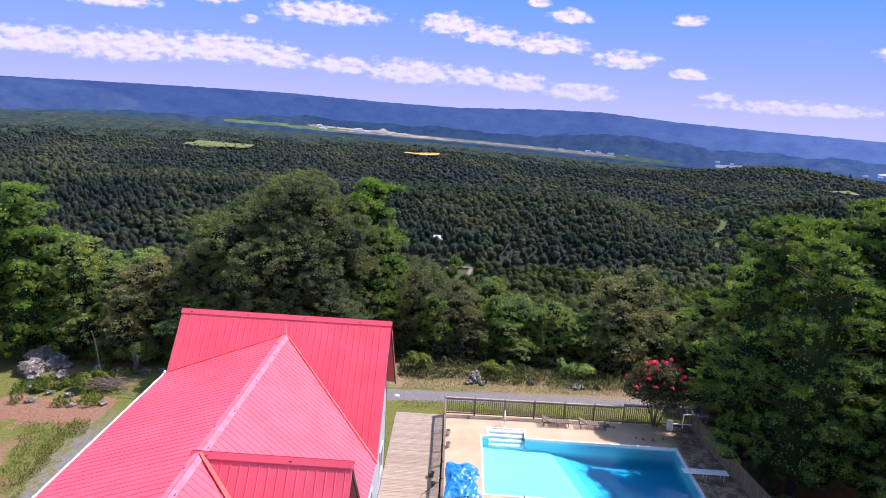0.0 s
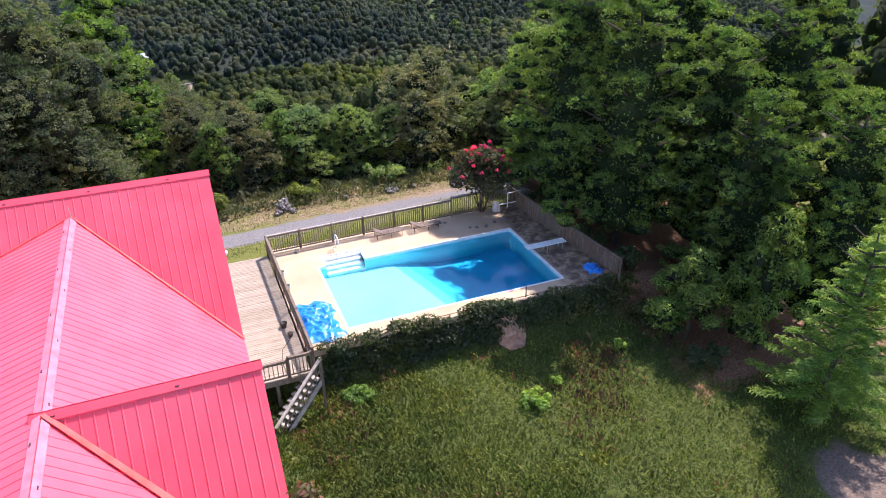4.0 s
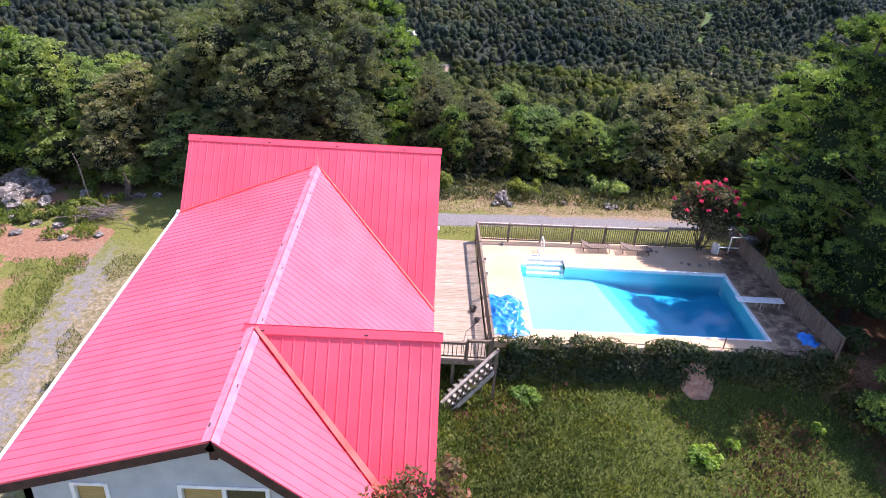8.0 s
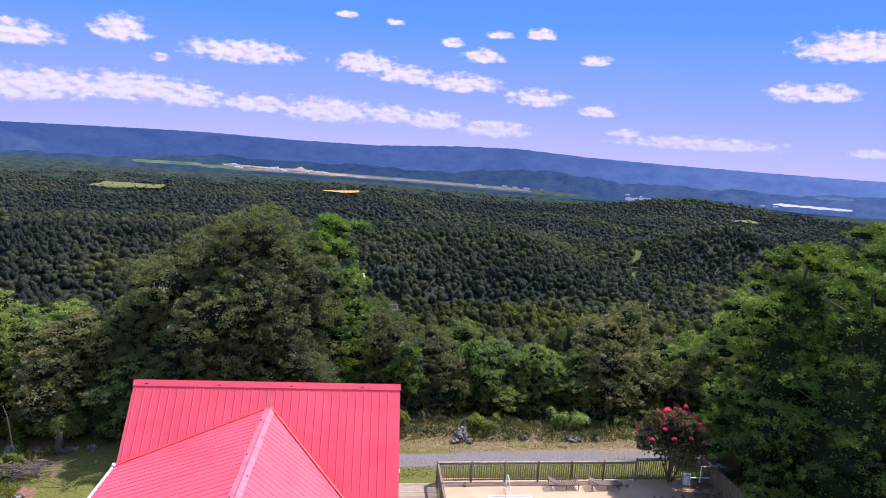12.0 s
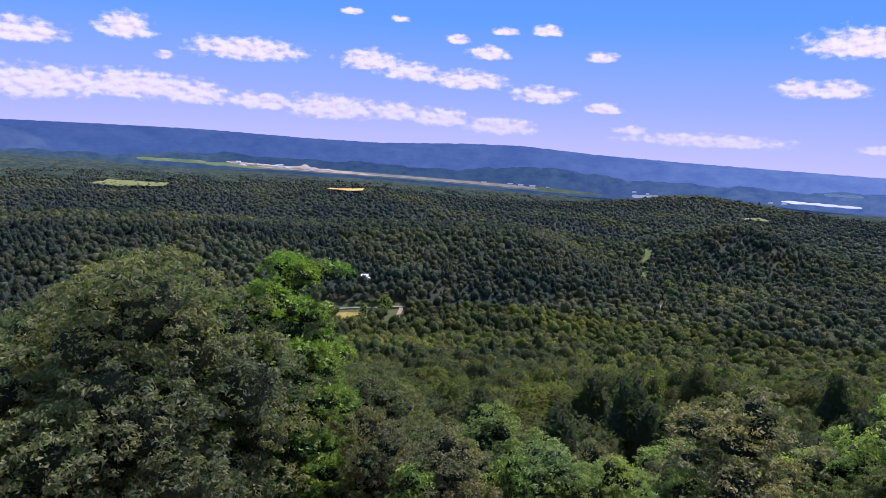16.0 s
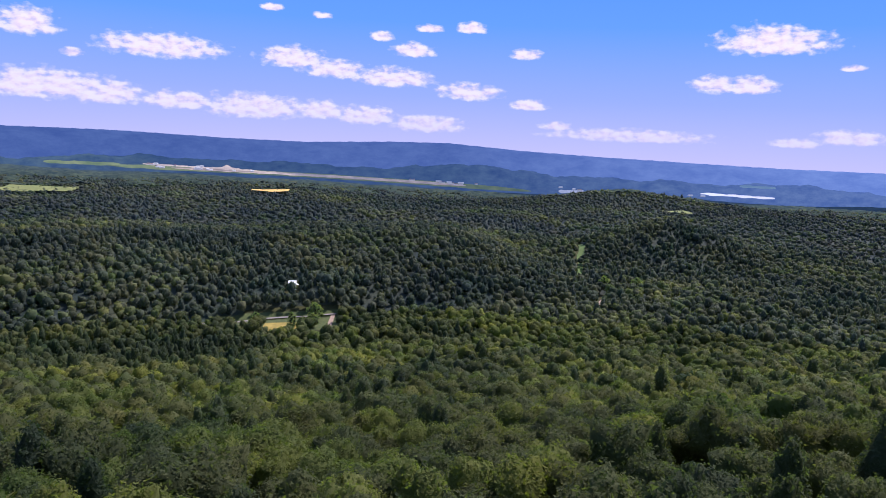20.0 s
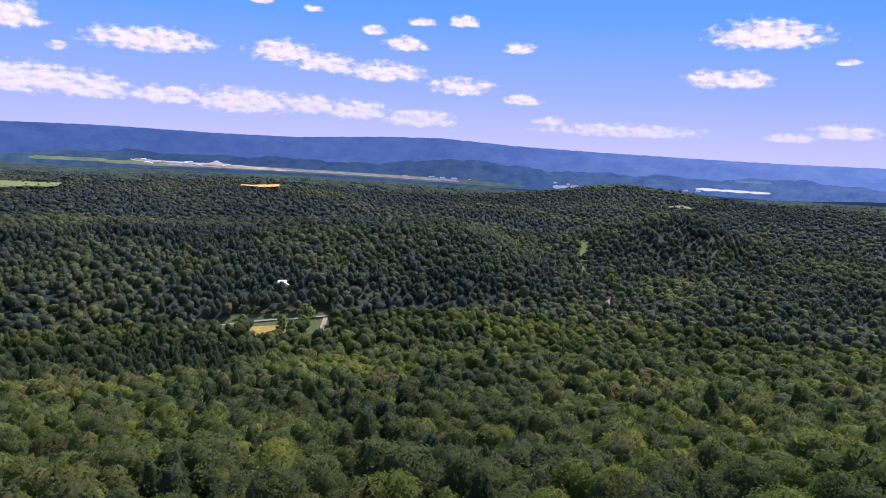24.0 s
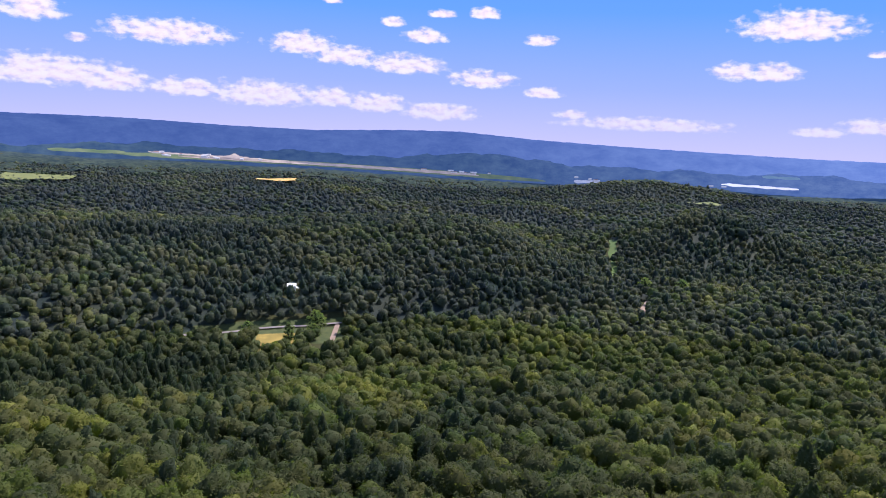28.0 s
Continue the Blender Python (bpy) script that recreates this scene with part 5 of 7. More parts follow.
# south gable, built round its window openings
OPEN = [(-3.52, -2.78, 5.95, 7.08), (-1.06, 0.93, 5.75, 7.12)]
xs_ = [WX0, -3.52, -2.78, -1.06, 0.0, 0.93, WX1]
for a, b in zip(xs_, xs_[1:]):
    o = [q for q in OPEN if q[0] <= a + 1e-6 and b <= q[1] + 1e-6]
    top = [(a, roof_z(a) - 0.12), (b, roof_z(b) - 0.12)]
    if o:
        wall("wall", [(a, WY0, -2.6), (b, WY0, -2.6), (b, WY0, o[0][2]), (a, WY0, o[0][2])], (0, 0.2, 0))
        wall("wall", [(a, WY0, o[0][3]), (b, WY0, o[0][3]), (b, WY0, top[1][1]), (a, WY0, top[0][1])], (0, 0.2, 0))
    else:
        wall("wall", [(a, WY0, -2.6), (b, WY0, -2.6), (b, WY0, top[1][1]), (a, WY0, top[0][1])], (0, 0.2, 0), "blue-grey painted gable wall")
for x0, x1, z0, z1 in OPEN:
    win = part("window", block((x0 + 0.03, WY0 + 0.12, z0 + 0.03), (x1 - 0.03, WY0 + 0.14, z1 - 0.03)), BLIND if x1 > 0 else GLASS, house, "white-framed window")
    for lo, hi in [((x0 - 0.07, z1 - 0.02), (x1 + 0.07, z1 + 0.08)), ((x0 - 0.07, z0 - 0.1), (x1 + 0.07, z0 + 0.02)), ((x0 - 0.07, z0), (x0 + 0.03, z1)), ((x1 - 0.03, z0), (x1 + 0.07, z1))]:
        part("window_frame", block((lo[0], WY0 - 0.04, lo[1]), (hi[0], WY0 + 0.1, hi[1]), bevel=0.008), WHITE, win)
    n = 2 if x1 - x0 > 1.2 else 1
    for k in range(n):
        a, b = x0 + 0.03 + (x1 - x0 - 0.06) * k / n, x0 + 0.03 + (x1 - x0 - 0.06) * (k + 1) / n
        if k:
            part("mullion", block((a - 0.05, WY0 - 0.03, z0), (a + 0.05, WY0 + 0.1, z1), bevel=0.008), WHITE, win)
        part("pane", block((a + 0.03, WY0 + 0.06, z0 + 0.05), (b - 0.03, WY0 + 0.07, z1 - 0.05)), GLASS if k else BLIND, win)
wall("wall", [(WX0, WY0, -2.6), (WX0, WY1, -2.6), (WX0, WY1, 4.9), (WX0, FY, 9.0), (WX0, FE_L + 0.5, 7.4), (WX0, WY0, 7.4)], (0.2, 0, 0))
wall("wall", [(WX1, NE + 0.4, -2.6), (WX1, NV, -2.6), (WX1, NV, 5.2), (WX1, NY, RZ - 0.25), (WX1, NE + 0.4, 5.2)], (-0.2, 0, 0), "blue-grey side wall")
wall("wall", [(WX1 - 0.5, NV, -2.6), (WX1 - 0.5, FE_R, -2.6), (WX1 - 0.5, FE_R, 5.3), (WX1 - 0.5, NV, 5.3)], (-0.2, 0, 0))
wall("wall", [(WX1, FE_R + 0.3, -0.1), (WX1, WY1, -0.1), (WX1, WY1, 5.0), (WX1, FY, FZ - 0.25), (WX1, FE_R + 0.3, 5.2)], (-0.2, 0, 0))
wall("wall", [(WX0, WY1, -0.3), (WX1, WY1, -0.3), (WX1, WY1, 4.9), (WX0, WY1, 4.9)], (0, -0.2, 0))
for y in (13.2, 17.6):
    w = part("window", block((WX1 + 0.002, y - 0.55, 1.0), (WX1 + 0.02, y + 0.55, 2.3)), GLASS, house, "dark side window in a white frame")
    for lo, hi in [((y - 0.63, 2.3), (y + 0.63, 2.4)), ((y - 0.63, 0.9), (y + 0.63, 1.0)), ((y - 0.63, 1.0), (y - 0.55, 2.3)), ((y + 0.55, 1.0), (y + 0.63, 2.3))]:
        part("window_frame", block((WX1, lo[0], lo[1]), (WX1 + 0.05, hi[0], hi[1])), WHITE, w)
part("wall_lamp", tube(bmesh.new(), (RX + 0.02, 19.2, 4.6), (RX + 0.22, 19.3, 4.5), 0.09, 0.12), WHITE, house, "white outdoor lamp under the rake")

# ---------------------------------------------------------------- wooden deck, stairs and fences
deck = empty("wooden_deck", 6.1, 20.8, 0, "weathered pale timber deck beside the house", "deck")
DK0, DK1, DKY0, DKY1 = 4.47, 7.62, 15.0, 26.72
n = int((DKY1 - DKY0) / 0.145)
bm_board = block((DK0, 0, -0.035), (DK1, 0.137, 0.0), bevel=0.006)
me_board = bpy.data.meshes.new("deck_board")
bm_board.to_mesh(me_board), bm_board.free(), me_board.materials.append(BOARD)
rb = random.Random(4)
for k in range(n):
    b = new("deck_board", me_board)
    b.parent = deck
    b.location = Vector((rb.uniform(-0.012, 0.012), DKY0 + k * 0.145, rb.uniform(-0.004, 0.004))) - deck.location
part("joist", block((DK0, DKY0 - 0.05, -0.28), (DK1, DKY0, -0.04)), TIMBER, deck, "dark rim joist")
for y in (15.2, 19, 22.5, 26.4):
    part("deck_post", block((7.4, y - 0.07, -2.6), (7.54, y + 0.07, -0.05)), TIMBER, deck)
for x in (4.7, 6.0, 7.4):
    part("deck_post", block((x, DKY0, -2.8), (x + 0.14, DKY0 + 0.14, -0.05)), TIMBER, deck)


def fence(name, pts, h, label, step=0.135, post_gap=1.85, z=0.0, tall_ends=0.0, mat=None, wide=0.035, slope=0.0, cap=None):
    """A post-and-baluster fence along a line of points; each post, rail and baluster is a piece of its own."""
    mat = mat or TIMBER
    a0 = Vector((*pts[0], z))
    root = empty(name, a0.x, a0.y, z, label, "fence")
    baluster = bpy.data.meshes.new("baluster")
    bm = block((-wide / 2, -0.018, 0.10), (wide / 2, 0.018, h - 0.05))
    bm.to_mesh(baluster), bm.free(), baluster.materials.append(mat)
    post = bpy.data.meshes.new("post")
    bm = block((-0.05, -0.05, -0.3), (0.05, 0.05, h + 0.06), bevel=0.012)
    bm.to_mesh(post), bm.free(), post.materials.append(mat)
    for p, q in zip(pts, pts[1:]):
        p, q = Vector((*p, 0)), Vector((*q, 0))
        d = q - p
        ln, rz = d.length, math.atan2(d.y, d.x)
        np_ = max(1, round(ln / post_gap))
        for k in range(np_ + (1 if (q.xy - Vector(pts[-1])).length < 1e-6 else 0)):
            o = new("post", post)
            o.parent, o.location, o.rotation_euler.z = root, p + d * k / np_ - a0 + Vector((0, 0, z)), rz
        for k in range(1, int(ln / step)):
            o = new("baluster", baluster)
            o.parent, o.location = root, p + d * (k * step / ln) - a0 + Vector((rb.uniform(-0.004, 0.004), 0, z + rb.uniform(-0.01, 0.01)))
            o.rotation_euler = (0, rb.uniform(-0.012, 0.012), rz)
        m_ = Matrix.Translation(p) @ Matrix.Rotation(rz, 4, 'Z')
        for z0, z1, w, mt in ((0.1, 0.17, 0.05, mat), (h - 0.14, h - 0.06, 0.05, mat), (h - 0.02, h + 0.015, 0.12, cap or mat)):
            part("rail", block((0, -w / 2, z + z0), (ln, w / 2, z + z1), m_), mt, root)
    return root


fence("pool_fence", [(7.66, 26.72), (19.45, 27.08)], 1.22, "weathered brown timber fence with balusters behind the pool", cap=RAILWOOD)
fence("pool_fence", [(19.45, 27.08), (23.75, 27.3)], 1.35, "dark timber fence panel behind the crape myrtle", cap=RAILWOOD)
fence("deck_fence", [(7.68, 26.6), (7.74, 22.0), (7.82, 15.1)], 1.22, "dark brown timber railing between deck and pool")
fence("deck_railing", [(5.0, 15.05), (6.62, 15.05)], 0.92, "dark timber railing at the deck's end", 0.2)
fence("deck_gate", [(6.68, 15.0), (7.7, 15.0)], 1.1, "dark timber gate at the head of the stairs", 0.16)
fence("side_fence", [(23.8, 27.25), (24.35, 21.5), (24.9, 16.4)], 1.2, "shaded grey timber fence at the pool's end", 0.11, mat=TIMBER, wide=0.09)

stairs = empty("timber_stairs", 6.4, 14.3, -2.4, "weathered timber stairs from the deck to the lawn", "stairs")
NT, TOP, FOOT_ = 10, Vector((7.95, 14.6, -0.12)), Vector((5.55, 13.1, -1.9))
turn = Matrix.Translation((TOP.x, TOP.y, 0)) @ Matrix.Rotation(math.atan2(FOOT_.y - TOP.y, FOOT_.x - TOP.x), 4, 'Z')
for k in range(NT):
    z = TOP.z - 0.03 - k * 0.178
    part("tread", block((0.283 * k + 0.02, -0.84, z - 0.045), (0.283 * k + 0.27, 0.0, z), turn, bevel=0.008), RAILWOOD, stairs)
inner = (turn.to_3x3() @ Vector((0, -0.86, 0)))
for off, mt in ((Vector((0, 0, -0.12)), RAILWOOD), (inner + Vector((0, 0, -0.12)), TIMBER)):
    beam("stringer", TOP + off, FOOT_ + off, 0.05, 0.26, mt, stairs)
beam("handrail", TOP + Vector((0.1, 0.06, 1.05)), FOOT_ + Vector((0, 0, 0.92)), 0.16, 0.06, RAILWOOD, stairs, "pale worn handrail plank")
beam("rail", TOP + Vector((0, 0, 0.42)), FOOT_ + Vector((0, 0, 0.38)), 0.05, 0.06, TIMBER, stairs)
for k in range(11):
    p = TOP.lerp(FOOT_, k / 10)
    part("baluster", block((p.x - 0.025, p.y - 0.025, p.z - 0.1), (p.x + 0.025, p.y + 0.025, p.z + 0.9)), TIMBER, stairs)
part("post", block((TOP.x + 0.02, TOP.y - 0.02, -2.1), (TOP.x + 0.13, TOP.y + 0.09, 0.95)), TIMBER, stairs)

# ---------------------------------------------------------------- pool
PX0, PX1, PY0, PY1 = 10.08, 22.07, 17.66, 24.05
SX0, SX1, SY1 = 10.5, 12.75, 25.2
pool = empty("swimming_pool", 16, 21, 0, "rectangular pool of clear turquoise water with white steps", "pool")
DX0, DX1, DY0, DY1 = 7.7, 24.85, 16.85, 27.2
bm = bmesh.new()
IN = 0.03
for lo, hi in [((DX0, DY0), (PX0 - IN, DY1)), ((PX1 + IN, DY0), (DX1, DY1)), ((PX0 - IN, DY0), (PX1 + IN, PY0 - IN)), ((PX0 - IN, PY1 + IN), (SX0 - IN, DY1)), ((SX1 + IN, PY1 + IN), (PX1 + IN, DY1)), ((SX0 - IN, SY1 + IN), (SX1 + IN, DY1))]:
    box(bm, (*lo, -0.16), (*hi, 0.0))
tagged(part("pool_deck", bm, CONCRETE), "sandy tan stained concrete pool surround, pine shade painted into its east end", "pool deck", kind="structure")
bm = bmesh.new()
box(bm, (PX0 - 0.1, PY0 - 0.1, -2.6), (PX0, PY1, -0.14)), box(bm, (PX1, PY0 - 0.1, -2.6), (PX1 + 0.1, PY1 + 0.1, -0.14))
box(bm, (PX0, PY0 - 0.1, -2.6), (PX1, PY0, -0.14)), box(bm, (SX1, PY1, -2.6), (PX1, PY1 + 0.1, -0.14)), box(bm, (PX0 - 0.1, PY1, -2.6), (SX0, PY1 + 0.1, -0.14))
part("basin_wall", bm, LINER, pool, "blue liner wall")
bm = bmesh.new()
# shallow end, a break running slantwise across, then the deep end: x at the near side, x at the far side, depth
prof = [(PX0, PX0, -0.7), (15.6, 14.0, -0.72), (18.6, 17.0, -1.3), (PX1, PX1, -1.35)]
for (na, fa, za), (nb, fb, zb) in zip(prof, prof[1:]):
    for dz in (0.0, -0.1):
        bm.faces.new([bm.verts.new(p) for p in [(na, PY0, za + dz), (nb, PY0, zb + dz), (fb, PY1, zb + dz), (fa, PY1, za + dz)]])
part("basin_floor", bm, LINER, pool, "pale turquoise liner floor")
for k in range(4):
    y0 = SY1 - (k + 1) * 0.32
    z = -0.04 - k * 0.15
    part("pool_step", block((SX0, y0, z - 0.9), (SX1, SY1 if k == 0 else y0 + 0.33, z), bevel=0.03), WHITE, pool, "white moulded step")
bm = bmesh.new()
rim = 0.11
for lo, hi in [((PX0 - rim, PY0 - rim), (PX0, PY1 + rim)), ((PX1, PY0 - rim), (PX1 + rim, PY1 + rim)), ((PX0, PY0 - rim), (PX1, PY0)), ((PX0, PY1), (SX0, PY1 + rim)), ((SX1, PY1), (PX1, PY1 + rim)),
               ((SX0 - rim, PY1 + rim), (SX0, SY1 + rim)), ((SX1, PY1 + rim), (SX1 + rim, SY1 + rim)), ((SX0, SY1), (SX1, SY1 + rim))]:
    box(bm, (*lo, -0.14), (*hi, 0.018))
part("coping", bm, WHITE, pool, "white coping strip")
part("water", mesh_np("water", [(PX0, PY0, -0.2), (PX1, PY0, -0.2), (PX1, PY1, -0.2), (PX0, PY1, -0.2), (SX0, PY1, -0.2), (SX1, PY1, -0.2), (SX1, SY1, -0.2), (SX0, SY1, -0.2)], [(0, 1, 2, 3), (4, 5, 6, 7)], WATER), WATER, pool, "clear turquoise water")
for z in (-0.8, -0.95, -1.1):
    part("water", mesh_np("water", [(15.6 + (z + 0.72) * -5.2, PY0, z), (PX1, PY0, z), (PX1, PY1, z), (14.0 + (z + 0.72) * -5.2, PY1, z)], [(0, 1, 2, 3)], DEEP), DEEP, pool, "deeper blue water of the deep end")
part("skimmer", block((17.55, PY1 + 0.01, -0.12), (17.95, PY1 + 0.05, 0.03)), WHITE, pool, "white skimmer mouth")
def bent_tube(bm, pts, r, n=7):
    for a, b in zip(pts, pts[1:]):
        tube(bm, a, b, r, n=n)
    return bm


rail = part("handrail", bent_tube(bmesh.new(), [(11.55, 26.0, 0), (11.55, 26.0, 0.85), (11.55, 25.7, 1.0), (11.55, 25.2, 0.9), (11.55, 24.5, -0.1), (11.55, 24.4, -0.7)], 0.028), WHITE, pool, "white bent handrail at the steps")
bent_bm = bent_tube(bmesh.new(), [(11.3, 25.5, 0.02), (11.3, 25.5, 0.4), (11.3, 24.9, 0.35), (11.3, 24.7, -0.3)], 0.022)
part("handrail", bent_bm, METAL, pool)

diving = empty("diving_board", 23, 20.7, 0, "white diving board on low metal legs", "diving board")
part("board", block((21.45, 20.46, 0.42), (24.0, 20.98, 0.48), bevel=0.015), WHITE, diving, "long white springboard")
for x in (22.75, 23.75):
    for y in (20.5, 20.94):
        part("leg", tube(bmesh.new(), (x, y, 0), (x, y, 0.42), 0.028), METAL, diving)
    part("crossbar", tube(bmesh.new(), (x, 20.5, 0.38), (x, 20.94, 0.38), 0.022), METAL, diving)

# crumpled tarp
def crumple(name, x0, x1, y0, y1, nx, ny, h, mat, seed, label, category):
    rng = np.random.default_rng(seed)
    X, Y = np.meshgrid(np.linspace(0, 1, nx), np.linspace(0, 1, ny))
    edge = np.clip(np.minimum(np.minimum(X, 1 - X), np.minimum(Y, 1 - Y)) * 6, 0, 1)
    Z = np.zeros_like(X)
    for k in range(26):
        a, f, p = rng.random() * 6.28, 3 + rng.random() * 13, rng.random() * 6.28
        Z += (1 - np.abs(np.sin((X * math.cos(a) * 1.0 + Y * math.sin(a) * 1.6) * f + p + 0.6 * np.sin(X * 5 + Y * 4 + k)))) ** 1.5 * (5 / f) * 0.14
    Z = (Z - Z.min()) / (Z.max() - Z.min())
    wx = x0 + (x1 - x0) * X + 0.14 * np.sin(Y * 9 + 1) * (X - 0.3) + 0.08 * np.sin(Y * 23) * X
    wx = np.where(Y > 0.8, wx - (wx - x0) * 0.3 * (Y - 0.8) / 0.2, wx)
    wy = y0 + (y1 - y0) * Y + 0.12 * np.sin(X * 8)
    i = np.arange(X.size).reshape(X.shape)
    me = mesh_np(name, np.stack([wx, wy, 0.015 + h * Z * edge], -1).reshape(-1, 3), np.stack([i[:-1, :-1], i[:-1, 1:], i[1:, 1:], i[1:, :-1]], -1).reshape(-1, 4), mat, False)
    return tagged(new(name, me), label, category)


crumple("pool_cover", 7.95, 9.75, 16.95, 20.6, 44, 66, 0.4, TARP, 3, "crumpled bright blue pool cover heaped on the concrete", "tarp")
crumple("pool_cover", 23.7, 24.5, 17.3, 18.2, 24, 24, 0.4, TARP, 5, "blue plastic heap by the side fence", "tarp")


def lounger(x, y, rz, label):
    t = empty("sun_lounger", x, y, 0, label, "sun lounger", "loungers by the pool")
    m_ = Matrix.Translation((x, y, 0)) @ Matrix.Rotation(rz, 4, 'Z')
    for s in (-0.3, 0.3):
        part("side_rail", tube(bmesh.new(), m_ @ Vector((-0.9, s, 0.3)), m_ @ Vector((0.9, s, 0.3)), 0.018), FASCIA, t)
    for sx in (-0.8, 0.1, 0.8):
        for s in (-0.3, 0.3):
            part("leg", tube(bmesh.new(), m_ @ Vector((sx, s, 0)), m_ @ Vector((sx, s, 0.3)), 0.016), FASCIA, t)
    for k in range(11):
        xx = -0.35 + k * 0.115
        part("strap", block((xx, -0.3, 0.295), (xx + 0.08, 0.3, 0.315), m_), TARNISH, t)
    for k in range(5):
        part("back_strap", block((-0.9 + k * 0.1, -0.3, 0.55 - k * 0.05), (-0.83 + k * 0.1, 0.3, 0.57 - k * 0.05), m_), TARNISH, t)
    for s in (-0.3, 0.3):
        part("back_rail", tube(bmesh.new(), m_ @ Vector((-0.9, s, 0.58)), m_ @ Vector((-0.38, s, 0.3)), 0.016), FASCIA, t)


m = Mat("faded lounger straps", 0.7)
m.color(m.ramp(m.noise(6.0, 3.0), (0.3, (0.13, 0.09, 0.07)), (0.7, (0.22, 0.16, 0.13))))
TARNISH = m.m
lounger(14.9, 26.2, 0.02, "tubular sun lounger with faded brown straps")
lounger(17.3, 26.2, 0.0, "low tubular sun lounger with its back down")

# clutter on the surround
m = Mat("pale plastic", 0.5)
m.color(m.ramp(m.noise(3.0, 3.0), (0.3, (0.55, 0.52, 0.5)), (0.7, (0.75, 0.72, 0.7))))
PLASTIC = m.m
m = Mat("dark clay pot", 0.7)
m.color(m.ramp(m.noise(5.0, 3.0), (0.3, (0.05, 0.035, 0.03)), (0.7, (0.13, 0.09, 0.07))))
POT = m.m


def pot(name, x, y, r, h, mat, label, category="pot"):
    t = empty(name, x, y, 0, label, category)
    bm = bmesh.new()
    tube(bm, (x, y, 0), (x, y, h), r * 0.75, r, 12), tube(bm, (x, y, h - 0.05), (x, y, h), r * 1.08, r * 1.08, 12)
    part("body", bm, mat, t)
    part("soil", tube(bmesh.new(), (x, y, h), (x, y, h + 0.012), r * 0.9, r * 0.85, 10), BARK, t)


pot("flower_pot", 7.15, 19.0, 0.17, 0.26, POT, "dark clay pot on the wooden deck")
pot("flower_pot", 7.3, 18.1, 0.13, 0.2, POT, "small dark pot on the wooden deck")
pot("bucket", 7.98, 23.9, 0.16, 0.34, PLASTIC, "pale plastic bucket beside the deck fence", "bucket")
pot("bucket", 8.0, 22.4, 0.15, 0.3, PLASTIC, "pale plastic bucket beside the deck fence", "bucket")
part("garden_hose", bent_tube(bmesh.new(), [(6.6, 15.3, 0.02), (6.55, 16.2, 0.02), (6.75, 17.2, 0.02), (7.2, 17.8, 0.02), (7.3, 18.3, 0.02)], 0.018), POT)
tagged(bpy.data.objects["garden_hose"], "dark garden hose lying on the deck", "hose")


def rock(name, x, y, r, seed, label, z=None, flat=0.7, mat=None):
    rng = random.Random(seed)
    bm = bmesh.new()
    bmesh.ops.create_icosphere(bm, subdivisions=3, radius=r)
    off = Vector((rng.random() * 50, rng.random() * 50, seed))
    for v in bm.verts:
        d = v.co.normalized()
        k = 1 + 0.5 * noise.noise(d * 1.5 + off) + 0.35 * abs(noise.noise(d * 3.2 + off)) - 0.12 + 0.2 * noise.noise(d * 7 + off)
        v.co = Vector((d.x * r * k, d.y * r * k * 0.85, d.z * r * k * flat))
    me = bpy.data.meshes.new(name)
    bm.to_mesh(me), bm.free(), me.materials.append(mat or ROCK)
    o = new(name, me)
    o.location = (x, y, (float(height(x, y)) if z is None else z) + r * flat * 0.35)
    o.rotation_euler.z = rng.random() * 6
    return tagged(o, label, "rock", "rocks about the yard")


rock("ball", 9.25, 26.3, 0.13, 3, "pale round stone on the pool surround", 0.03, 0.95)
for k, (x, y, r) in enumerate([(18.4, 26.5, 0.16), (18.7, 26.35, 0.12), (18.15, 26.3, 0.1), (20.3, 25.0, 0.12), (20.9, 24.9, 0.14), (21.6, 25.2, 0.12), (19.9, 25.15, 0.1), (22.3, 25.3, 0.13)]):
    rock("stone", x, y, r, 20 + k, "pale stone edging the planting bed", 0.0)
for k, (x, y, r, fl) in enumerate([(9.75, 33.0, 0.5, 1.1), (9.3, 32.5, 0.3, 0.7), (10.3, 32.5, 0.25, 0.7), (14.1, 33.4, 0.3, 0.45), (17.4, 33.3, 0.6, 0.3), (19.0, 33.4, 0.3, 0.4),
                                   (22.0, 32.0, 0.5, 0.5), (24.5, 30.0, 0.9, 0.45), (23.4, 29.6, 0.5, 0.5), (25.6, 29.2, 0.6, 0.4)]):
    rock("boulder", x, y, r, 40 + k, "pale grey boulder beside the gravel drive", None, fl)
rock("boulder", 26.6, 36.6, 1.5, 65, "large reddish boulder with pale lichen on the brow", None, 0.5, RED_ROCK)
rock("boulder", 28.6, 36.2, 0.8, 66, "pale pinkish boulder on the brow", None, 0.5, RED_ROCK)
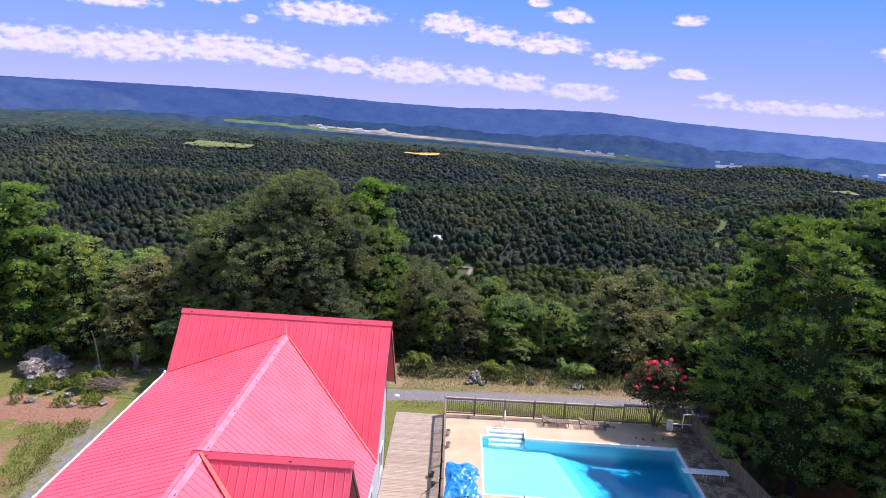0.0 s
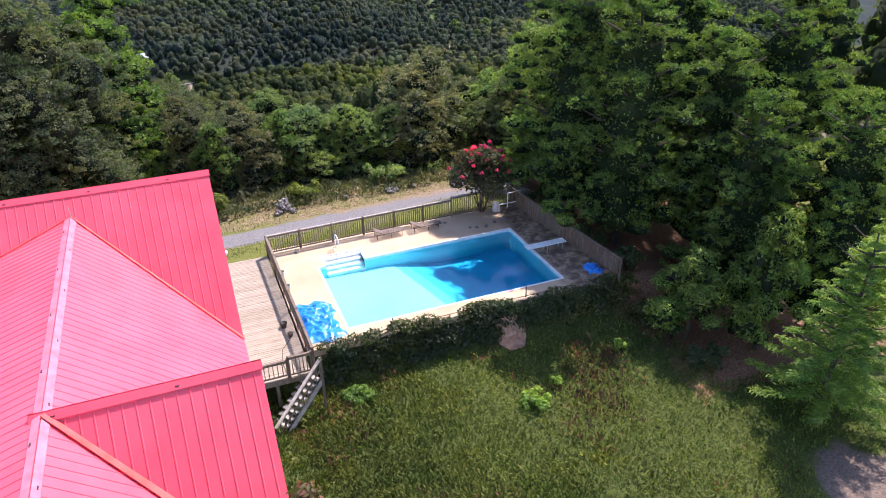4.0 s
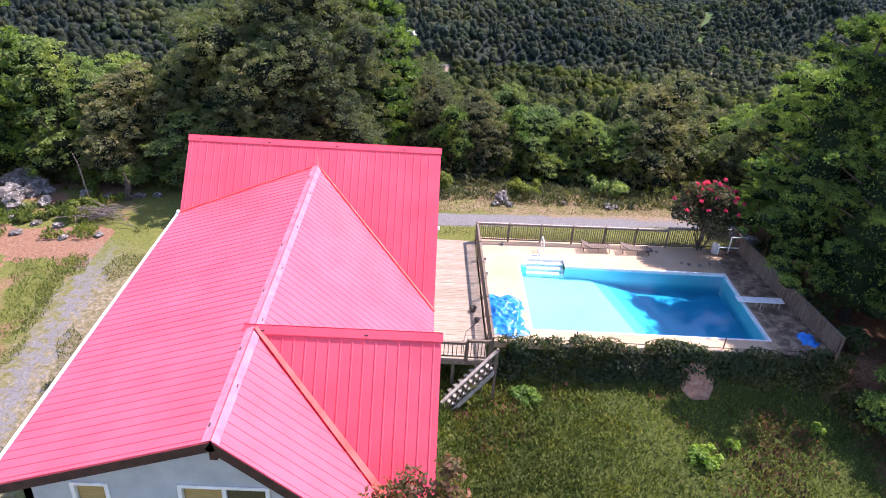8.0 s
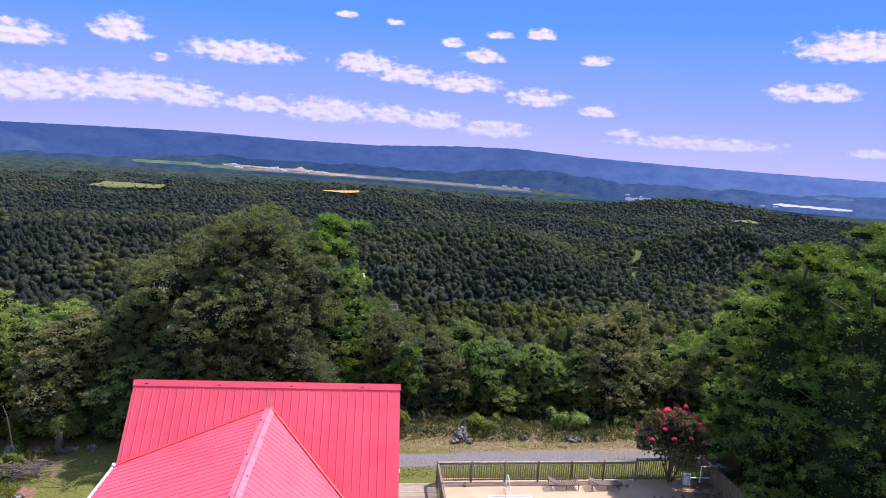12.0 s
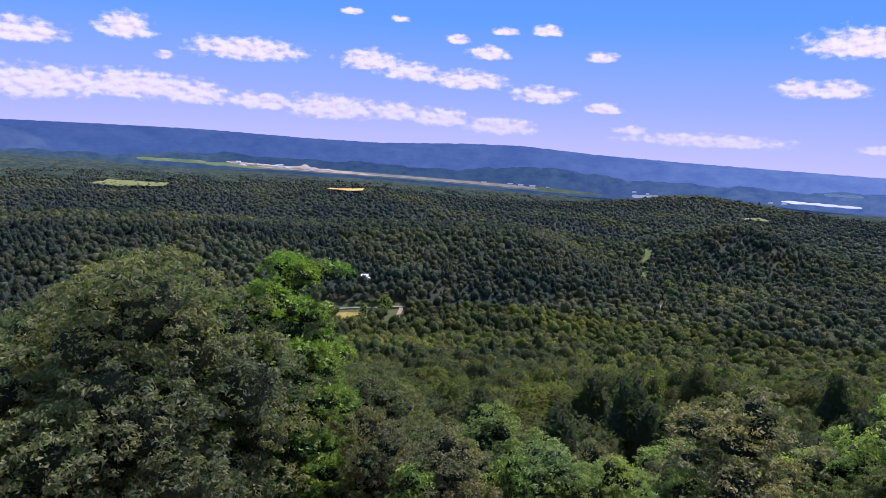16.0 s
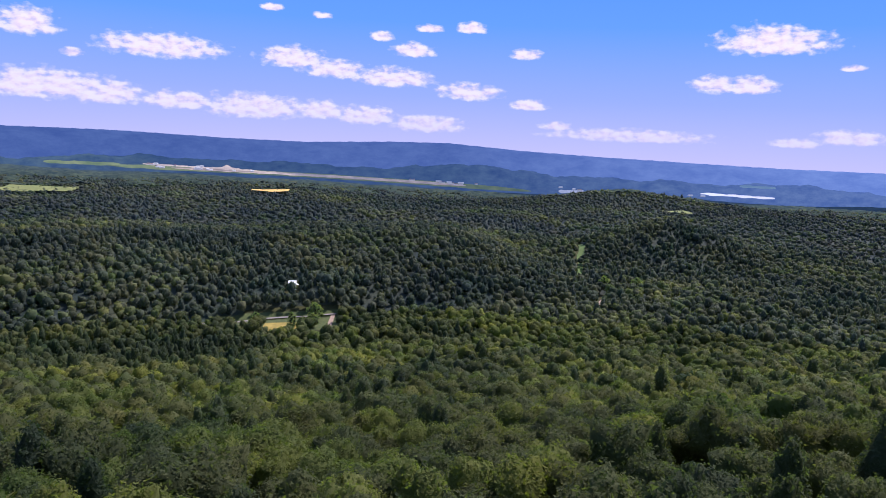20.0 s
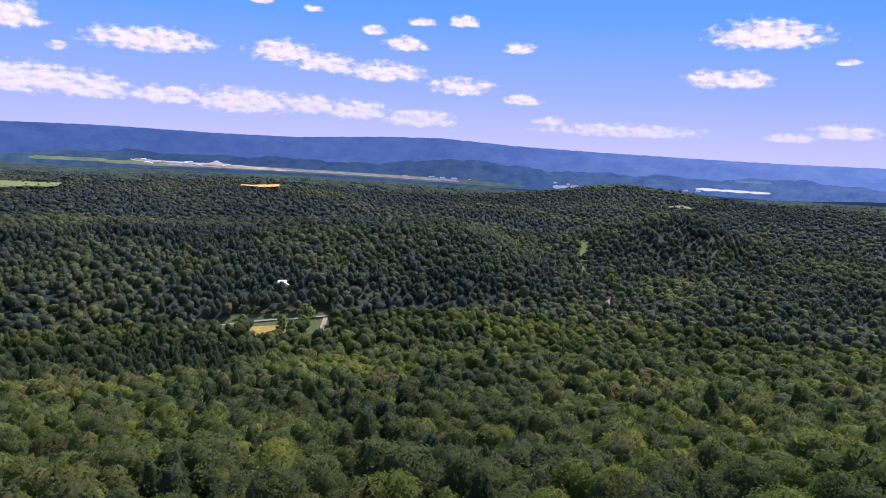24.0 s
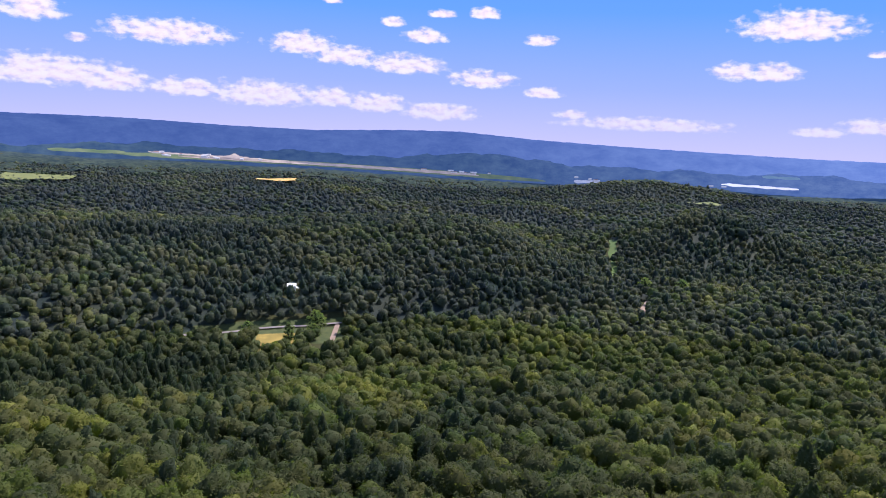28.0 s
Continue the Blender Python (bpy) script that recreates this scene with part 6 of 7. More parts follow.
for k, (x, y, r, fl) in enumerate([(-22.0, 30.2, 1.0, 0.7), (-21.1, 30.9, 0.7, 0.6), (-22.6, 32.4, 1.05, 0.85), (-21.4, 32.3, 0.8, 0.7), (-20.2, 31.4, 0.5, 0.6), (-20.8, 28.6, 0.5, 0.6), (-20.3, 27.2, 0.3, 0.6), (-19.4, 29.4, 0.5, 0.6), (-17.3, 30.6, 0.5, 0.6), (-15.9, 30.4, 0.35, 0.6), (-18.6, 26.6, 0.3, 0.5),
                                   (-17.2, 26.3, 0.3, 0.5), (-14.0, 30.6, 0.35, 0.5), (-12.9, 30.8, 0.3, 0.5), (-19.2, 25.4, 0.35, 0.4), (-16.2, 24.8, 0.25, 0.5), (-14.3, 25.2, 0.3, 0.4), (-21.5, 29.6, 0.7, 0.8)]):
    rock("boulder", x, y, r, 70 + k, "weathered grey and white boulder on bare red clay", None, fl)

# pool filter in the far corner
pump = empty("pool_filter", 23.4, 26.6, 0, "pool filter tank with white plastic pipes", "pool filter")
bm = tube(bmesh.new(), (24.2, 26.7, 0.1), (24.2, 26.7, 0.85), 0.33, 0.33, 16)
tube(bm, (24.2, 26.7, 0.85), (24.2, 26.7, 1.0), 0.33, 0.14, 16)
part("tank", bm, ROCK, pump, "round grey filter tank")
part("pipe", bent_tube(bmesh.new(), [(24.2, 26.7, 1.0), (24.2, 26.7, 1.15), (23.2, 26.6, 1.15), (23.2, 26.6, 0.05)], 0.035), WHITE, pump, "white plastic pipe")
part("pipe", bent_tube(bmesh.new(), [(22.5, 26.4, 0.05), (22.5, 26.4, 0.55), (23.7, 26.4, 0.55)], 0.035), WHITE, pump)
part("motor", tube(bmesh.new(), (22.9, 26.2, 0.2), (23.4, 26.2, 0.2), 0.14, 0.14, 12), POT, pump, "dark pump motor")
part("drum", tube(bmesh.new(), (22.4, 26.7, 0.0), (22.4, 26.7, 0.6), 0.2, 0.22, 12), PLASTIC, pump, "pale plastic drum")

# ---------------------------------------------------------------- planting round the pool
def bush(name, x, y, blobs, n, size, mat, seed, label, category="shrub", z=None, extra=None, stems=5, group=""):
    rng = np.random.default_rng(seed)
    z0 = float(height(x, y)) if z is None else z
    t = empty(name, x, y, z0, label, category, group)
    v, f = sprays(rng, blobs, n, size, 0.1, 0.5, 0.6)
    o = new("foliage", mesh_np("foliage", v, f, mat))
    o.parent = t
    if extra:
        ev, ef = sprays(rng, extra[0], extra[1], extra[2], 0.0, 0.6, 0.8)
        o = new("blossom", mesh_np("blossom", ev, ef, extra[3]))
        o.parent = t
    bm = bmesh.new()
    for k in range(stems):
        a = k * 2.4
        b = blobs[k % len(blobs)]
        tube(bm, (0.08 * math.cos(a), 0.08 * math.sin(a), -0.2), (b[0] * 0.85, b[1] * 0.85, b[2]), 0.045, 0.012, 5)
    me = bpy.data.meshes.new("stems")
    bm.to_mesh(me), bm.free(), me.materials.append(BARK)
    o = new("stems", me)
    o.parent = t
    return t


rg = np.random.default_rng(8)
myr = [(0.9 * math.cos(a) * r, 0.8 * math.sin(a) * r, z, s, s, s * 0.9) for a, r, z, s in [(0, 0.9, 1.6, 0.8), (1.2, 1.1, 1.9, 0.75), (2.4, 1.0, 1.7, 0.8), (3.5, 1.2, 2.0, 0.8), (4.6, 1.0, 1.7, 0.8), (5.6, 1.1, 2.0, 0.7), (0.6, 0.6, 2.7, 0.7), (2.9, 0.8, 2.7, 0.7), (4.9, 0.5, 2.9, 0.65), (0, 0.1, 2.2, 1.0)]]
flw = [(1.35 * math.cos(k * 2.4) * (0.3 + 0.03 * k), 1.1 * math.sin(k * 2.4) * (0.3 + 0.03 * k), 3.6 - 0.035 * k - 0.25 * math.sin(k * 1.7) ** 2, 0.1, 0.1, 0.1) for k in range(34)] + [(1.2 * math.cos(k * 1.9) * (0.35 + 0.02 * k), 1.0 * math.sin(k * 1.9) * (0.35 + 0.02 * k), 3.3 - 0.04 * k, 0.07, 0.07, 0.08) for k in range(26)]
bush("crape_myrtle", 21.5, 27.0, [tuple(1.3 * c for c in q) for q in myr], 11000, 0.09, LEAF_MYRTLE, 8, "crape myrtle with pink-red blossom beside the pool fence", "shrub", 0.0, ([tuple(1.3 * c for c in q) for q in flw], 2600, 0.06, FLOWER), 8)

# vine-covered wall below the pool's near edge
hedge = empty("vine_hedge", 16, 16.6, -2, "dense dark vines covering the bank below the pool", "hedge")
part("bank_wall", block((7.9, 16.55, -2.4), (25.2, 16.8, -0.02)), CONCRETE, hedge, "low retaining wall under the vines")
hb = []
for k in range(190):
    x = 7.9 + 17.6 * rg.random()
    zt = rg.random()
    hb.append((x, 16.6 - 0.5 * (1 - zt) + 0.2 * (rg.random() - 0.5), -1.75 + 1.85 * zt, 0.55 + 0.25 * rg.random(), 0.38, 0.3 + 0.1 * rg.random()))
v, f = sprays(rg, hb, 30000, 0.085, 0.0, 0.35, 0.6)
part("foliage", mesh_np("foliage", v, f, LEAF_VINE), LEAF_VINE, hedge)
for x in (12.1, 19.4):
    part("stake", tube(bmesh.new(), (x, 16.75, -0.2), (x, 16.78, 0.62), 0.03, n=6), POT, hedge)

# rank grass and low vines on the lawn below
def ground_cover(name, seed, n, x0, x1, y0, y1, size, mat, label, keep=None, upright=0.5, hmax=0.35):
    rng = np.random.default_rng(seed)
    x, y = x0 + (x1 - x0) * rng.random(n), y0 + (y1 - y0) * rng.random(n)
    if keep is not None:
        k = keep(x, y)
        x, y = x[k], y[k]
    n = len(x)
    lump = 0.5 + 0.5 * hnoise(x, y, 1.3, seed) + 0.35 * hnoise(x, y, 3.1, seed + 1)
    z = height(x, y) + hmax * np.clip(lump, 0, 1.4) * rng.random(n) - 0.04
    a = rng.random(n) * 6.283
    d = np.stack([np.cos(a), np.sin(a), upright + rng.random(n) * upright * 2], 1)
    d /= np.linalg.norm(d, axis=1)[:, None]
    side = np.stack([-np.sin(a), np.cos(a), 0.6 * (rng.random(n) - 0.5)], 1)
    s = (size * (0.6 + 0.8 * rng.random(n)))[:, None]
    c = np.stack([x, y, z], 1)
    v = np.stack([c - side * s * 0.2, c + d * s * 0.6 - side * s * 0.16, c + d * s, c + d * s * 0.5 + side * s * 0.2], 1).reshape(-1, 3)
    return tagged(new(name, mesh_np(name, v, np.arange(4 * n).reshape(n, 4), mat)), label, "grass", kind="stuff")


def lawn_area(x, y):
    bare = ((x - 18.2) / 0.75) ** 2 + ((y - 15.8) / 0.7) ** 2 < 1 + 0.4 * hnoise(x, y, 4)
    bare = bare | (((x - 28) / 2.4) ** 2 + ((y - 2) / 2.8) ** 2 < 1 + 0.4 * hnoise(x, y, 2)) | ((x > 26.5) & (y > 9.5))
    return ~bare & (x < 34) & ((y > 1.0) | (x > 5.2))


def scatter(x, y, p):
    """Keeps a share p of the places."""
    h = np.sin(x * 127.1 + y * 311.7) * 43758.5453
    return h - np.floor(h) < p


def mat_share(x, y):
    """How far the creepers have taken over from the rank grass, 0 to 1."""
    return smooth(15.0, 22.5, x + 0.45 * y + 3.0 * hnoise(x, y, 0.3, 5) + 1.6 * hnoise(x, y, 0.9, 2))


def rust_area(x, y):
    patch_ = np.clip(1.2 - ((x - 21.2) / 1.7) ** 2 - ((y - 12.8) / 1.8) ** 2, 0, 1) + np.clip(hnoise(x, y, 0.4, 11) + 0.5 * hnoise(x, y, 1.5, 4) - 0.35, 0, 1)
    return lawn_area(x, y) & scatter(x, y, patch_)


ground_cover("creepers", 21, 85000, 4.9, 34, -2, 16.3, 0.13, LEAF_LAWN, "low green creepers matted over the lawn bank", lambda x, y: lawn_area(x, y) & scatter(x, y, 0.25 + 0.75 * mat_share(x, y)), 0.4, 0.5)
ground_cover("rank_grass", 26, 95000, 4.9, 30, -2, 16.3, 0.22, LEAF_STALK, "rank olive grass on the lawn bank", lambda x, y: lawn_area(x, y) & scatter(x, y, 1.0 - 0.9 * mat_share(x, y)), 0.7, 0.22)
ground_cover("dead_weeds", 22, 24000, 6, 27, 0, 15.8, 0.24, LEAF_RUST, "rust-brown dead weeds among the creepers", rust_area, 0.8, 0.5)
ground_cover("yard_grass", 23, 42000, -15, -5.5, 8, 32, 0.11, GRASS, "short patchy grass in the west yard", lambda x, y: (hnoise(x, y, 0.35, 6) + 0.5 * hnoise(x, y, 1.1, 2) > -0.05) & ((np.abs(y - 24.3) > 1.3) | (x > -10.5)) & (np.abs(x + 12.1 + (y - 12) * 0.1) > 0.9 + 0.6 * hnoise(x, y, 0.9, 1)), 0.9, 0.1)
ground_cover("tall_weeds", 27, 9000, -26, -13.8, 15, 22.4, 0.14, LEAF_LIGHT, "knee-high green weeds beside the gravel track", lambda x, y: hnoise(x, y, 0.5, 8) + 0.6 * hnoise(x, y, 1.7, 3) > -0.05, 0.7, 0.2)
ground_cover("clay_weeds", 28, 7000, -23, -14.5, 24.6, 32, 0.26, LEAF_LIGHT, "scattered weeds on the bare clay", lambda x, y: hnoise(x, y, 0.8, 4) + 0.5 * hnoise(x, y, 2.1, 5) > 0.25, 0.9, 0.35)
ground_cover("verge_grass", 24, 14000, 4.5, 25, 27.2, 34.5, 0.09, GRASS, "dry grass verges along the gravel drive", lambda x, y: np.abs(y - 0.09 * x - 28.95) > 0.95, 0.9, 0.12)
ground_cover("brow_weeds", 25, 22000, -24, 26, 32.9, 38, 0.26, LEAF_WEED, "tangled weeds along the brow", lambda x, y: (y > 33 + hnoise(x, y, 0.6)) & ((x > 4) | (x < -9)), 0.6, 0.7)
part("bare_earth", mesh_np("bare_earth", [(18.2 + 0.8 * math.cos(a) * (1 + 0.25 * math.sin(3 * a)), 15.8 + 0.75 * math.sin(a) * (1 + 0.2 * math.cos(2 * a)), float(height(18.2 + 0.8 * math.cos(a), 15.8 + 0.75 * math.sin(a))) + 0.02) for a in np.linspace(0, 6.283, 13)[:12]], [tuple(range(12))], CLAY), CLAY)
tagged(bpy.data.objects["bare_earth"], "patch of bare red earth on the bank", "ground", kind="structure")

# shrubs: x, y, width, height, material
for k, (x, y, w, h, mt, lab) in enumerate([(-16.6, 27.8, 1.2, 1.0, LEAF_LIGHT, "green tussock of tall weeds on the clay"), (-18.4, 27.6, 0.6, 0.5, LEAF_LIGHT, "small green shrub on the clay"), (-19.6, 27.0, 0.5, 0.4, LEAF_LIGHT, "small green shrub on the clay"),
                                           (-15.0, 32.4, 1.6, 1.9, LEAF_GREEN, "leafy shrub at the wood's edge"), (-17.8, 32.8, 1.4, 1.5, LEAF_LIGHT, "yellow-green shrub at the wood's edge"), (-11.6, 32.2, 1.2, 1.0, LEAF_LIGHT, "yellow-green shrub at the wood's edge"),
                                           (11.4, 34.8, 1.3, 1.0, LEAF_LIGHT, "yellow-green shrub on the brow"), (17.5, 35.3, 1.5, 1.3, LEAF_GREEN, "leafy shrub on the brow"),
                                           (5.6, 35.0, 1.3, 1.3, LEAF_LIGHT, "yellow-green shrub on the brow"), (17.1, 11.5, 0.85, 0.6, LEAF_BRIGHT, "bright green weed clump on the lawn"), (18.7, 12.3, 0.4, 0.35, LEAF_BRIGHT, "bright green weed clump on the lawn"),
                                           (9.6, 14.8, 0.8, 0.45, LEAF_BRIGHT, "bright green weed clump on the lawn"), (23.1, 13.4, 0.35, 0.45, LEAF_BRIGHT, "bright green weed clump on the lawn"), (26.3, 15.2, 1.2, 1.3, LEAF_VINE, "dark shrub at the lawn's shaded edge"), (26.8, 11.0, 1.3, 1.2, LEAF_VINE, "dark shrub at the lawn's shaded edge"),
                                           (25.8, 24.0, 0.9, 1.2, LEAF_VINE, "dark shrub outside the side fence"), (26.1, 27.0, 0.9, 1.1, LEAF_VINE, "dark shrub outside the side fence"), (26.0, 20.5, 1.0, 1.4, LEAF_VINE, "dark shrub outside the side fence"), (26.2, 17.6, 1.0, 1.3, LEAF_VINE, "dark shrub outside the side fence")]):
    rs = random.Random(300 + k)
    bl = [(w * rs.uniform(0.2, 0.95) * math.cos(q * 2.4 + k), w * rs.uniform(0.2, 0.8) * math.sin(q * 2.4 + k), h * rs.uniform(0.2, 0.8), w * rs.uniform(0.2, 0.45), w * rs.uniform(0.2, 0.45), h * rs.uniform(0.2, 0.5)) for q in range(8)]
    bush("shrub", x, y, bl, int(900 * w * h + 500), 0.09, mt, 100 + k, lab, group="shrubs round the yard")

# tree with reddish shoots in front of the roof
red = [(0.0, 0.1, 9.2, 0.5, 0.5, 0.6), (-0.6, 0.2, 9.6, 0.45, 0.45, 0.5), (0.45, -0.1, 10.2, 0.4, 0.4, 0.7), (-0.2, 0.1, 10.3, 0.35, 0.35, 0.6), (-1.0, 0.0, 9.0, 0.4, 0.4, 0.5), (0.7, 0.0, 9.5, 0.4, 0.4, 0.6), (0.1, 0.0, 8.4, 0.7, 0.7, 0.7), (0.5, 0.1, 10.9, 0.25, 0.25, 0.45)]
rt = empty("young_tree", 4.5, -0.1, -2.4, "slender young tree with reddish-green shoots beside the gable", "tree")
v, f = sprays(np.random.default_rng(31), [(1.25 * a, 1.25 * b, c, 1.35 * p, 1.35 * q, r) for a, b, c, p, q, r in red], 3200, 0.075, 0.0, 0.8, 0.8)
o = new("crown", mesh_np("crown", v, f, LEAF_RED))
o.parent = rt
bm = tube(bmesh.new(), (0, 0, -0.2), (0.05, 0, 8.0), 0.09, 0.05, 7)
for q in red:
    tube(bm, (0.05, 0, 7.8), q[:3], 0.03, 0.008, 5)
me = bpy.data.meshes.new("trunk")
bm.to_mesh(me), bm.free(), me.materials.append(BARK)
o = new("trunk", me)
o.parent = rt

# stump and brush pile in the west yard
st = empty("tree_stump", -14.5, 30.2, 0, "dark broken tree stump at the edge of the grass", "stump")
bm = tube(bmesh.new(), (-14.5, 30.2, -0.2), (-14.45, 30.25, 1.1), 0.24, 0.16, 9)
tube(bm, (-14.5, 30.2, 0.1), (-13.9, 29.9, 0.02), 0.14, 0.04, 6), tube(bm, (-14.45, 30.25, 1.0), (-14.6, 30.2, 1.7), 0.09, 0.05, 6)
part("stump", bm, BARK, st)
brush = empty("brush_pile", -15.2, 27.4, 0, "heap of dead grey branches on the clay", "branches")
for k in range(110):
    a, p = rg.random() * 6.28, Vector((-15.2 + rg.normal() * 0.8, 27.4 + rg.normal() * 0.4, 0.05 + 0.45 * rg.random()))
    d = Vector((math.cos(a), math.sin(a) * 0.7, 0.25 * rg.normal())) * (0.35 + 0.5 * rg.random())
    part("branch", tube(bmesh.new(), p - d, p + d, 0.025, 0.01, 5), DEADWOOD, brush)
sap = empty("dead_sapling", -16.6, 29.4, 0, "thin pale dead sapling among weeds", "tree")
part("stem", bent_tube(bmesh.new(), [(-16.6, 29.4, -0.1), (-16.75, 29.4, 1.2), (-16.95, 29.5, 2.4), (-17.1, 29.4, 3.1)], 0.03, 5), DEADWOOD, sap)

# ---------------------------------------------------------------- the valley
def ribbon(name, pts, w, mat, label, category, lift=0.4, n=40):
    """A road surface along a line of points, laid on the land."""
    p = [Vector((*q, 0)) for q in pts]
    V = []
    for a, b in zip(p, p[1:]):
        d = (b - a).normalized()
        s = Vector((-d.y, d.x, 0)) * w / 2
        for k in range(n + 1):
            c = a.lerp(b, k / n)
            for e in (c - s, c + s):
                V.append((e.x, e.y, float(height(c.x, c.y)) + lift))
    F = [(i, i + 1, i + 3, i + 2) for j in range(len(p) - 1) for i in range(j * 2 * (n + 1), j * 2 * (n + 1) + 2 * n, 2)]
    return tagged(new(name, mesh_np(name, V, F, mat)), label, category, kind="structure")


ribbon("road_1", [(-110, 672), (-75, 681), (-38, 688), (28, 692.5)], 4.2, ASPHALT, "grey country road through the woods", "road", 0.7)
ribbon("road_2", [(25, 692), (20, 659), (12, 626), (5, 597)], 4.0, DIRT, "pale brown dirt lane joining the road", "road", 0.8)
ribbon("road_3", [(332, 770), (313, 741), (296, 706)], 5.0, DIRT, "pale dirt lane at the meadow's foot", "road")


def field(name, x0, x1, y0, y1, mat, label, lift, n=14):
    X, Y = np.meshgrid(np.linspace(x0, x1, n), np.linspace(y0, y1, n))
    X = X + (x1 - x0) * 0.03 * hnoise(X, Y, 20 / (x1 - x0))
    i = np.arange(X.size).reshape(X.shape)
    return tagged(new(name, mesh_np(name, np.stack([X, Y, height(X, Y) + lift], -1).reshape(-1, 3), np.stack([i[:-1, :-1], i[:-1, 1:], i[1:, 1:], i[1:, :-1]], -1).reshape(-1, 4), mat)), label, "field", kind="structure")


field("field_1", -37, -1, 634, 674, HAY, "dry golden meadow beside the country road", 0.35)
field("verge", -96, 34, 652, 700, VERGE, "grassy verge along the country road", 0.15)
field("field_6", -24, -2, 572, 606, HAY, "small dry clearing among pines", 0.3)
field("field_2", -150, -55, 1905, 1985, HAY_FAR, "bright golden hay field amid dark woods", 17)
field("field_3", -790, -610, 1975, 2110, MEADOW_FAR, "pale green meadow amid dark woods", 13)
field("field_4", 905, 990, 1720, 1780, MEADOW_FAR, "small green meadow amid dark woods", 12)
X, Y = np.meshgrid(np.linspace(-1, 1, 6), np.linspace(850, 1085, 30))
C = 334 + (Y - 860) * 0.41
Xw = C + X * (2.4 + 1.6 * np.sin(Y * 0.09) + (Y - 850) * 0.02)
i = np.arange(X.size).reshape(X.shape)
tagged(new("field_5", mesh_np("field_5", np.stack([Xw, Y, height(Xw, Y) + 0.4], -1).reshape(-1, 3), np.stack([i[:-1, :-1], i[:-1, 1:], i[1:, 1:], i[1:, :-1]], -1).reshape(-1, 4), MEADOW)), "bright green strip of meadow between wooded hills", "field", kind="structure")

cot = empty("farmhouse", -14, 745, float(height(-14, 745)), "small white farmhouse half hidden in trees", "house")
hz = float(height(-14, 745)) + 5
bm = block((-17.5, 742, hz - 7), (-10.5, 748, hz + 1.0))
part("wall", bm, WHITE, cot, "white wall")
bm = slab([(-18, 741.6, hz + 1.0), (-10, 741.6, hz + 1.0), (-10, 745, hz + 3.2), (-18, 745, hz + 3.2)], 0.3)
part("roof", bm, WHITE, cot, "sunlit pale metal roof")
part("roof", slab([(-18, 748.4, hz + 1.0), (-10, 748.4, hz + 1.0), (-10, 745, hz + 3.2), (-18, 745, hz + 3.2)], 0.3), WHITE, cot)
part("window", block((-16, 741.9, hz - 2.5), (-14.5, 742.02, hz - 0.8)), GLASS, cot)
part("porch_roof", slab([(-10.5, 742, hz), (-7.5, 742, hz - 0.8), (-7.5, 746, hz - 0.8), (-10.5, 746, hz)], 0.25), WHITE, cot)

plant("leafy", -12.5, 652, 1.2, 0.4, "lone round tree casting shade on the dry meadow", sz=1.5)
plant("leafy", 8, 676, 1.9, 1.4, "tall light green tree where the lane meets the road", sz=1.1)
plant("leafy", 6, 662, 1.5, 2.4, "light green tree where the lane meets the road")
plant("leafy", -44, 676, 1.2, 2.0, "round tree beside the country road")
plant("leafy", 340, 795, 1.9, 1.0, "tall light green tree at the meadow's foot", sz=1.1)
plant("leafy", 378, 790, 2.0, 2.0, "light green tree at the meadow's foot")

# ---------------------------------------------------------------- airfield and buildings far across the valley
def at(az, r):
    return r * math.sin(radians(az)), 60 + r * math.cos(radians(az))


def far_patch(name, az0, az1, el0, el1, r, mat, label, category, wave=0.0):
    """A patch of open ground on the far valley floor."""
    n = 40
    A = np.linspace(az0, az1, n)
    V = []
    for a in A:
        t = (a - az0) / (az1 - az0)
        x, y = at(a, r)
        edge = min(1, 8 * t, 8 * (1 - t)) ** 0.5
        lo, hi = el0(a) + 0.035 * float(hnoise(a * 30, 0, 0.11, 3)), el1(a) + 0.035 * float(hnoise(a * 30, 0, 0.13, 8))
        mid_ = (lo + hi) / 2
        for e, dr in ((mid_ + (lo - mid_) * edge, -25), (mid_ + (hi - mid_) * edge, 25)):
            V.append((x * (r + dr) / r, 60 + (y - 60) * (r + dr) / r, 12 + r * math.tan(radians(e))))
    F = [(2 * i, 2 * i + 1, 2 * i + 3, 2 * i + 2) for i in range(n - 1)]
    return tagged(new(name, mesh_np(name, V, F, mat)), label, category, kind="structure")


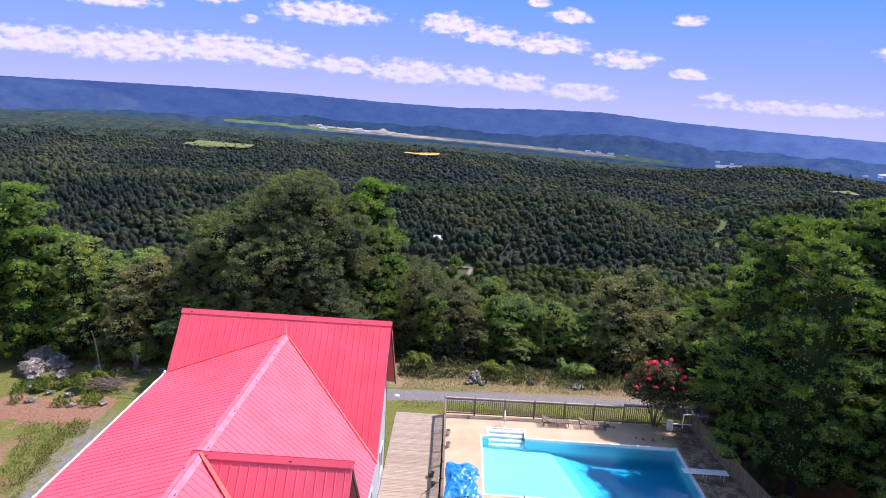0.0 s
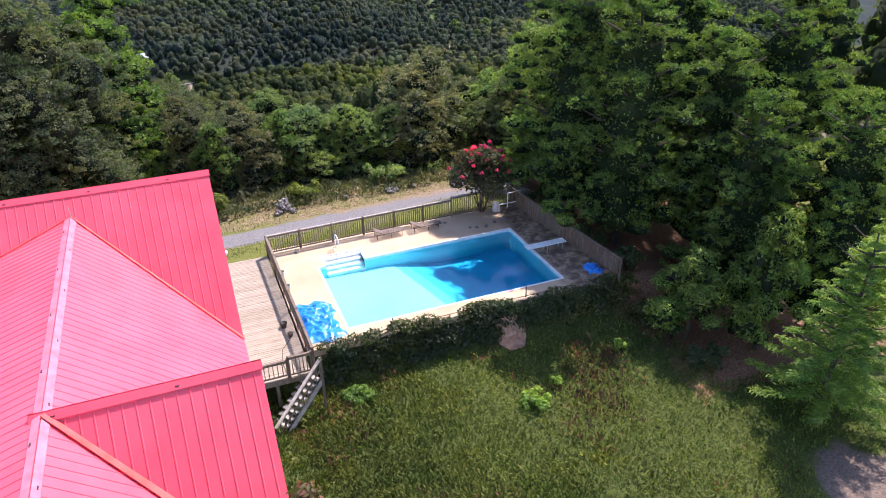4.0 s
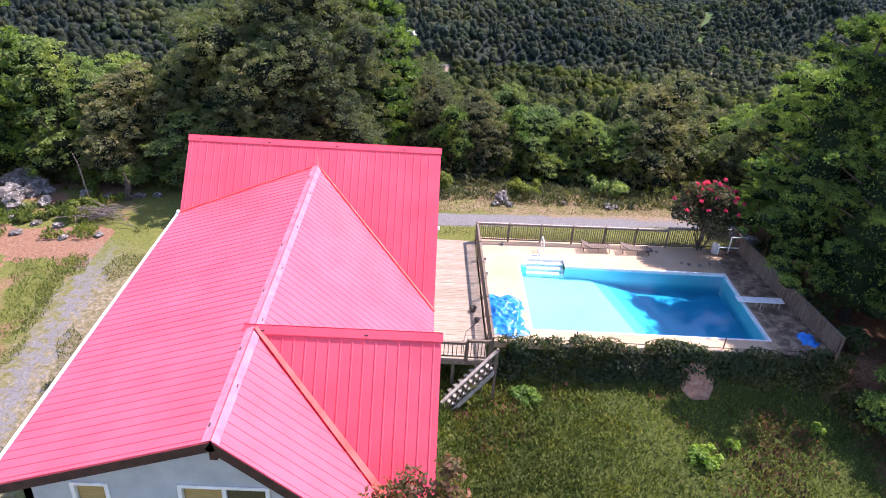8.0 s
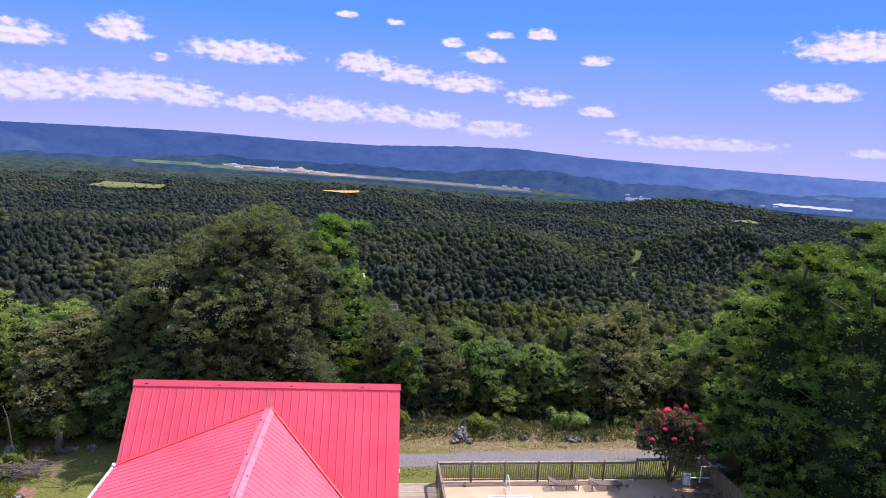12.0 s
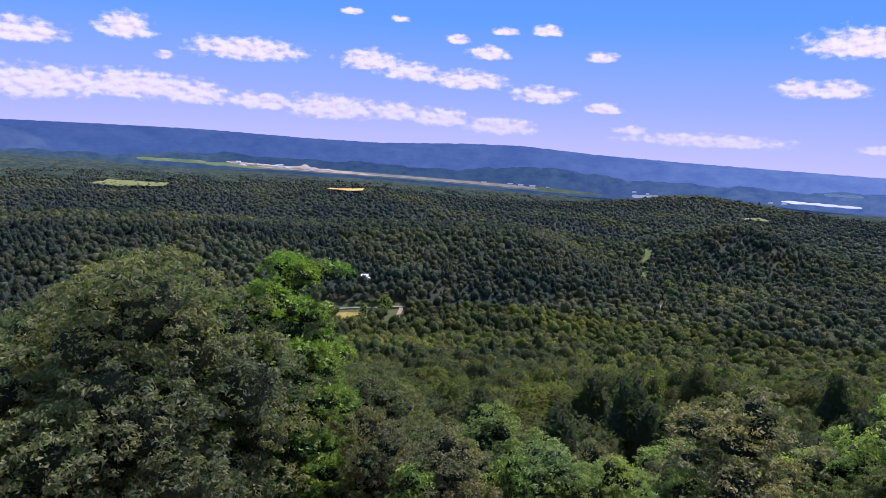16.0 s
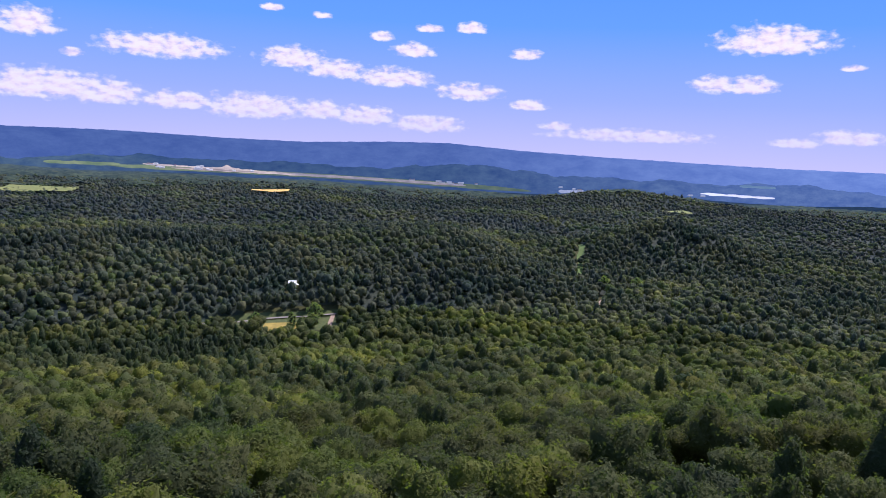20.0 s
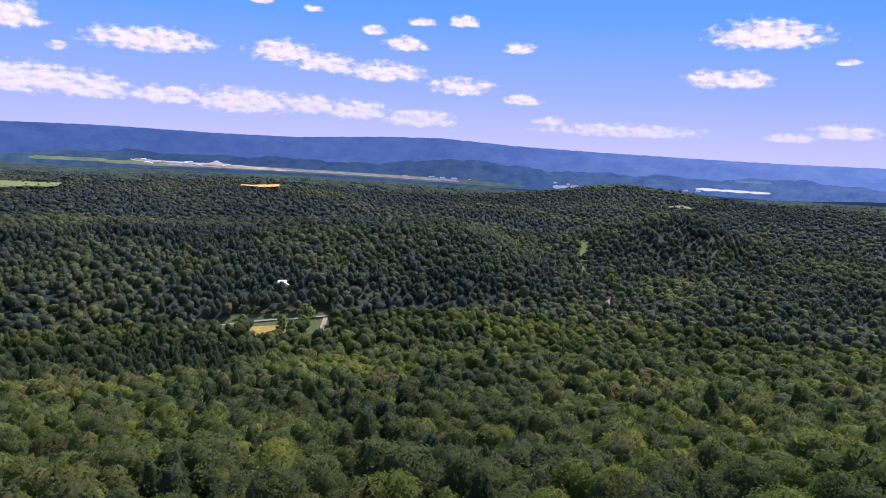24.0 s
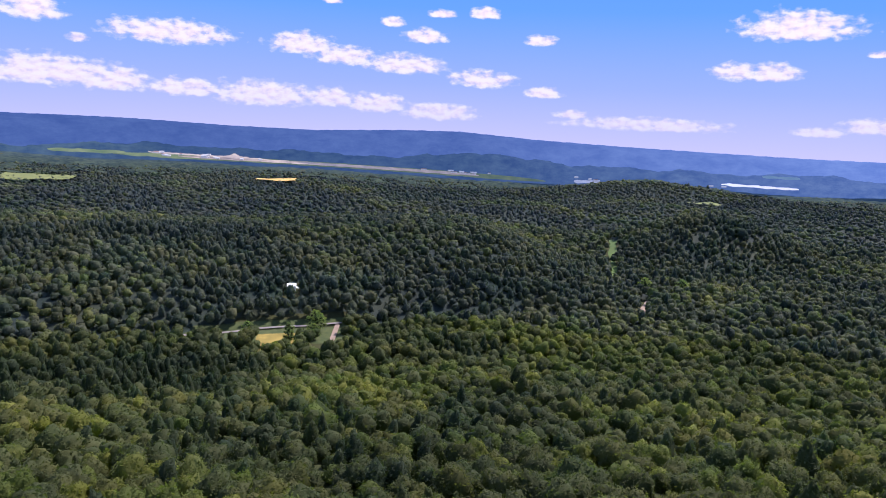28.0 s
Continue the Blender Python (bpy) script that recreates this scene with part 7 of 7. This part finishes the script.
LINE = lambda a: -3.88 - 0.034 * (a + 7)
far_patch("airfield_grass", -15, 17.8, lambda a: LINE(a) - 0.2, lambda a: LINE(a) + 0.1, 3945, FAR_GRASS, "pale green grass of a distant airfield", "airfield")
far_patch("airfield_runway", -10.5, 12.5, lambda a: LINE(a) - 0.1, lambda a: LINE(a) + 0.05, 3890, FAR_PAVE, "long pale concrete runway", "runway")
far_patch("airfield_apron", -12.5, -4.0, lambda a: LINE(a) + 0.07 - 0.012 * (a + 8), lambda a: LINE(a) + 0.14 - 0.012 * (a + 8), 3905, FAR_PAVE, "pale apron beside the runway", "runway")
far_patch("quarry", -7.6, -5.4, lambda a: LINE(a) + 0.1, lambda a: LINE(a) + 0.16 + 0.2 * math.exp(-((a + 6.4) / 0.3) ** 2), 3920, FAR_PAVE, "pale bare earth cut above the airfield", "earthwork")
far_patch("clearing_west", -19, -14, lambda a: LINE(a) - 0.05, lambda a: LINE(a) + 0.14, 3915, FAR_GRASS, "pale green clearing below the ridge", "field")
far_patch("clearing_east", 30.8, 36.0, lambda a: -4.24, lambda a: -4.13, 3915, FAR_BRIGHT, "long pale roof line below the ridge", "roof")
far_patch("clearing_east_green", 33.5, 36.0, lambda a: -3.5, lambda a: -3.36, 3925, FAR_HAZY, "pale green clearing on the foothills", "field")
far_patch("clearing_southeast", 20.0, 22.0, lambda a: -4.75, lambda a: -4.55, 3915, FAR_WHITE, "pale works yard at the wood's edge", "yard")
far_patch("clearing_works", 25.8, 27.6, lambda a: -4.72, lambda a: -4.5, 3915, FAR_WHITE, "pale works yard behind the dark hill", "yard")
rf = random.Random(9)
for k in range(34):
    a = rf.choice([rf.uniform(-12, -8.5), rf.uniform(-8.5, -4), rf.uniform(8, 14), rf.uniform(8, 14), rf.uniform(30, 31.5), rf.uniform(20, 22)])
    x, y = at(a, 3885 - k)
    z = 12 + 3885 * math.tan(radians((LINE(a) if a < 18 else -4.55) + rf.uniform(-0.12, 0.2)))
    w = rf.uniform(10, 34)
    h_ = empty("airfield_hangar", x, y, z, "small pale metal hangar by the airfield", "building", "airfield buildings")
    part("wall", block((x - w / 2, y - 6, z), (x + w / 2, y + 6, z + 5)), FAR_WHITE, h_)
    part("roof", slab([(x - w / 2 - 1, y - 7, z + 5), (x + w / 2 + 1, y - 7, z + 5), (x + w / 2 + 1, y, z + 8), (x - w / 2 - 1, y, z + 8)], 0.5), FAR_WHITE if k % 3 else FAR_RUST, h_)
